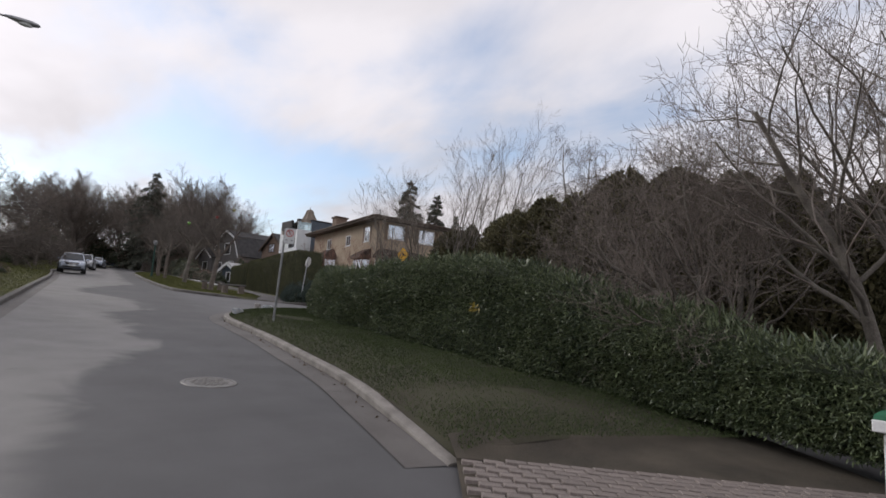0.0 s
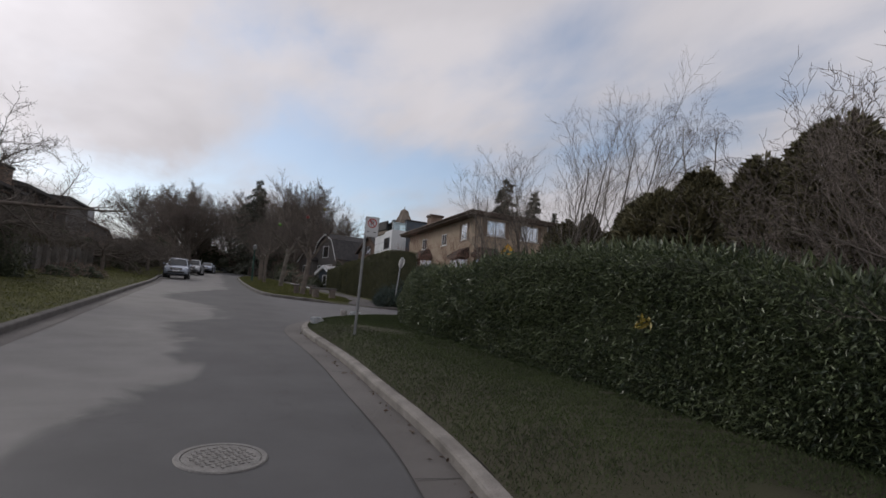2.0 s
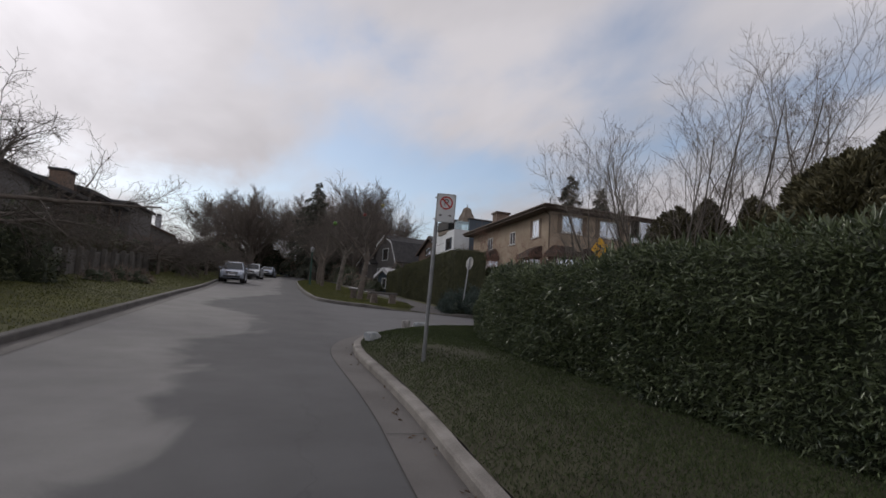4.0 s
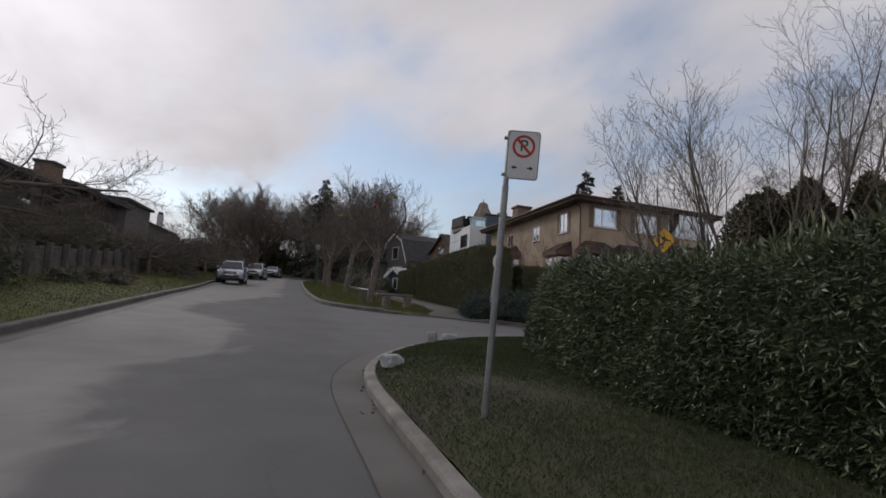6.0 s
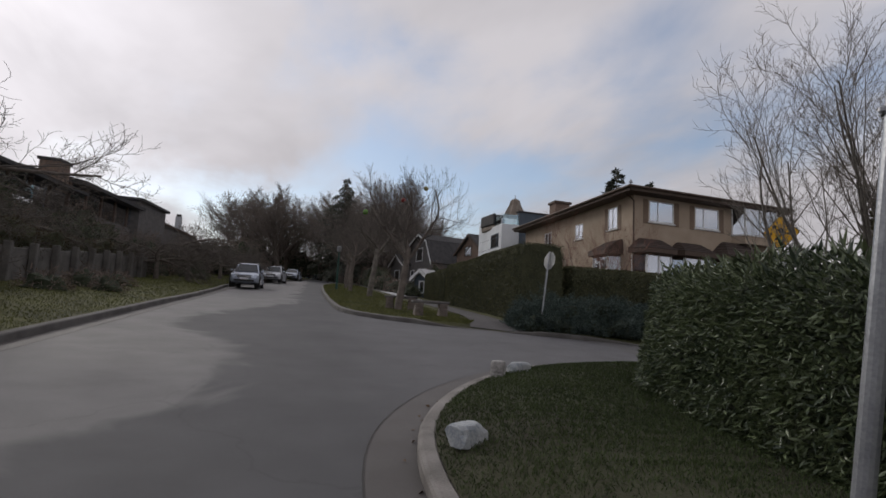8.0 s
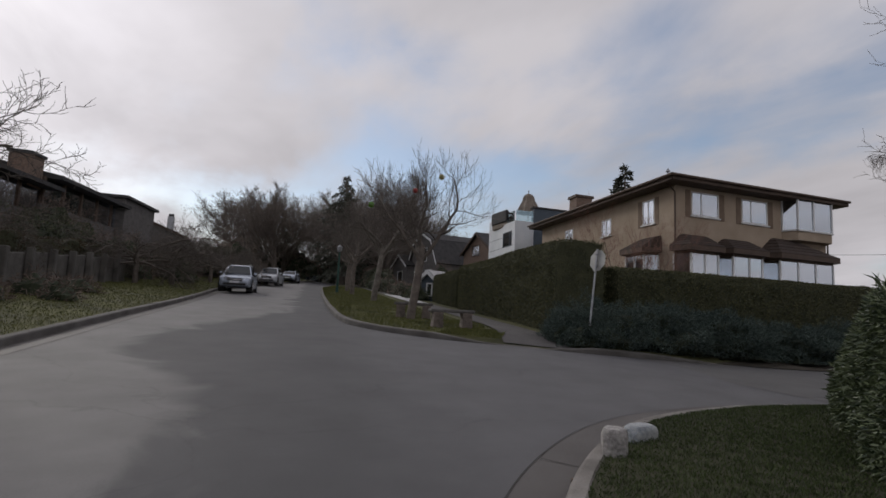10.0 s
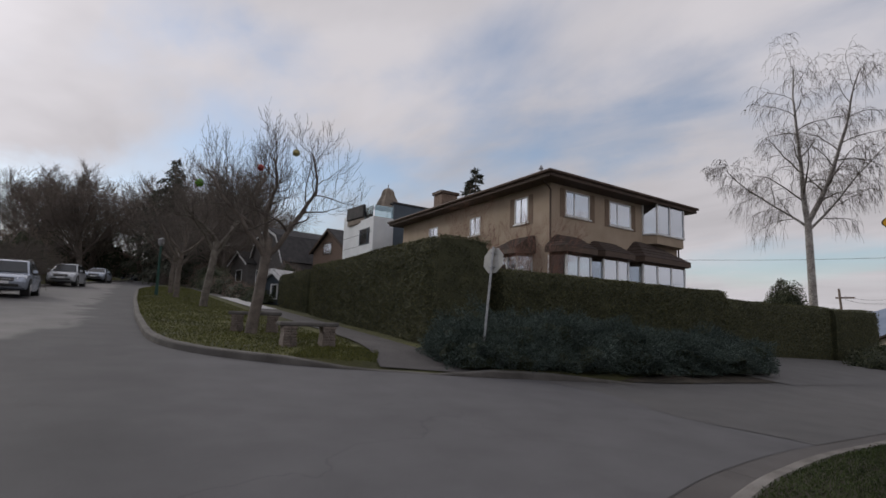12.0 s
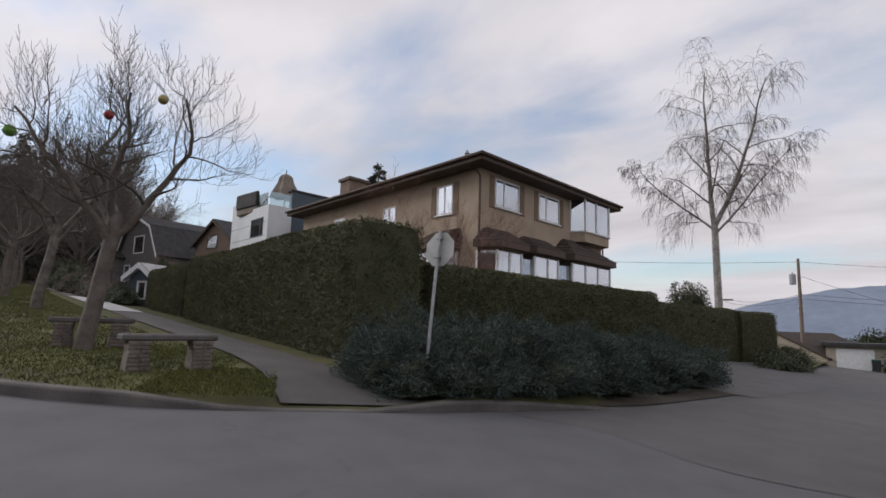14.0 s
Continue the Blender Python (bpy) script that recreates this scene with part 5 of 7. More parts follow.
def window(parent, x0, x1, z0, z1, face, way, mull=(), shutters=False, sill=True, blind=0.0, frame_mat=WHITE, fw=0.07):
    """A window whose frame stands on a wall; way is 'x' for a wall that faces -y and 'y' for one that faces -x."""
    def put(s):
        if way == "y":
            s.warp(lambda x, y, z: (face + (y - face), x, z))
        return skewed(s, 0, 0)

    w = part("window", put(Shape().box(x0, x1, face - 0.02, face + 0.02, z0, z0 + fw).box(x0, x1, face - 0.05, face + 0.02, z1 - fw, z1).box(x0, x0 + fw, face - 0.05, face + 0.02, z0, z1).box(x1 - fw, x1, face - 0.05, face + 0.02, z0, z1)), frame_mat, parent, "white window frame")
    xs = [x0 + fw] + [x0 + (x1 - x0) * q for q in mull] + [x1 - fw]
    for a, b in zip(xs, xs[1:]):
        part("pane", put(Shape().box(a + 0.01, b - 0.01, face - 0.022, face - 0.012, z0 + fw, z1 - fw, 0.0)), GLASS, w)
    for q in mull:
        xm = x0 + (x1 - x0) * q
        part("mullion", put(Shape().box(xm - 0.03, xm + 0.03, face - 0.045, face + 0.01, z0 + fw, z1 - fw, 0.008)), frame_mat, w)
    if sill:
        part("sill", put(Shape().box(x0 - 0.08, x1 + 0.08, face - 0.12, face + 0.02, z0 - 0.07, z0)), frame_mat, w)
    if blind:
        part("blind", put(Shape().box(x0 + fw, x1 - fw, face + 0.0, face + 0.008, z1 - fw - (z1 - z0) * blind, z1 - fw, 0.0)), BLIND, w)
    if shutters:
        for a, b in ((x0 - 0.36, x0 - 0.06), (x1 + 0.06, x1 + 0.36)):
            part("shutter", put(Shape().box(a, b, face - 0.05, face + 0.0, z0 - 0.1, z1 + 0.05)), SHUTTER, parent, "brown window shutter")
    return w


HX, HY = 23.06, 36.73
HZ = road_z(HX, HY) - 0.2
house = thing("tan_house", (HX, HY, 0), "two-storey tan stucco house with brown hip roof and bay windows", "house")
W_, D_, EZ = 9.85, 14.6, 9.28


def wall_with_holes(x0, x1, z0, z1, y0, y1, holes):
    """A wall in the x-z plane between y0 and y1, with rectangular openings that go through it."""
    s = Shape()
    xs = sorted({x0, x1, *[h[0] for h in holes], *[h[1] for h in holes]})
    zs = sorted({z0, z1, *[h[2] for h in holes], *[h[3] for h in holes]})
    nz = len(zs)

    def solid(i, j):
        if not (0 <= i < len(xs) - 1 and 0 <= j < nz - 1):
            return False
        cx_, cz_ = (xs[i] + xs[i + 1]) / 2, (zs[j] + zs[j + 1]) / 2
        return not any(h[0] < cx_ < h[1] and h[2] < cz_ < h[3] for h in holes)

    def at(i, j, k):
        return (i * nz + j) * 2 + k

    f = []
    for i in range(len(xs) - 1):
        for j in range(nz - 1):
            if not solid(i, j):
                continue
            c = [(i, j), (i + 1, j), (i + 1, j + 1), (i, j + 1)]
            f += [[at(*q, 0) for q in c], [at(*q, 1) for q in c[::-1]]]
            for (p, q), (di, dj) in zip(((c[0], c[1]), (c[1], c[2]), (c[2], c[3]), (c[3], c[0])), ((0, -1), (1, 0), (0, 1), (-1, 0))):
                if not solid(i + di, j + dj):
                    f.append([at(*p, 0), at(*p, 1), at(*q, 1), at(*q, 0)])
    return s.add([(x, y, z) for x in xs for z in zs for y in (y0, y1)], f)


def turned(shape):
    return shape.warp(lambda x, y, z: (y, x, z))


front_holes = [(0.97, 2.62, 7.92, 9.06), (4.08, 5.78, 7.89, 9.06)]
side_holes = [(1.52, 2.5, 7.68, 8.9), (5.4, 6.4, 7.6, 8.55), (9.9, 11.0, 7.6, 8.6)]
part("wall", skewed(wall_with_holes(0, W_, HZ, EZ, 0.0, 0.25, front_holes), 0, 0), STUCCO, house)
part("wall", skewed(turned(wall_with_holes(0.25, D_, HZ, EZ, 0.0, 0.25, side_holes)), 0, 0), STUCCO, house)
part("wall", skewed(Shape().box(0.25, W_, D_ - 0.25, D_, HZ, EZ, 0).box(W_ - 0.25, W_, 0.25, D_ - 0.25, HZ, EZ, 0), 0, 0), STUCCO, house)
# solid box behind the panes, coloured dark as an unlit interior
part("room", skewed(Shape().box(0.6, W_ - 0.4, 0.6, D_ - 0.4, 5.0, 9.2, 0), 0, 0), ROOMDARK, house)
for a, b, c, d in front_holes:
    window(house, a, b, c, d, 0.03, "x", (0.36,), True, True, 0.12)
for a, b, c, d in side_holes:
    window(house, a, b, c, d, 0.03, "y", (0.52,), a < 5, True, 0.5)
# eaves, fascia, hip roof
O = 0.78
part("soffit", skewed(Shape().box(-O + 0.02, W_ + O - 0.02, -O + 0.02, D_ + O - 0.02, EZ - 0.03, EZ + 0.01, 0), 0, 0), BROWN, house)
part("fascia", skewed(Shape().box(-O, W_ + O, -O, -O + 0.05, EZ - 0.02, EZ + 0.24).box(-O, -O + 0.05, -O, D_ + O, EZ - 0.02, EZ + 0.24).box(W_ + O - 0.05, W_ + O, -O, D_ + O, EZ - 0.02, EZ + 0.24).box(-O, W_ + O, D_ + O - 0.05, D_ + O, EZ - 0.02, EZ + 0.24), 0, 0), BROWN, house)
part("gutter", skewed(Shape().tube([(-O - 0.07, -O - 0.07, EZ + 0.18), (W_ + O, -O - 0.07, EZ + 0.18)], 0.07, 8).tube([(-O - 0.07, -O - 0.07, EZ + 0.18), (-O - 0.07, D_ + O, EZ + 0.18)], 0.07, 8), 0, 0), BROWN, house)
cx, cy0, cy1, RZ = W_ / 2, W_ / 2, D_ - W_ / 2, EZ + 0.24 + 1.15
ro = [(-O, -O, EZ + 0.22), (W_ + O, -O, EZ + 0.22), (W_ + O, D_ + O, EZ + 0.22), (-O, D_ + O, EZ + 0.22), (cx, cy0, RZ), (cx, cy1, RZ)]
part("roof", skewed(Shape().add(ro, [(0, 1, 4), (1, 2, 5, 4), (2, 3, 5), (3, 0, 4, 5), (0, 3, 2, 1)]), 0, 0), SHAKE, house)
part("downpipe", skewed(Shape().tube([(-0.6, 0.02, EZ + 0.1), (-0.05, -0.06, EZ - 0.35), (-0.05, -0.06, HZ + 0.3)], 0.045, 8), 0, 0), BROWN, house)
part("downpipe", skewed(Shape().tube([(W_ + 0.6, -0.02, EZ + 0.1), (W_ + 0.06, -0.06, EZ - 0.35), (W_ + 0.06, -0.06, HZ + 0.3)], 0.045, 8), 0, 0), BROWN, house)
part("roof_vent", skewed(Shape().tube([(0.9, 1.6, EZ + 0.3), (0.9, 1.6, EZ + 1.15)], [0.07, 0.06], 8).tube([(0.9, 1.6, EZ + 1.1), (0.9, 1.6, EZ + 1.28)], [0.13, 0.02], 8), 0, 0), GALV, house)
sky_l = part("skylight", skewed(Shape().box(0.5, 1.6, 6.2, 9.2, EZ + 0.62, EZ + 0.72).warp(lambda x, y, z: (x, y, z + (x - 0.5) * 0.27 - 0.12)), 0, 0), WHITEPANEL, house, "pale flat skylight on the roof slope")
chim = part("chimney", skewed(Shape().box(0.5, 1.7, 10.4, 11.4, EZ, EZ + 1.55), 0, 0), BRICK, house)
part("chimney_cap", skewed(Shape().box(0.4, 1.8, 10.3, 11.5, EZ + 1.55, EZ + 1.72), 0, 0), BROWN, chim)


def bay(x0, x1, z0, z1, roof_top, peak, panes, out=0.72, way="x", cut=0.35, over=0.28):
    """A canted bay window with its own shingled roof; peak gives the corners of the roof's top edge."""
    def put(s):
        if way == "y":
            s = turned(s)
        return skewed(s, 0, 0)

    b = part("bay_window", put(Shape().add([(x0, 0, z0 - 1.6), (x0 + cut, -out, z0 - 1.6), (x1 - cut, -out, z0 - 1.6), (x1, 0, z0 - 1.6), (x0, 0, z0), (x0 + cut, -out, z0), (x1 - cut, -out, z0), (x1, 0, z0)],
                                       [(0, 1, 5, 4), (1, 2, 6, 5), (2, 3, 7, 6), (4, 5, 6, 7), (3, 2, 1, 0), (0, 4, 7, 3)])), STUCCO, house, "canted bay window")
    plan = [(x0, 0.0), (x0 + cut, -out), (x1 - cut, -out), (x1, 0.0)]
    pts = [plan[0], plan[1]] + [(plan[1][0] + (plan[2][0] - plan[1][0]) * q, -out) for q in panes] + [plan[2], plan[3]]
    for (ax, ay), (bx, by) in zip(pts, pts[1:]):
        d = Vector((bx - ax, by - ay, 0))
        nrm = Vector((d.y, -d.x, 0)).normalized() * 0.012
        part("pane", put(Shape().add([(ax + nrm.x, ay + nrm.y, z0), (bx + nrm.x, by + nrm.y, z0), (bx + nrm.x, by + nrm.y, z1), (ax + nrm.x, ay + nrm.y, z1), (ax, ay, z0), (bx, by, z0), (bx, by, z1), (ax, ay, z1)],
                                     [(0, 1, 2, 3), (7, 6, 5, 4), (0, 4, 5, 1), (1, 5, 6, 2), (2, 6, 7, 3), (3, 7, 4, 0)])), GLASS, b)
    for ax, ay in pts:
        part("post", put(Shape().box(ax - 0.05, ax + 0.05, ay - 0.05, ay + 0.05, z0, z1)), WHITE, b)
    part("head", put(Shape().loft([[(x - 0.0, y - 0.03, z) for x, y in plan] for z in (z1 - 0.02, z1 + 0.12)])), BROWN, b)
    part("sill", put(Shape().loft([[(x0 - 0.06, 0, z), (x0 + cut - 0.05, -out - 0.09, z), (x1 - cut + 0.05, -out - 0.09, z), (x1 + 0.06, 0, z)] for z in (z0 - 0.08, z0)])), WHITE, b)
    low = [(x0 - over, 0.0), (x0 + cut - over * 0.7, -out - over), (x1 - cut + over * 0.7, -out - over), (x1 + over, 0.0)]
    hi = [(peak[0], 0.0), (peak[0] + 0.1, -0.12), (peak[1] - 0.1, -0.12), (peak[1], 0.0)]
    ze = z1 + 0.12
    part("eave", put(Shape().loft([[(x, y, z) for x, y in low] for z in (ze - 0.02, ze + 0.2)])), BROWN, b)
    n = 5
    for k in range(n):
        q0, q1 = k / n, (k + 1) / n + 0.06
        lo = [(l[0] * (1 - q0) + h[0] * q0, l[1] * (1 - q0) + h[1] * q0) for l, h in zip(low, hi)]
        up = [(l[0] * (1 - q1) + h[0] * q1, l[1] * (1 - q1) + h[1] * q1) for l, h in zip(low, hi)]
        za, zb = ze + 0.2 + (roof_top - ze - 0.2) * q0, ze + 0.2 + (roof_top - ze - 0.2) * min(1, q1)
        part("shake_course", put(Shape().loft([[(x, y - 0.0, za) for x, y in lo], [(x, y, za + 0.05) for x, y in lo], [(x, y, zb + 0.012) for x, y in up]])), SHAKE, b)
    return b


bay(-0.05, 2.2, 5.15, 6.05, 6.98, (0.35, 1.75), (0.5,), 0.72)
bay(2.4, 4.9, 5.15, 6.08, 6.98, (2.85, 4.3), (0.55,), 0.72)
bay(5.3, 9.6, 5.1, 6.1, 7.3, (6.0, 7.2), (0.33, 0.66), 0.78)
bay(1.2, 3.4, 5.15, 6.1, 7.0, (1.0, 2.4), (0.5,), 0.6, "y")
bay(8.6, 11.8, 5.3, 6.5, 7.6, (9.2, 11.0), (0.4, 0.7), 0.9, "y")
# glazed corner bay on the upper floor
cb = part("corner_bay", skewed(Shape().loft([[(6.75, 0.0, z), (7.1, -0.62, z), (9.5, -0.62, z), (W_ + 0.02, -0.05, z), (W_ + 0.02, 0.0, z)] for z in (7.25, 7.72)]), 0, 0), STUCCO, house, "glazed corner bay")
cpts = [(6.75, 0.0), (7.1, -0.62), (8.2, -0.62), (9.5, -0.62), (W_ + 0.02, 0.0)]
for (ax, ay), (bx, by) in zip(cpts, cpts[1:]):
    part("pane", skewed(Shape().add([(ax, ay - 0.012, 7.76), (bx, by - 0.012, 7.76), (bx, by - 0.012, 9.24), (ax, ay - 0.012, 9.24), (ax, ay, 7.76), (bx, by, 7.76), (bx, by, 9.24), (ax, ay, 9.24)],
                                    [(0, 1, 2, 3), (7, 6, 5, 4), (0, 4, 5, 1), (1, 5, 6, 2), (2, 6, 7, 3), (3, 7, 4, 0)]), 0, 0), GLASS, cb)
for ax, ay in cpts:
    part("post", skewed(Shape().box(ax - 0.045, ax + 0.045, ay - 0.06, ay + 0.03, 7.7, 9.25), 0, 0), WHITE, cb)
part("sill", skewed(Shape().loft([[(6.7, 0.0, z), (7.05, -0.7, z), (9.55, -0.7, z), (W_ + 0.1, -0.05, z), (W_ + 0.1, 0.0, z)] for z in (7.7, 7.77)]), 0, 0), WHITE, cb)
# glass-railed terrace at the house's end
terr = part("terrace", skewed(Shape().box(W_, W_ + 3.5, -0.6, 2.5, HZ, 4.6), 0, 0), STUCCO, house)
part("rail_pane", skewed(Shape().box(W_ + 0.1, W_ + 3.4, -0.56, -0.545, 4.65, 5.15, 0), 0, 0), RAILGLASS, terr)
part("rail", skewed(Shape().tube([(W_, -0.55, 5.18), (W_ + 3.45, -0.55, 5.18)], 0.025, 6), 0, 0), GALV, terr)

# white modern house
mh = thing("white_modern_house", (24.0, 54.5, 0), "flat-roofed white panelled house with blue-grey wing and roof terrace", "house")
mz = road_z(24, 54) - 0.2


def mpart(name, shape, mat, parent=None, label=""):
    return part(name, shape.warp(lambda x, y, z: (x + 0.112 * y, y, z)), mat, parent or mh, label)


white_block = mpart("white_wing", turned(wall_with_holes(0.0, 5.9, mz, 10.25, 0.0, 0.3, [(0.35, 2.35, 8.35, 9.55)])), WHITEPANEL)
mpart("white_wing", Shape().box(0.0, 1.62, -0.3, 0.0, mz, 10.25), WHITEPANEL)
mpart("white_wing", Shape().box(0.3, 8.0, 5.6, 5.9, mz, 10.25), WHITEPANEL)
for z in (7.6, 8.35, 9.2):
    mpart("panel_joint", Shape().box(-0.012, 0.0, 0.0, 5.9, z - 0.012, z + 0.012, 0), BLUEGREY)
mpart("terrace_floor", Shape().box(0.3, 8.0, 0.0, 5.6, 9.9, 10.05), SLAB)
mpart("parapet", Shape().box(0.0, 0.3, 4.2, 5.9, 10.25, 11.0).box(0.3, 2.5, 5.6, 5.9, 10.25, 11.0), WHITEPANEL)
mpart("rail_pane", Shape().box(0.08, 0.1, 0.1, 4.2, 10.25, 11.1, 0), RAILGLASS)
mpart("rail_pane", Shape().box(0.1, 1.6, -0.2, -0.18, 10.25, 11.1, 0), RAILGLASS)
mpart("blue_grey_wing", Shape().box(1.62, 9.5, -0.28, 0.2, mz, 11.35).box(9.2, 9.5, 0.2, 5.9, mz, 11.35), BLUEGREY)
mpart("band", Shape().box(1.5, 9.6, -0.34, 0.26, 11.35, 11.5), SLATE)
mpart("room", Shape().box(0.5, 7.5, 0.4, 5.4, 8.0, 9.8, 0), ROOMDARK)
mw = mpart("window", turned(Shape().box(0.35, 2.35, -0.02, 0.05, 8.35, 8.42).box(0.35, 2.35, -0.02, 0.05, 9.48, 9.55).box(0.35, 0.42, -0.02, 0.05, 8.35, 9.55).box(2.28, 2.35, -0.02, 0.05, 8.35, 9.55).box(0.78, 0.85, -0.02, 0.05, 8.35, 9.55)), BLUEGREY)
for a, b in ((0.42, 0.78), (0.85, 2.28)):
    mpart("pane", turned(Shape().box(a, b, 0.01, 0.02, 8.42, 9.48, 0)), GLASS, mw)
cush = thing("sofa_cushions", (24.45, 57.6, 10.05), "dark outdoor sofa back on the roof terrace", "sofa")
part("seat", Shape().box(-0.2, 0.6, -1.4, 1.4, 0.0, 0.45, 0.06), CANVAS, cush)
part("back", Shape().box(-0.3, -0.05, -1.4, 1.4, 0.4, 1.4, 0.08), SLATE, cush)
umb = thing("patio_umbrella", (26.0, 55.9, 10.05), "folded beige patio umbrella on the roof terrace", "umbrella")
part("pole", Shape().tube([(0, 0, 0), (0, 0, 3.1)], 0.035, 8), WOODPOLE, umb)
part("base", Shape().tube([(0, 0, 0), (0, 0, 0.08)], 0.35, 14), SLATE, umb)
folds = []
for z, r in ((1.2, 0.95), (1.7, 0.75), (2.2, 0.5), (2.6, 0.4), (2.75, 0.25), (2.85, 0.05)):
    folds.append([(r * (1 + 0.12 * (-1) ** k) * math.cos(k * math.pi / 8), r * (1 + 0.12 * (-1) ** k) * math.sin(k * math.pi / 8), z) for k in range(16)])
part("canopy", Shape().loft(folds), CANVAS, umb, "beige canvas canopy")


def gable_house(name, at, w, d, z0, eave, ridge, label, wall_mat, roof_mat, trim, turn=0.0, gambrel=False, windows=(), chimney=None, group=""):
    """A house whose ridge runs along its length d; the gable faces -y in its own axes."""
    h = thing(name, at, label, "house", group, turn)
    if gambrel:
        prof = [(-w / 2, eave), (-w * 0.3, eave + (ridge - eave) * 0.72), (0, ridge), (w * 0.3, eave + (ridge - eave) * 0.72), (w / 2, eave)]
    else:
        prof = [(-w / 2, eave), (0, ridge), (w / 2, eave)]
    part("wall", Shape().prism([(-w / 2, z0)] + prof + [(w / 2, z0)], "y", 0, d), wall_mat, h)
    for (a, za), (b, zb) in zip(prof, prof[1:]):
        ex = 0.25
        da = Vector((b - a, zb - za)).normalized()
        a2, b2 = Vector((a, za)) - da * (ex if a == prof[0][0] else 0), Vector((b, zb)) + da * (ex if b == prof[-1][0] else 0)
        nrm = Vector((-da.y, da.x)) * 0.16
        part("roof", Shape().prism([(a2.x, a2.y + 0.01), (b2.x, b2.y + 0.01), (b2.x + nrm.x, b2.y + nrm.y + 0.01), (a2.x + nrm.x, a2.y + nrm.y + 0.01)], "y", -0.35, d + 0.35), roof_mat, h)
        part("barge_board", Shape().prism([(a2.x, a2.y - 0.14), (b2.x, b2.y - 0.14), (b2.x, b2.y + 0.1), (a2.x, a2.y + 0.1)], "y", -0.42, -0.352), trim, h)
    for x0, x1, za, zb in windows:
        w_ = part("window", Shape().box(x0, x1, -0.06, 0.0, za, za + 0.1).box(x0, x1, -0.06, 0.0, zb - 0.1, zb).box(x0, x0 + 0.1, -0.06, 0, za, zb).box(x1 - 0.1, x1, -0.06, 0, za, zb), trim, h, "white-framed window")
        part("pane", Shape().box(x0 + 0.1, x1 - 0.1, -0.03, -0.005, za + 0.1, zb - 0.1, 0), GLASS, w_)
    if chimney:
        x, y, zt = chimney
        c = part("chimney", Shape().box(x - 0.4, x + 0.4, y - 0.5, y + 0.5, eave, zt), GALV if not gambrel else BRICK, h)
        part("chimney_pot", Shape().box(x - 0.3, x + 0.3, y - 0.4, y + 0.4, zt, zt + 0.35), SLATE, c)
    return h


gz_ = road_z(27, 78)
gable_house("gambrel_house", (24.8, 79.3, 0), 8.4, 9.0, gz_ - 0.2, 8.6, 12.3, "dark shingled house with gambrel roof and white trim", DARKWALL, SLATE, WHITE, -84, True, [(-1.0, 1.0, 8.9, 10.6), (-2.6, -1.4, 6.3, 7.9), (0.6, 2.4, 6.3, 7.9)])
gable_house("porch_house", (23.4, 84.5, 0), 5.0, 6.0, gz_ - 0.2, 8.6, 10.0, "dark house wing with white gabled porch", DARKWALL, SLATE, WHITE, -84, False, [(-0.9, 0.9, 6.6, 8.0)])
gable_house("brown_house", (27.6, 69.5, 0), 6.2, 7.0, gz_ - 0.2, 9.4, 11.4, "brown house with low gable beside the white house", BRICK, SLATE, BROWN, -84, False, [(-1.2, 0.4, 9.0, 10.2)], (0.8, 3.2, 13.6))
shed = gable_house("garden_shed", (17.6, 55.2, 0), 1.6, 1.8, road_z(17, 55) + 0.1, road_z(17, 55) + 1.7, road_z(17, 55) + 2.3, "small blue-grey gabled shed with white trim by the path", BLUEGREY, SLAB, WHITE, -60, False, [(-0.3, 0.3, road_z(17, 55) + 0.5, road_z(17, 55) + 1.5)])

# houses on the left bank
lh = thing("long_brown_house", (-9.8, 50.0, 0), "long low dark house with wide eaves and glazed upper floor", "house")


def lpart(name, shape, mat, parent=None, label=""):
    return part(name, shape.warp(lambda x, y, z: (x + 0.2 * y, y, z)), mat, parent or lh, label)


lz = road_z(-9, 60) + 0.6
lpart("wall", Shape().box(-8.0, 0.0, -4.0, 8.9, lz - 1.5, 8.1), DARKWALL)
lpart("wall", Shape().box(-8.0, 0.0, 8.9, 24.0, lz - 1.5, 8.75), DARKWALL)
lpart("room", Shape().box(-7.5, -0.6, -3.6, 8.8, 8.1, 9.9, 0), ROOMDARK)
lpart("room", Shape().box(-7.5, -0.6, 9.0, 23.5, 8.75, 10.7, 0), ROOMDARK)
for k in range(12):
    y0, zb, zt = (-3.95 + 2.1 * k, 8.1, 9.8) if k < 6 else (9.0 + 2.4 * (k - 6), 8.75, 10.5)
    y1 = y0 + (2.0 if k < 6 else 2.3)
    lpart("pane", Shape().box(-0.08, -0.05, y0 + 0.1, y1 - 0.1, zb + 0.05, zt, 0), GLASS)
    lpart("post", Shape().box(-0.2, 0.04, y0 - 0.12, y0 + 0.12, zb, zt + 0.1), BROWN)
lpart("roof", Shape().prism([(-9.0, 10.0), (1.0, 9.7), (1.0, 9.95), (-4.0, 10.9), (-9.0, 10.3)], "y", -4.6, 9.4), SLATE)
lpart("roof", Shape().prism([(-9.0, 10.75), (0.9, 10.5), (0.9, 10.77), (-4.0, 11.65), (-9.0, 11.0)], "y", 9.2, 20.0), SLATE)
ch = lpart("chimney", Shape().box(-1.2, 0.0, 7.3, 8.7, 9.6, 11.6), BRICK)
lpart("chimney_cap", Shape().box(-1.3, 0.1, 7.2, 8.8, 11.6, 11.8), SLATE, ch)
lpart("balcony", Shape().box(0.0, 1.2, -4.0, 2.6, 7.8, 8.05), WHITE)
lpart("rail_pane", Shape().box(1.15, 1.18, -4.0, 2.6, 8.05, 8.95, 0), RAILGLASS)
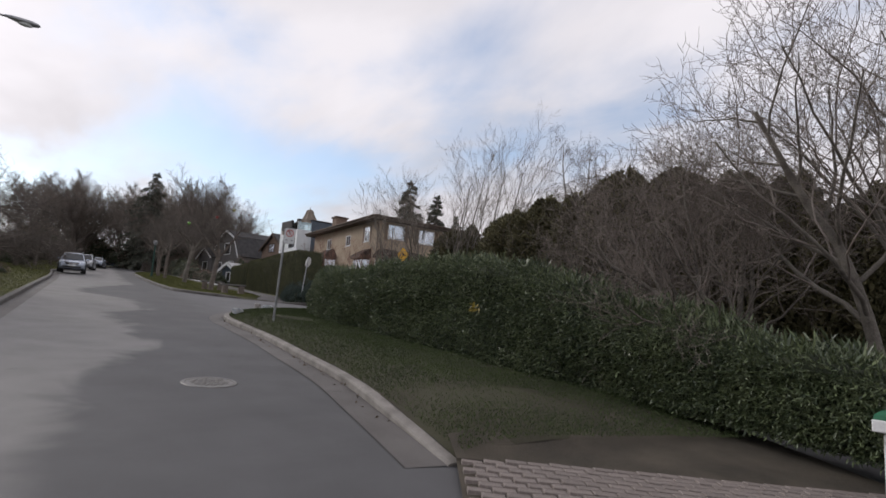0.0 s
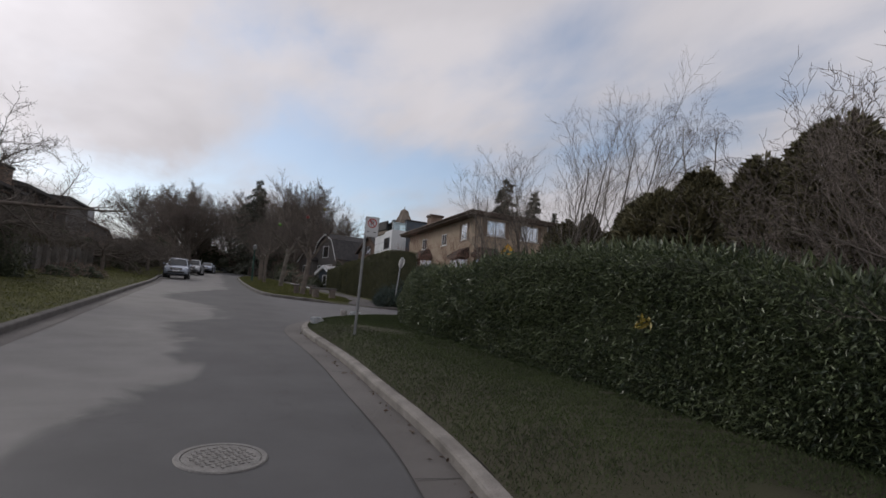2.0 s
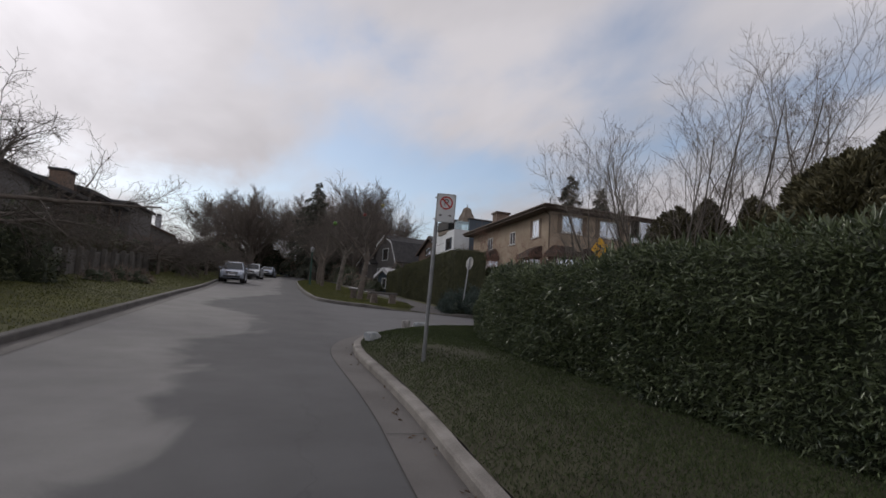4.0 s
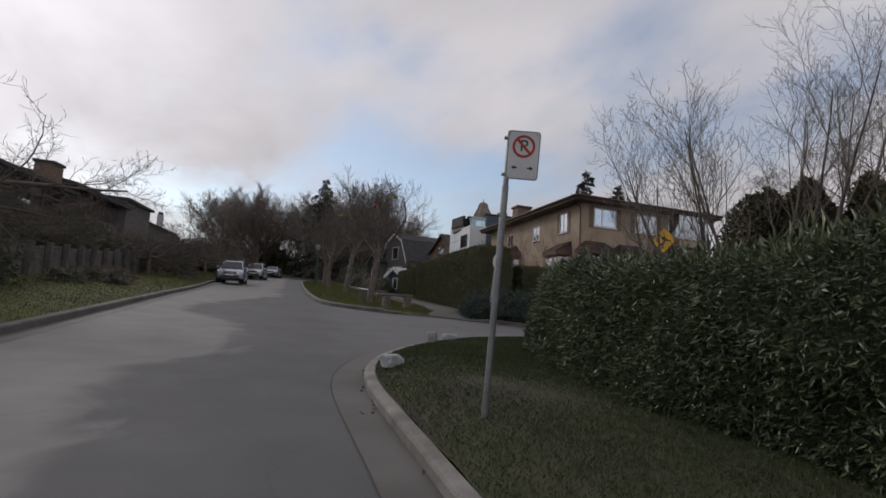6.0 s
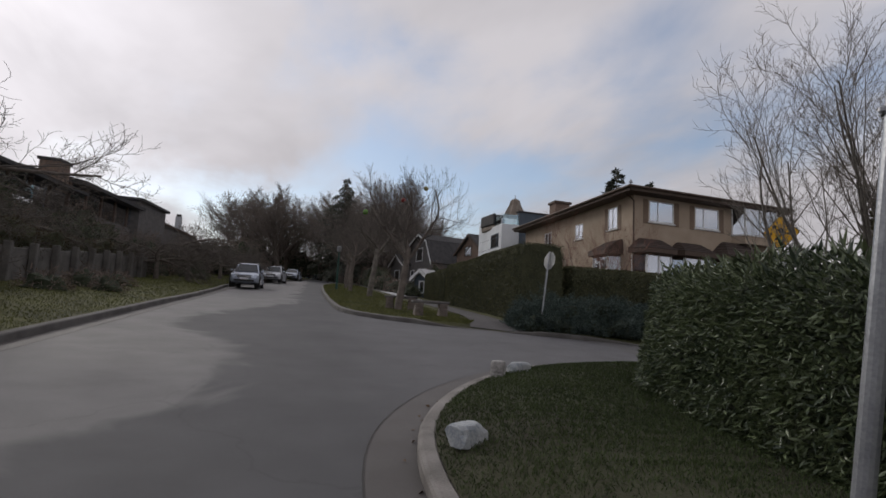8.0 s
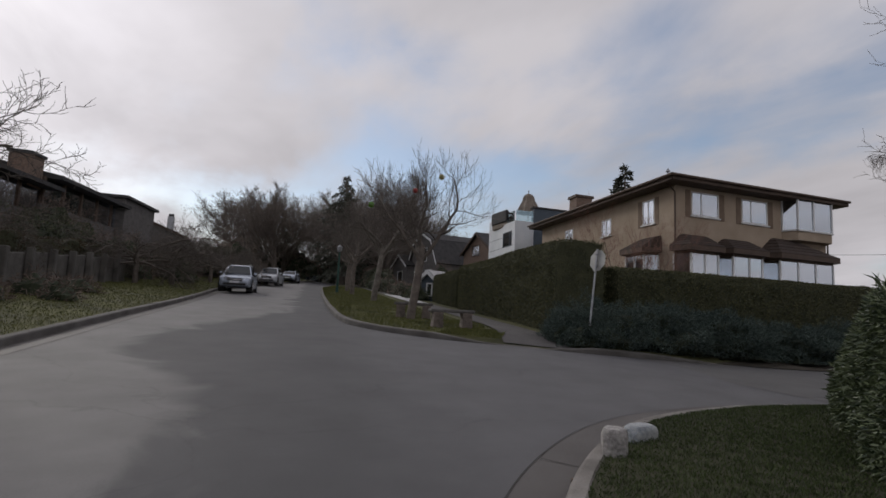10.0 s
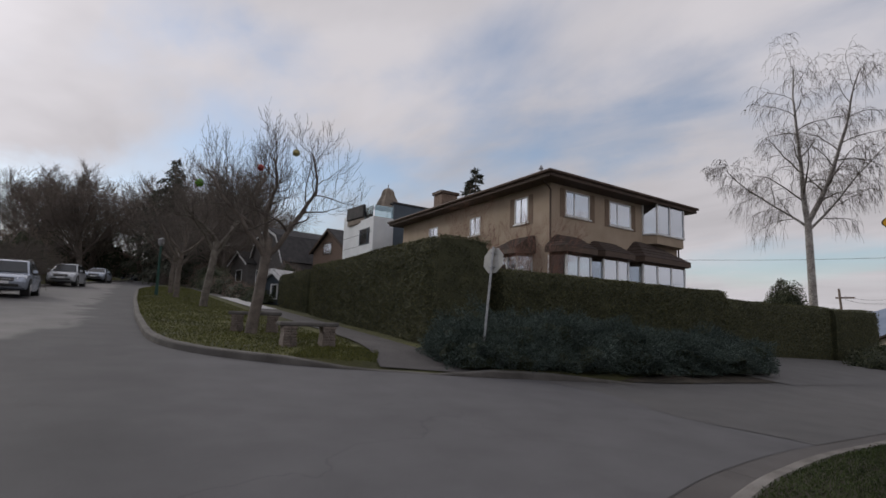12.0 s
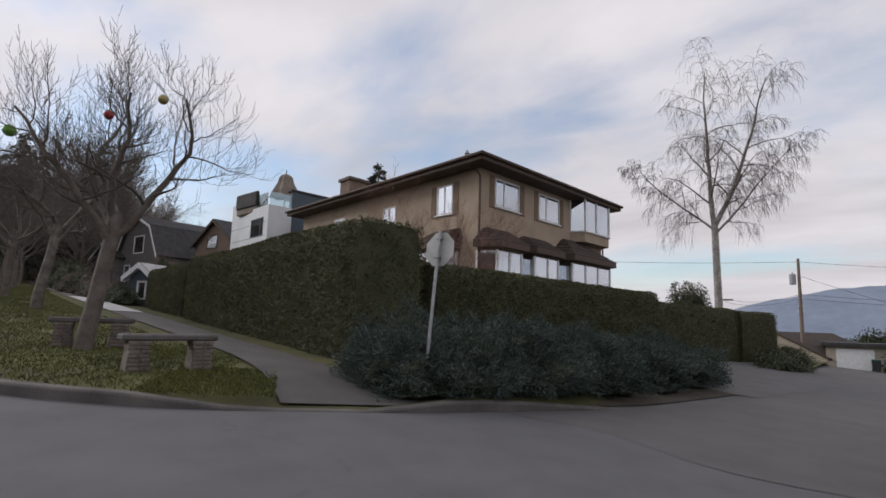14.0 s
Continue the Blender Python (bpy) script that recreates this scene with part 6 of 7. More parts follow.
lpart("wing", Shape().box(-8.0, 0.6, 19.5, 26.0, lz - 1.5, 11.35), DARKWALL)
lpart("roof", Shape().box(-8.3, 0.9, 19.2, 26.3, 11.35, 11.6), SLATE)
gable_house("dark_house", (-12.0, 82.0, 0), 7.0, 9.0, road_z(-8, 80) + 0.4, 11.6, 14.3, "dark gabled house up the bank", DARKWALL, SLATE, BROWN, 0, False, [(-0.8, 0.8, 9.2, 10.6)])
gable_house("dark_house", (-7.5, 96.0, 0), 9.0, 10.0, road_z(-8, 95), 11.2, 13.0, "dark gabled house further along the bank", DARKWALL, SLATE, BROWN, 0, False, [(-0.8, 0.8, 8.6, 10.0)], (2.0, 4.0, 14.4))
gable_house("dark_house", (-10.5, 30.0, 0), 8.0, 12.0, road_z(-9, 32), 8.0, 10.2, "dark gabled house behind garden trees", DARKWALL, SLATE, BROWN, 0, False, [(-1.0, 1.0, 6.0, 7.4)])
gable_house("grey_house", (38.0, 1.0, 0), 12.0, 12.0, road_z(22, 5) - 0.6, 3.4, 4.4, "low grey bungalow behind the cedars", GARAGE_TAN, SLATE, WHITE, 90, False, [(-2.5, -0.5, 1.8, 3.0)])


# low woods closing the end of the street
for k, (x, y, rx, ry, h) in enumerate([(-6.0, 100.0, 6.0, 4.0, 6.0), (4.5, 112.0, 5.5, 4.0, 6.5), (12.0, 122.0, 6.0, 4.0, 7.0), (22.5, 124.0, 6.0, 4.0, 7.0), (30.0, 116.0, 6.0, 4.0, 7.5), (23.5, 104.0, 3.5, 4.0, 6.0), (38.0, 108.0, 7.0, 4.0, 8.0), (16.5, 130.0, 5.0, 4.0, 6.0)]):
    mound("far_thicket", on_lawn(x, y, 0.0), rx, ry, h, 2600, (0.7, 0.09), HEATH, "brown leafless thicket closing the street's end", 330 + k, lobes=0.5)


# ---------- signs ----------
def lettering(text, size, mat, parent, m, depth=0.002):
    cu = bpy.data.curves.new("lettering", "FONT")
    cu.body, cu.size, cu.align_x, cu.align_y, cu.extrude = text, size, "CENTER", "CENTER", depth
    tmp = bpy.data.objects.new("tmp", cu)
    scene.collection.objects.link(tmp)
    me = bpy.data.meshes.new_from_object(tmp)
    bpy.data.objects.remove(tmp)
    me.materials.clear()
    me.materials.append(mat)
    ob = new("lettering", me)
    ob.parent, ob.matrix_basis = parent, m
    return ob


def plate(w, h, r, y0, y1, x=0.0, z=0.0):
    """A sheet with rounded corners, facing -y."""
    pts = []
    for cx_, cz_, a0 in ((w / 2 - r, h / 2 - r, 0), (-w / 2 + r, h / 2 - r, 90), (-w / 2 + r, -h / 2 + r, 180), (w / 2 - r, -h / 2 + r, 270)):
        for k in range(5):
            a = radians(a0 + 22.5 * k)
            pts.append((x + cx_ + r * math.cos(a), z + cz_ + r * math.sin(a)))
    return Shape().prism(pts, "y", y0, y1)


def ring_plate(r0, r1, y0, y1, x, z, n=40):
    v, f = [], []
    for k in range(n):
        a = 2 * math.pi * k / n
        c, s = math.cos(a), math.sin(a)
        v += [(x + r0 * c, y0, z + r0 * s), (x + r1 * c, y0, z + r1 * s), (x + r1 * c, y1, z + r1 * s), (x + r0 * c, y1, z + r0 * s)]
        m = 4 * ((k + 1) % n)
        for i in range(4):
            f.append((4 * k + i, 4 * k + (i + 1) % 4, m + (i + 1) % 4, m + i))
    return Shape().add(v, f)


def leaning(base, top, facing):
    """A pose whose z runs from base to top and whose -y faces the given way."""
    z = (Vector(top) - Vector(base)).normalized()
    y = -Vector((*facing, 0))
    y = (y - z * y.dot(z)).normalized()
    x = y.cross(z)
    m = Matrix((x, y, z)).transposed().to_4x4()
    m.translation = base
    return m


FACE = pose(0, 0, 0, 90, 0, 0)
np_base, np_top = (6.23, 15.21, 1.42), (6.195, 14.87, 4.06)
np_sign = thing("no_parking_sign", (0, 0, 0), "white no parking sign on a leaning galvanised pole", "sign")
np_sign.matrix_basis = leaning(np_base, np_top, (-0.42, -0.9))
PL = (Vector(np_top) - Vector(np_base)).length
part("pole", Shape().tube([(0.02, 0, -0.3), (0.02, 0, PL - 0.52)], 0.032, 14).tube([(0.02, 0, PL - 0.6), (0.02, 0, PL)], 0.026, 14), GALV, np_sign, smooth=False)
part("clamp", Shape().tube([(0.02, 0, PL - 0.80), (0.02, 0, PL - 0.775)], 0.042, 14).box(-0.035, 0.0, -0.012, 0.012, PL - 0.80, PL - 0.775), GALV, np_sign)
SX, SZ = 0.155, PL - 0.225
sp = part("sign_plate", plate(0.305, 0.457, 0.03, -0.048, -0.044, SX, SZ), SIGNWHITE, np_sign)
part("border", Shape().prism([(p[0], p[2]) for p in plate(0.293, 0.445, 0.028, 0, 0, SX, SZ).v[:20]], "y", -0.0505, -0.0485), BLACK, sp)
part("face", Shape().prism([(p[0], p[2]) for p in plate(0.283, 0.435, 0.025, 0, 0, SX, SZ).v[:20]], "y", -0.0525, -0.0507), SIGNWHITE, sp)
part("red_ring", ring_plate(0.083, 0.105, -0.058, -0.0545, SX, SZ + 0.082), RED, sp, "red prohibition ring")
part("red_bar", Shape().box(-0.088, 0.088, -0.0585, -0.0550, -0.011, 0.011, 0).warp(lambda x, y, z: (SX + (x + z) * 0.7071, y, SZ + 0.082 + (z - x) * 0.7071)), RED, sp)
lettering("P", 0.155, BLACK, sp, pose(SX, -0.0545, SZ + 0.082, 90))
for s in (-1, 1):
    part("arrow", Shape().prism([(SX + s * 0.105, SZ - 0.118), (SX + s * 0.072, SZ - 0.098), (SX + s * 0.072, SZ - 0.112), (SX + s * 0.045, SZ - 0.112), (SX + s * 0.045, SZ - 0.124), (SX + s * 0.072, SZ - 0.124), (SX + s * 0.072, SZ - 0.138)], "y", -0.0555, -0.0530), BLACK, sp)
for bx, bz in ((0.02, 0.195), (0.02, -0.195), (0.27, 0.195), (0.27, -0.195)):
    part("bolt", Shape().tube([(bx, -0.052, SZ + bz), (bx, -0.060, SZ + bz)], 0.008, 6), GALV, sp)
for bz in (0.16, -0.185):
    part("bracket", Shape().box(-0.03, 0.06, -0.044, 0.03, SZ + bz - 0.012, SZ + bz + 0.012), GALV, np_sign)

stop = thing("stop_sign", (0, 0, 0), "octagonal stop sign seen from its bare metal back", "sign")
stop.matrix_basis = leaning((14.0, 30.42, road_z(14, 30.4)), (14.33, 30.46, 4.9), (1.0, 0.12))
SPL = (Vector((14.33, 30.46, 4.9)) - Vector((14.0, 30.42, road_z(14, 30.4)))).length
part("pole", Shape().tube([(0, 0, -0.2), (0, 0, SPL + 0.02)], 0.03, 10), GALV, stop)
octo = [(0.325 * math.cos(radians(22.5 + 45 * k)), SPL - 0.3 + 0.325 * math.sin(radians(22.5 + 45 * k))) for k in range(8)]
op = part("octagon", Shape().prism(octo, "y", -0.045, -0.041), SIGNBACK, stop)
part("front", Shape().prism([(x * 0.985, SPL - 0.3 + (z - SPL + 0.3) * 0.985) for x, z in octo], "y", -0.048, -0.0455), RED, op)
for bz in (-0.12, -0.46):
    part("bracket", Shape().box(-0.06, 0.06, -0.042, 0.035, SPL + bz - 0.015, SPL + bz + 0.015), GALV, stop)

ys = thing("playground_sign", (0, 0, 0), "yellow diamond playground sign with a speed tab", "sign")
yz = road_z(16.12, 23.05) + 0.1
ys.matrix_basis = leaning((16.12, 23.08, yz), (16.12, 23.08, 5.4), (-1.0, -0.25))
part("pole", Shape().tube([(0, 0.03, -0.2), (0, 0.03, 5.3 - yz)], 0.03, 10), GALV, ys)


def diamond(s, y0, y1, z):
    rot = [(x * 0.7071 - q * 0.7071, x * 0.7071 + q * 0.7071 + z) for x, q in [(p[0], p[2]) for p in plate(s, s, 0.05, 0, 0).v[:20]]]
    return Shape().prism(rot, "y", y0, y1)


CZ = 4.86 - yz
yp = part("diamond_plate", diamond(0.6, -0.014, -0.010, CZ), BLACK, ys)
part("face", diamond(0.575, -0.017, -0.0145, CZ), YELLOW, yp)
# bold plain shapes in place of the pictogram
part("mark", Shape().prism([(-0.13 + 0.045 * math.cos(k * 0.524), CZ + 0.16 + 0.045 * math.sin(k * 0.524)) for k in range(12)], "y", -0.02, -0.0175), BLACK, yp)
part("mark", Shape().prism([(-0.21 + 0.033 * math.cos(k * 0.524), CZ - 0.0 + 0.033 * math.sin(k * 0.524)) for k in range(12)], "y", -0.02, -0.0175), BLACK, yp)
part("mark", Shape().prism([(-0.10, CZ + 0.09), (0.02, CZ + 0.13), (0.10, CZ + 0.02), (0.02, CZ - 0.03)], "y", -0.0202, -0.0177), BLACK, yp)
part("mark", Shape().prism([(0.03, CZ + 0.0), (0.10, CZ + 0.03), (-0.06, CZ - 0.16), (-0.15, CZ - 0.15)], "y", -0.0204, -0.0179), BLACK, yp)
part("mark", Shape().prism([(0.06, CZ + 0.02), (0.10, CZ - 0.03), (0.24, CZ - 0.06), (0.24, CZ - 0.01)], "y", -0.0206, -0.0181), BLACK, yp)
part("mark", Shape().box(-0.2, 0.2, -0.02, -0.0175, CZ - 0.215, CZ - 0.205, 0), BLACK, yp)
tz = CZ - 0.66
tp = part("speed_tab", plate(0.45, 0.45, 0.03, -0.014, -0.010, 0, tz), BLACK, ys)
part("face", plate(0.425, 0.425, 0.025, -0.0165, -0.0145, 0, tz), SIGNWHITE, tp)
lettering("30", 0.27, BLACK, tp, pose(0, -0.017, tz + 0.055, 90))
lettering("km/h", 0.12, BLACK, tp, pose(0, -0.017, tz - 0.13, 90))

# street lamp reaching over the road
lamp = thing("street_lamp", (-3.0, 19.6, road_z(-3, 19.6) - 0.2), "tall grey street lamp with a cobra-head arm", "street lamp")
part("pole", Shape().tube([(0, 0, 0), (0, 0, 5.0), (0, 0, 7.6)], [0.11, 0.08, 0.06], 10), GALV, lamp)
part("arm", Shape().tube([(0, 0, 7.4), (0.5, 0, 8.1), (1.4, 0, 8.45), (2.4, 0, 8.5)], [0.05, 0.045, 0.035, 0.03], 8), GALV, lamp)
rings = []
for x, w, h in ((2.2, 0.03, 0.03), (2.35, 0.07, 0.06), (2.6, 0.13, 0.085), (2.85, 0.13, 0.08), (3.0, 0.08, 0.05), (3.05, 0.02, 0.02)):
    rings.append([(x, w * math.cos(k * math.pi / 6), 8.5 + h * math.sin(k * math.pi / 6) - (0.02 if x > 2.4 else 0)) for k in range(12)])
hd = part("head", Shape().loft(rings), GALV, lamp, smooth=True)
part("lens", Shape().loft([[(2.7 + 0.2 * r * math.cos(k * math.pi / 6), 0.11 * r * math.sin(k * math.pi / 6), z) for k in range(12)] for r, z in ((1, 8.43), (0.8, 8.38), (0.3, 8.35))]), LENS, hd)
gl = thing("green_lamp_post", on_lawn(11.2, 57.4), "short dark green lamp post with lantern on the verge", "street lamp")
part("pole", Shape().tube([(0, 0, 0), (0, 0, 0.5), (0, 0, 3.0)], [0.12, 0.09, 0.07], 10), GREENPOST, gl)
part("lantern", Shape().tube([(0, 0, 3.0), (0, 0, 3.1), (0, 0, 3.4), (0, 0, 3.5)], [0.1, 0.17, 0.2, 0.05], 8), GALV, gl)

# ---------- ground details ----------
mhz = road_z(2.66, 8.68)
manhole = thing("manhole_cover", (2.66, 8.68, mhz), "round patterned cast iron manhole cover in the street", "manhole cover", turn=20)
slope = lambda x, y, z: (x, y, z + 0.0705 * (math.sin(radians(20)) * x + math.cos(radians(20)) * y))
part("frame_ring", Shape().loft([[(r * math.cos(k * math.pi / 24), r * math.sin(k * math.pi / 24), z) for k in range(48)] for r, z in ((0.40, 0.0), (0.39, 0.012), (0.345, 0.012), (0.34, -0.01))], caps=False).warp(slope), IRON, manhole)
lid = part("lid", Shape().loft([[(r * math.cos(k * math.pi / 24), r * math.sin(k * math.pi / 24), z) for k in range(48)] for r, z in ((0.338, -0.02), (0.335, 0.008), (0.30, 0.008))]).warp(slope), IRON, manhole)
bars = Shape()
for i in range(-5, 6):
    for j in range(-5, 6):
        x, y = i * 0.06, j * 0.06
        if x * x + y * y < 0.295 ** 2:
            if (i + j) % 2:
                bars.box(x - 0.024, x + 0.024, y - 0.01, y + 0.01, 0.008, 0.015, 0.002)
            else:
                bars.box(x - 0.01, x + 0.01, y - 0.024, y + 0.024, 0.008, 0.015, 0.002)
part("raised_pattern", bars.warp(slope), IRON, lid, kind="stuff")


def boulder(at, sx, sy, sz, mat, label, seed, turn=0.0):
    bm = bmesh.new()
    bmesh.ops.create_icosphere(bm, subdivisions=3, radius=1.0)
    for v_ in bm.verts:
        p = v_.co.copy()
        d = 1 + 0.28 * noise.noise(p * 1.1 + Vector((seed, 0, 0))) + 0.10 * noise.noise(p * 2.9 + Vector((0, seed, 0)))
        q = Vector((max(-0.8, min(0.8, p.x * d)), max(-0.8, min(0.8, p.y * d)), max(-0.5, min(0.72, p.z * d))))
        v_.co = (q.x * sx, q.y * sy, (q.z + 0.35) * sz)
    me = bpy.data.meshes.new("boulder")
    bm.to_mesh(me)
    bm.free()
    me.materials.append(mat)
    ob = new("boulder", me)
    ob.matrix_basis = pose(*at, 0, 0, turn)
    return tagged(ob, label, "rock", "kerb boulders")


boulder(on_lawn(6.26, 18.28, 0.26), 0.19, 0.15, 0.15, PAINTSTONE, "pale blue-washed boulder at the lawn's edge", 3, 20)
boulder(on_lawn(8.2, 21.7, 0.18), 0.17, 0.14, 0.2, STONE, "dark pointed boulder at the lawn's corner", 5, 60)
boulder(on_lawn(8.72, 22.0, 0.18), 0.22, 0.15, 0.14, PAINTSTONE, "pale flat boulder at the lawn's corner", 8, 10)

# ---------- benches ----------
def bench(at, turn, label):
    b = thing("stone_bench", at, label, "bench", "stone benches", turn)
    part("seat", Shape().box(-0.7, 0.7, -0.22, 0.22, 0.46, 0.56, 0.025).warp(lambda x, y, z: (x, y + 0.06 * (x / 0.78) ** 2, z)), BENCHTOP, b)
    for s in (-0.46, 0.46):
        pd = part("pedestal", Shape().loft([[(s + a * w, c * 0.17, z) for a, c in ((-1, -1), (1, -1), (1, 1), (-1, 1))] for z, w in ((-0.1, 0.17), (0.1, 0.16), (0.3, 0.135), (0.46, 0.155))]), BENCHLEG, b)
        for q in range(7):
            z = 0.02 + 0.062 * q
            for e in range(2):
                x = s - 0.155 + 0.16 * e + (0.0 if q % 2 else 0.02)
                part("facing_stone", Shape().box(x, x + 0.135, -0.19, -0.165, z, z + 0.052, 0.008), BENCHLEG, pd)
    return b


bench(on_lawn(10.9, 33.05), -6, "weathered stone bench with faced pedestals on the lawn")
bench(on_lawn(10.6, 36.1), -20, "weathered stone bench behind the tree trunk")
for x, y, z, r, m_, c in [(9.1, 37.4, 6.85, 0.12, BALLGREEN, "green"), (10.55, 36.5, 7.4, 0.1, BALLRED, "red"), (11.5, 36.3, 8.0, 0.11, BALLGOLD, "gold")]:
    o = thing("bauble", (x, y, z), c + " round bauble hanging in a bare tree", "ornament", "tree baubles")
    part("ball", Shape().loft([[(r * math.sin(e) * math.cos(k * math.pi / 8), r * math.sin(e) * math.sin(k * math.pi / 8), r * math.cos(e)) for k in range(16)] for e in [0.05 + 3.04 * q / 8 for q in range(9)]]), m_, o, smooth=True)
    part("string", Shape().tube([(0, 0, r), (0, 0, r + 0.6)], 0.006, 4), LINE, o)

# ---------- cars ----------
def car(at, turn, paint, label, suv=True, group="parked cars"):
    """A parked car; its front faces -y in its own axes."""
    c = thing("parked_car", at, label, "car", group, turn)
    H = 1.66 if suv else 1.46
    belt = 1.02 if suv else 0.92
    st = [(-2.25, 0.45, 0.62, 0.70), (-2.15, 0.32, 0.80, 0.82), (-1.8, 0.26, 0.92, 0.88), (-1.2, 0.24, belt - 0.04, 0.91), (-0.6, 0.24, belt, 0.92), (0.6, 0.24, belt + 0.02, 0.92), (1.5, 0.26, belt + 0.03, 0.91), (2.1, 0.3, belt, 0.86), (2.25, 0.45, belt - 0.15, 0.76)]
    rings = []
    for y, z0, z1, w in st:
        rings.append([(-w * 0.94, y, z0), (-w, y, z0 + 0.12), (-w, y, z1 - 0.22), (-w * 0.95, y, z1 - 0.04), (-w * 0.75, y, z1), (w * 0.75, y, z1), (w * 0.95, y, z1 - 0.04), (w, y, z1 - 0.22), (w, y, z0 + 0.12), (w * 0.94, y, z0)])
    body = part("body", Shape().loft(rings), paint, c, smooth=False)
    gh = []
    for y, z, w, drop in ((-1.15, belt - 0.02, 0.80, 0.0), (-0.35, H - 0.08, 0.64, 0.0), (0.1, H, 0.62, 0.0), (1.2, H - 0.02, 0.62, 0.0), (1.75, H - 0.14, 0.62, 0.0), (2.15, belt + 0.04, 0.74, 0.0)):
        gh.append([(-0.82, y, belt - 0.06), (-w, y, max(belt - 0.04, z - 0.05)), (-w * 0.85, y, z), (w * 0.85, y, z), (w, y, max(belt - 0.04, z - 0.05)), (0.82, y, belt - 0.06)])
    part("cabin", Shape().loft(gh), paint, c)
    part("windscreen", Shape().add([(-0.72, -1.13, belt + 0.02), (0.72, -1.13, belt + 0.02), (0.56, -0.42, H - 0.12), (-0.56, -0.42, H - 0.12), (-0.72, -1.10, belt + 0.0), (0.72, -1.10, belt + 0.0), (0.56, -0.39, H - 0.14), (-0.56, -0.39, H - 0.14)], [(0, 1, 2, 3), (4, 7, 6, 5), (0, 4, 5, 1), (1, 5, 6, 2), (2, 6, 7, 3), (3, 7, 4, 0)]).warp(lambda x, y, z: (x, y - 0.02, z + 0.02)), CARGLASS, c)
    for s in (-1, 1):
        for y0, y1 in ((-0.85, 0.1), (0.18, 1.1), (1.18, 1.75)):
            f0, f1 = (0.45 if y0 < -0.5 else 0.0), (0.35 if y1 > 1.6 else 0.0)
            part("side_window", Shape().add([(s * 0.845, y0, belt + 0.03), (s * 0.845, y1, belt + 0.03), (s * 0.675, y1 - f1, H - 0.12), (s * 0.675, y0 + f0, H - 0.12), (s * 0.825, y0, belt + 0.03), (s * 0.825, y1, belt + 0.03), (s * 0.655, y1 - f1, H - 0.12), (s * 0.655, y0 + f0, H - 0.12)],
                                              [(0, 1, 2, 3), (7, 6, 5, 4), (0, 4, 5, 1), (1, 5, 6, 2), (2, 6, 7, 3), (3, 7, 4, 0)]), CARGLASS, c)
        part("headlight", Shape().loft([[(s * x, y, z) for x, y, z in ((0.5, -2.2 - o, 0.70), (0.82, -2.05 - o, 0.74), (0.84, -1.95 - o, 0.84), (0.55, -2.12 - o, 0.80))] for o in (0.0, 0.03)]), LENS, c)
        mir = part("wing_mirror", Shape().box(0.88, 1.06, -0.92, -0.8, belt + 0.02, belt + 0.16, 0.03).warp(lambda x, y, z: (s * x, y, z)), paint, c)
        for y in (-1.42, 1.38):
            w = part("wheel", Shape().tube([(s * 0.70, y, 0.34), (s * 0.74, y, 0.34), (s * 0.91, y, 0.34), (s * 0.935, y, 0.34)], [0.30, 0.34, 0.34, 0.29], 20), TYRE, c)
            part("rim", Shape().tube([(s * 0.92, y, 0.34), (s * 0.945, y, 0.34)], [0.22, 0.19], 14), CHROME, w)
            part("wheel_arch", Shape().tube([(s * 0.60, y, 0.38), (s * 0.928, y, 0.38)], 0.40, 20), TYRE, c)
    part("grille", Shape().box(-0.42, 0.42, -2.275, -2.2, 0.60, 0.76, 0.02), BLACK, c)
    part("grille_bar", Shape().box(-0.4, 0.4, -2.29, -2.27, 0.665, 0.695, 0.004), CHROME, c)
    part("lower_intake", Shape().box(-0.6, 0.6, -2.27, -2.15, 0.36, 0.48, 0.02), BLACK, c)
    part("number_plate", Shape().box(-0.26, 0.26, -2.31, -2.28, 0.48, 0.6, 0.004), SIGNWHITE, c)
    if suv:
        for s in (-1, 1):
            part("roof_rail", Shape().tube([(s * 0.56, -0.2, H + 0.02), (s * 0.56, 0.0, H + 0.06), (s * 0.56, 1.3, H + 0.05), (s * 0.56, 1.5, H)], 0.02, 6), CHROME, c)
    return c


def on_road(x, y):
    return (x, y, road_z(x, y) + 0.01)


car(on_road(4.5, 52.6), -6, CARPAINT, "pale blue-silver sport utility car parked at the kerb")
car(on_road(7.0, 69.5), -12, CARWHITE, "white sport utility car parked at the kerb")
car(on_road(9.9, 85.0), -14, CARPAINT, "silver car parked far down the street", False)
heap = thing("covered_woodpile", (27.6, 32.2, road_z(27.6, 32.2)), "low pile under a dark blue tarpaulin with a pale edge", "woodpile", turn=8)
part("tarpaulin", Shape().loft([[(x, y * w, z * w) for y, z in ((-0.8, 0.0), (-0.75, 0.6), (-0.3, 1.0), (0.3, 1.02), (0.75, 0.6), (0.8, 0.0))] for x, w in ((-1.5, 0.85), (-0.7, 1.02), (0.2, 1.05), (1.0, 0.95), (1.6, 0.7))]), CARBLUE, heap)
part("edge_pole", Shape().tube([(-1.45, -0.3, 0.95), (0.2, -0.32, 1.09), (1.6, -0.3, 0.76)], 0.02, 6), GALV, heap)
car((69.0, 35.0, 0.25), 75, CARRED, "small dark red car beside a garage", True)
car(on_road(16.3, 120.0), -16, CARBLUE, "dark car far down the street", False)

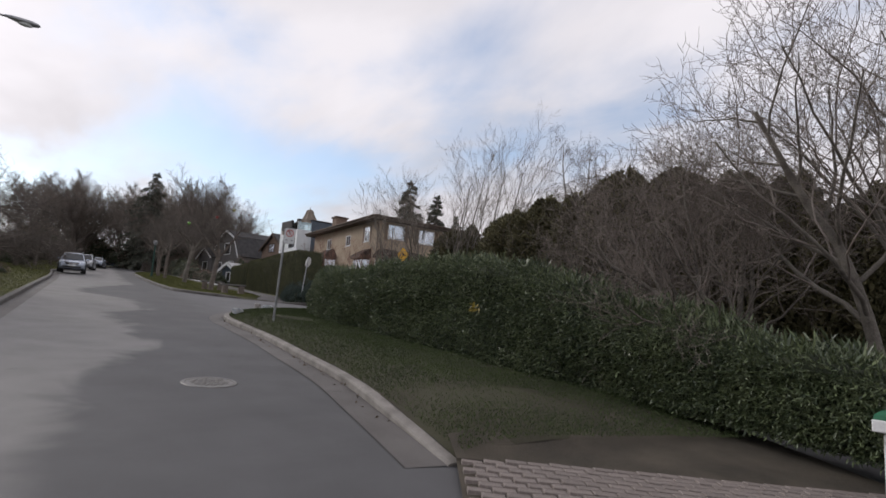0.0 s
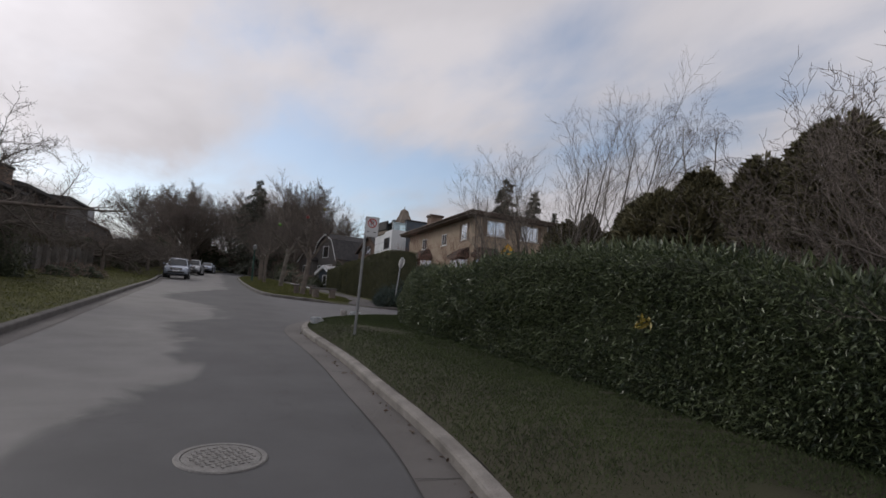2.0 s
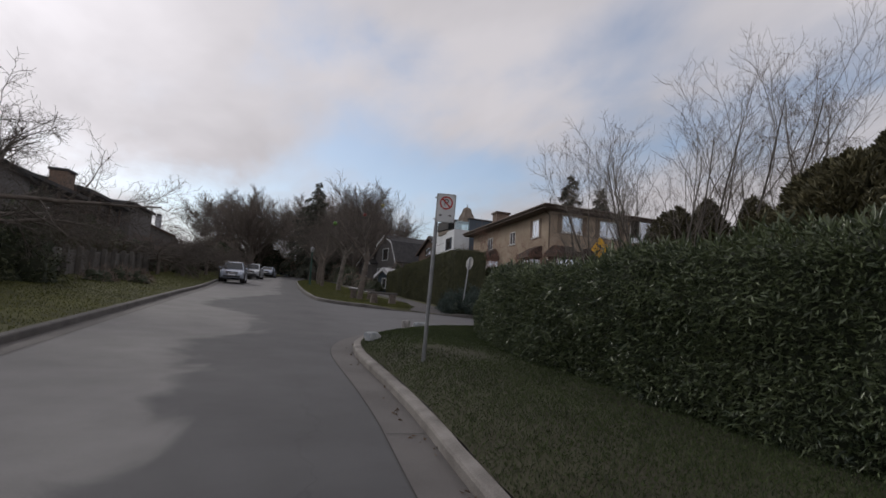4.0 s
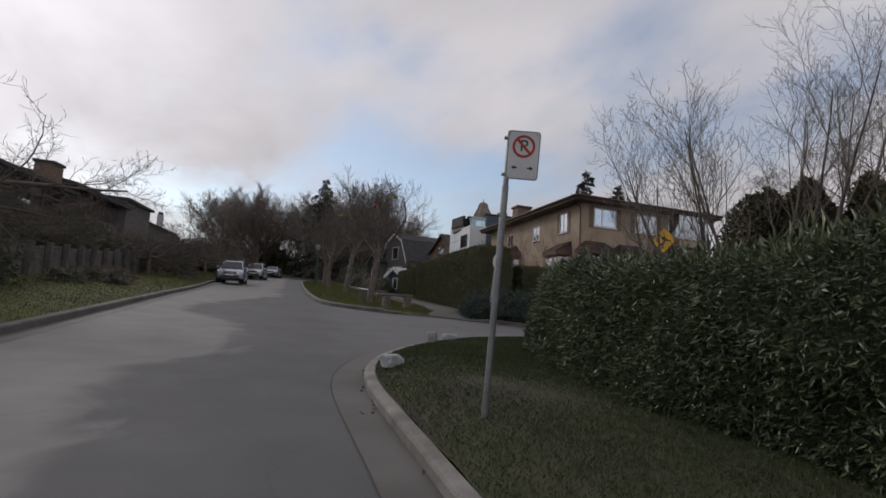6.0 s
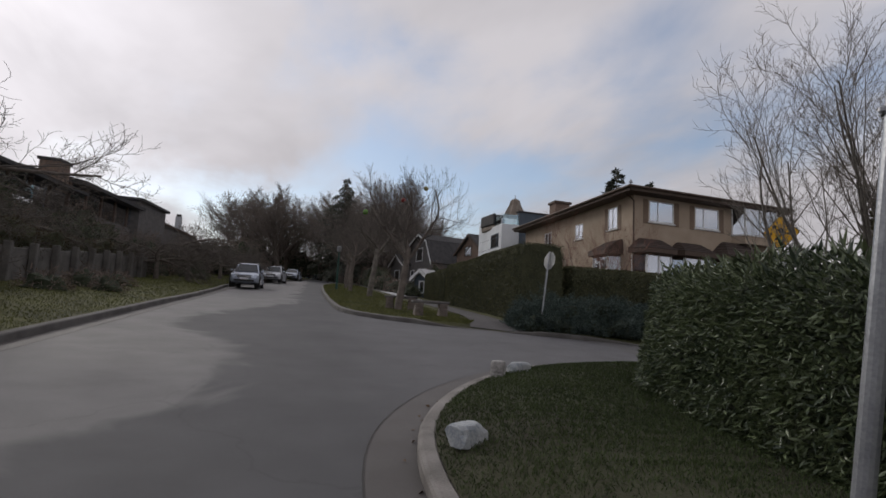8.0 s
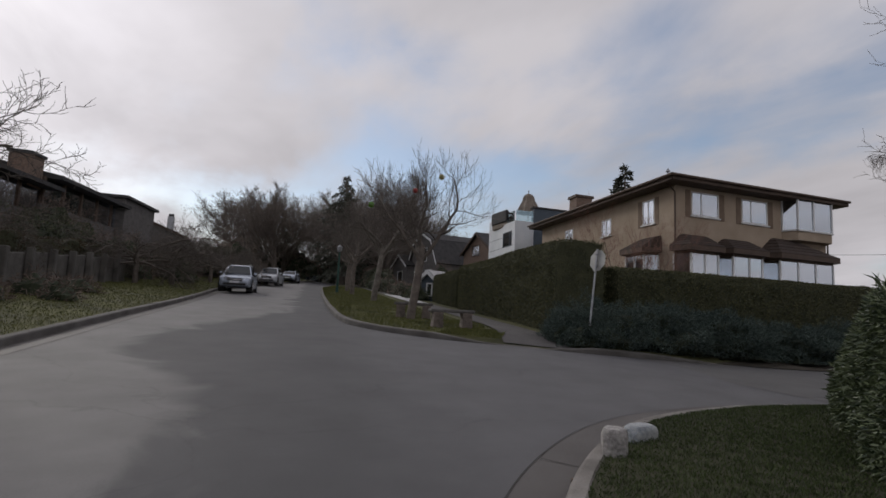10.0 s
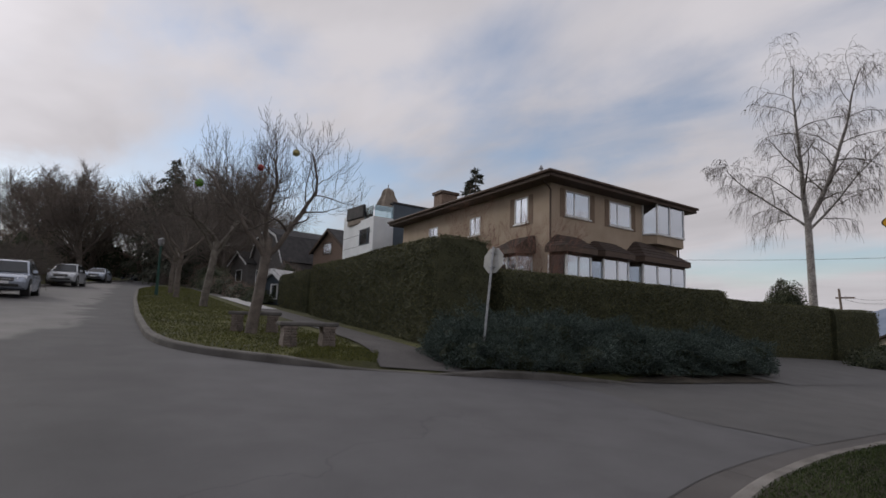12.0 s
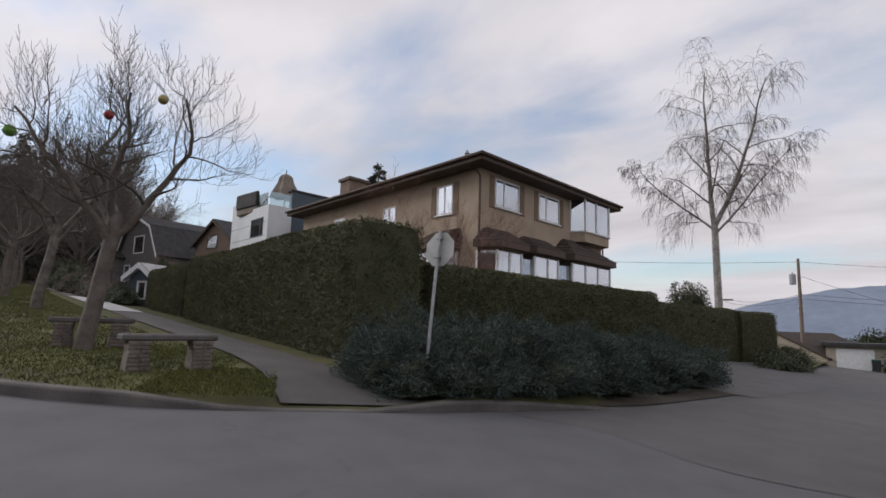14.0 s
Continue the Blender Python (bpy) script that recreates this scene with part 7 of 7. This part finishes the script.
# ---------- lane: garages, pole, wires, bins ----------
def garage(at, w, d, h, turn, wall_mat, label, door_x, door_w, roof_t=0.3, slope_=0.0):
    g = thing("garage", at, label, "garage", "lane garages", turn)
    part("wall", Shape().box(0, w, 0, d, -0.4, h, 0), wall_mat, g)
    part("roof", Shape().box(-0.3, w + 0.3, -0.4, d + 0.3, h, h + roof_t, 0.02).warp(lambda x, y, z: (x, y, z + slope_ * x)), SLATE if roof_t > 0.2 else WHITE, g)
    dd = part("garage_door", Shape().box(door_x, door_x + door_w, -0.06, 0.0, 0.0, 2.1, 0.01), WHITE, g, "white garage door")
    for k in range(4):
        part("door_panel", Shape().box(door_x + 0.05, door_x + door_w - 0.05, -0.085, -0.06, 0.06 + 0.51 * k, 0.52 + 0.51 * k, 0.015), WHITE, dd)
    return g


garage((64.9, 32.0, 0.05), 4.6, 6.0, 2.3, -83, GARAGE_TAN, "tan garage with white door and flat grey roof", 0.7, 2.6)
garage((72.3, 37.4, 0.2), 6.5, 6.0, 2.6, -80, GARAGE_GREY, "grey garage with white door and sloping white roof", 1.6, 2.2, 0.16, -0.09)
fence = thing("board_fence", (71.6, 38.4, 0.2), "olive horizontal board fence by the lane", "fence", turn=-80)
for k in range(8):
    part("board", Shape().box(-1.6, 1.2, -0.02, 0.02, 0.1 + 0.27 * k, 0.34 + 0.27 * k), FENCE, fence)
for x, y in ((64.6, 28.6), (64.8, 27.6), (71.4, 36.6)):
    b = thing("wheelie_bin", (x, y, road_z(x, y) + 0.01), "dark wheeled rubbish bin by the lane", "bin", "lane bins", -80)
    part("body", Shape().loft([[(a * w, c * w, z) for a, c in ((-1, -1), (1, -1), (1, 1), (-1, 1))] for z, w in ((0.05, 0.24), (0.9, 0.3))]), BINGREEN, b)
    part("lid", Shape().box(-0.32, 0.32, -0.33, 0.32, 0.9, 0.98, 0.03), LIDGREEN, b)
    for s in (-1, 1):
        part("wheel", Shape().tube([(s * 0.2, 0.27, 0.1), (s * 0.27, 0.27, 0.1)], 0.1, 10), TYRE, b)
up = thing("utility_pole", (66.4, 33.9, 0.2), "weathered wooden utility pole with transformer", "utility pole")
part("pole", Shape().tube([(0, 0, 0), (-0.02, 0, 5.4), (-0.05, 0, 10.0)], [0.19, 0.16, 0.12], 10), WOODPOLE, up)
tr_ = part("transformer", Shape().tube([(-0.1, 0.5, 7.6), (-0.1, 0.5, 7.65), (-0.1, 0.5, 8.5), (-0.1, 0.5, 8.58)], [0.24, 0.27, 0.27, 0.2], 14), GALV, up)
part("bushing", Shape().tube([(-0.1, 0.5, 8.55), (-0.1, 0.5, 8.8)], 0.04, 6), GALV, tr_)
for z in (5.2, 5.6, 6.4):
    part("insulator", Shape().tube([(-0.04, -0.2, z), (-0.04, 0.2, z)], 0.05, 8), WHITE, up)
up2 = thing("utility_pole", (85.0, 45.5, road_z(70, 45) - 3.0), "distant leaning utility pole", "utility pole")
part("pole", Shape().tube([(0, 0, 0), (-0.3, 0.5, 10.2)], [0.2, 0.13], 8), WOODPOLE, up2)
part("crossarm", Shape().box(-0.1, 0.1, -1.0, 1.0, 9.0, 9.2), WOODPOLE, up2)


def wire(a, b, sag, r=0.018):
    pts = []
    for k in range(13):
        t = k / 12
        p = Vector(a).lerp(Vector(b), t)
        p.z -= sag * 4 * t * (1 - t)
        pts.append(p)
    w = new("overhead_wire", Shape().tube(pts, r, 4).mesh("overhead_wire", LINE))
    return tagged(w, "thin black overhead wire beside the lane", "wire", "lane wires")


wire((66.35, 33.9, 9.9), (37.0, 60.0, 9.4), 0.5)
wire((66.35, 33.9, 9.9), (76.0, 8.0, 9.0), 0.5)
for z in (5.2, 5.6):
    wire((66.35, 33.9, z + 1.3), (76.0, 8.0, z + 1.0), 0.6)
    wire((66.35, 33.9, z + 1.3), (85.0, 45.5, z + 2.0), 0.6)
wire((66.35, 33.9, 8.6), (75.0, 20.0, 3.6), 0.2)

# mailbox-like post by the drive
bx = thing("post_box", on_lawn(7.45, 1.5, 0.03), "white box with green lid on a white post", "post")
part("post", Shape().box(-0.06, 0.06, -0.06, 0.06, -0.1, 0.72), WHITE, bx)
part("box", Shape().box(-0.14, 0.14, -0.14, 0.14, 0.72, 0.85), WHITE, bx)
part("lid", Shape().loft([[(a * w, c * w, z) for a, c in ((-1, -1), (1, -1), (1, 1), (-1, 1))] for z, w in ((0.85, 0.13), (0.9, 0.12), (0.95, 0.06))]), LIDGREEN, bx)

# ---------- distance ----------
rngm = np.random.default_rng(77)
ridge_v, ridge_f = [], []
nm = 90
for i in range(nm):
    a = radians(-35 + 85 * i / (nm - 1))  # from +x towards +y
    for j, (r, k) in enumerate(((3300, 0.0), (3600, 0.35), (3900, 0.72), (4300, 1.0))):
        deg = -35 + 85 * i / (nm - 1)
        h = np.interp(deg, (-35, -8, 2, 8, 12, 16, 22, 30, 40, 50), (330, 360, 372, 322, 265, 165, 110, 80, 60, 50)) + 30 * noise.noise((i * 0.22, j * 0.7, 1)) + 14 * noise.noise((i * 0.8, j, 4))
        ridge_v.append((r * math.cos(a), r * math.sin(a), -40 + h * k))
for i in range(nm - 1):
    for j in range(3):
        ridge_f.append((i * 4 + j, (i + 1) * 4 + j, (i + 1) * 4 + j + 1, i * 4 + j + 1))
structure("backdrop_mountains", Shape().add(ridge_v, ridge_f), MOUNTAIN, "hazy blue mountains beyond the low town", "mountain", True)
town = Shape()
for k in range(260):
    a, r = radians(rngm.uniform(-20, 34)), rngm.uniform(900, 2400)
    w, h = rngm.uniform(6, 22), rngm.uniform(4, 16)
    x, y = r * math.cos(a), r * math.sin(a)
    town.box(x - w, x + w, y - w, y + w, -42, -36 + h - (6 if r < 1300 else 0), 0)
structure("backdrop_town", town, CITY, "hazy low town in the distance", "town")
for k, (x, y, w, c) in enumerate([(75.0, 33.0, 9.0, GARAGE_TAN), (82.0, 24.0, 9.0, GARAGE_GREY), (92.0, 38.0, 10.0, GARAGE_TAN), (70.0, 19.0, 8.0, DARKWALL), (100.0, 28.0, 10.0, GARAGE_GREY)]):
    gable_house("lane_house", (x, y, 0), w, 9.0, -2.5, 1.2 - 0.25 * k, 3.3 - 0.3 * k, "low house with brown roof down the lane", c, SHAKE, WHITE, 70, False, [(-1, 1, 0.0, 1.0)])
for k, (x, y, h) in enumerate([(72.0, 27.0, 4.5), (78.0, 30.0, 4.0), (68.0, 24.0, 3.6), (66.0, 26.2, 3.4)]):
    mound("shrub", (x, y, road_z(x, y) - 0.4), 2.4, 2.6, h, 900, (0.35, 0.15), SHRUB, "green garden shrub down the lane", 300 + k)
bare_tree("lane_tree", (66.0, 22.5, road_z(66, 22) - 0.2), "leafless reddish tree overhanging the lane", MAGNOLIA, 95, [((0, 0, 0), (-0.1, 0.1, 1), 4.5, 0.13), ((0.2, 0, 0), (-0.3, 0.2, 1), 4.2, 0.1)], BARK_DARK, TWIG)

# ---------- grass blades and litter ----------
def blades(name, a_line, depth, n, mat, seed, label, i0, i1, ln=0.05, wd=0.012, zf=None, clear=()):
    """Short blades scattered on a lawn within some metres of its kerb line."""
    rng = np.random.default_rng(seed)
    i = rng.uniform(i0, i1 - 1.01, n)
    k, fr = i.astype(int), (i - i.astype(int))[:, None]
    p = a_line[k] * (1 - fr) + a_line[k + 1] * fr
    d = a_line[k + 1] - a_line[k]
    d /= np.linalg.norm(d, axis=1)[:, None]
    side = np.stack([d[:, 1], -d[:, 0]], 1) * depth[0]
    t = rng.uniform(0, 1, n) * depth[1]
    xy = p + side * t[:, None]
    dens = np.array([noise.noise((x * 0.6, y * 0.6, seed)) for x, y in xy])
    keep = dens > -0.62
    for cx_, cy_, r in clear:
        keep &= rng.uniform(0, 1, n) > 0.88 * np.exp(-((xy[:, 0] - cx_) ** 2 + (xy[:, 1] - cy_) ** 2) / r ** 2)
    xy = xy[keep]
    z = np.array([zf(x, y) for x, y in xy])
    pts = np.column_stack([xy, z])
    v, f = leaf_cloud(rng, pts, np.tile((0.0, 0.0, 1.0), (len(pts), 1)), ln, wd, 0.0, 0.5)
    ob = new(name, mesh_np(name, v, f, mat))
    return tagged(ob, label, "grass", "", "stuff")


blades("grass", near_in, (1, 4.4), 230000, BLADE, 401, "short winter grass on the near lawn", 0, 80, 0.042, 0.009, near_lawn_z, [(4.9, 6.1, 0.7), (5.7, 5.6, 0.8), (6.5, 5.0, 0.8), (7.35, 15.9, 0.7), (6.9, 16.6, 0.4)])
blades("grass", far_in, (-1, 4.4), 75000, BLADE_MOSS, 402, "mossy grass on the far boulevard lawn", 82, 166, 0.06, 0.022, lambda x, y: road_z(x, y) + 0.14)
blades("grass", far_in, (-1, 2.3), 4500, BLADE_MOSS, 404, "mossy grass at the boulevard lawn's corner", 164, 168, 0.06, 0.022, lambda x, y: road_z(x, y) + 0.14)
blades("grass", left_in, (-1, 5.2), 95000, BLADE_MOSS, 403, "mossy grass on the left verge", 26, 95, 0.06, 0.016, lambda x, y: road_z(x, y) + 0.15 + 0.0545 * max(0.0, float(np.interp(y, left_in[:, 1], left_in[:, 0])) - x))
rl = np.random.default_rng(410)
idx = rl.uniform(4, 90, 260)
kk = idx.astype(int)
lp = near_in[kk] + (near_in[kk + 1] - near_in[kk]) * (idx - kk)[:, None]
off = np.where(rl.uniform(0, 1, 260) < 0.55, rl.uniform(-0.36, -0.18, 260), rl.uniform(0.1, 3.2, 260))
lp = lp + np.column_stack([off, np.zeros(260)])
lz_ = np.array([road_z(x, y) + (0.02 if o < 0 else 0.16) for (x, y), o in zip(lp, off)])
v, f = leaf_cloud(rl, np.column_stack([lp, lz_]), rl.normal(0, 1, (260, 3)) * np.array((1, 1, 0.15)), 0.06, 0.035, 0.0, 0.2)
tagged(new("fallen_leaves", mesh_np("fallen_leaves", v, f, LITTER)), "scattered brown fallen leaves along the kerb", "leaves", "", "stuff")

# ---------- brick driveway ----------
drive = thing("brick_driveway", (0, 0, 0), "driveway of worn reddish-grey brick pavers", "driveway", kind="structure")
E0, EV = Vector((3.75, 4.2)), Vector((0.80, -0.60)).normalized()
EN = Vector((EV.y, -EV.x))
if EN.y > 0:
    EN = -EN


def drive_z(x, y):
    return road_z(x, y) + 0.03 + 0.09 * min(1.0, max(0.0, (x - 3.0) / 1.2))


bed_v = []
for a in np.linspace(0.0, 12.0, 25):
    for b in np.linspace(-0.3, 9.0, 19):
        q = E0 + EV * a + EN * b
        bed_v.append((q.x, q.y, drive_z(q.x, q.y) - 0.012))
part("bed", Shape().add(bed_v, [(i * 19 + j, i * 19 + j + 1, (i + 1) * 19 + j + 1, (i + 1) * 19 + j) for i in range(24) for j in range(18)]), SOIL, drive)
brick_me = Shape().box(-0.105, 0.105, -0.052, 0.052, -0.03, 0.03, 0.006).mesh("brick", PAVER)
count = 0
rb = random.Random(4)
rest = Shape()
for row in range(40):
    for col in range(24):
        a = 0.15 + 0.222 * col + (0.111 if row % 2 else 0.0)
        b = 0.03 + 0.112 * row
        q = E0 + EV * a + EN * b
        if count < 300 and row < 14:
            ob = new("brick", brick_me)
            ob.parent = drive
            ob.matrix_basis = pose(q.x, q.y, drive_z(q.x, q.y) - 0.012 + rb.uniform(-0.004, 0.004), rb.uniform(-1.2, 1.2), 4.0 + rb.uniform(-1.2, 1.2), math.degrees(math.atan2(EV.y, EV.x)) + rb.uniform(-1, 1))
            count += 1
        else:
            rest.box(-0.105, 0.105, -0.052, 0.052, -0.03, 0.03, 0.0)
            n_ = len(rest.v) - 8
            for k in range(n_, len(rest.v)):
                x, y, z = rest.v[k]
                rest.v[k] = (q.x + EV.x * x - EV.y * y, q.y + EV.y * x + EV.x * y, drive_z(q.x, q.y) - 0.012 + z)
part("further_bricks", rest, PAVER, drive, kind="stuff")
# lawn between the drive's edge and the hedge
wedge = []
for t in np.linspace(0, 1, 14):
    e = E0 + EV * (4.9 * t)
    w_ = Vector(near_in[1]).lerp(Vector((9.5, 5.4)), t)
    for s in (0.0, 0.5, 1.0):
        p = e.lerp(w_, s)
        wedge.append((p.x, p.y, road_z(p.x, p.y) + 0.115 + 0.1 * s))
structure("drive_verge", Shape().add(wedge, [(3 * i + j, 3 * i + j + 1, 3 * i + j + 4, 3 * i + j + 3) for i in range(13) for j in range(2)]), SOIL, "worn earth verge beside the brick driveway", "soil", True)
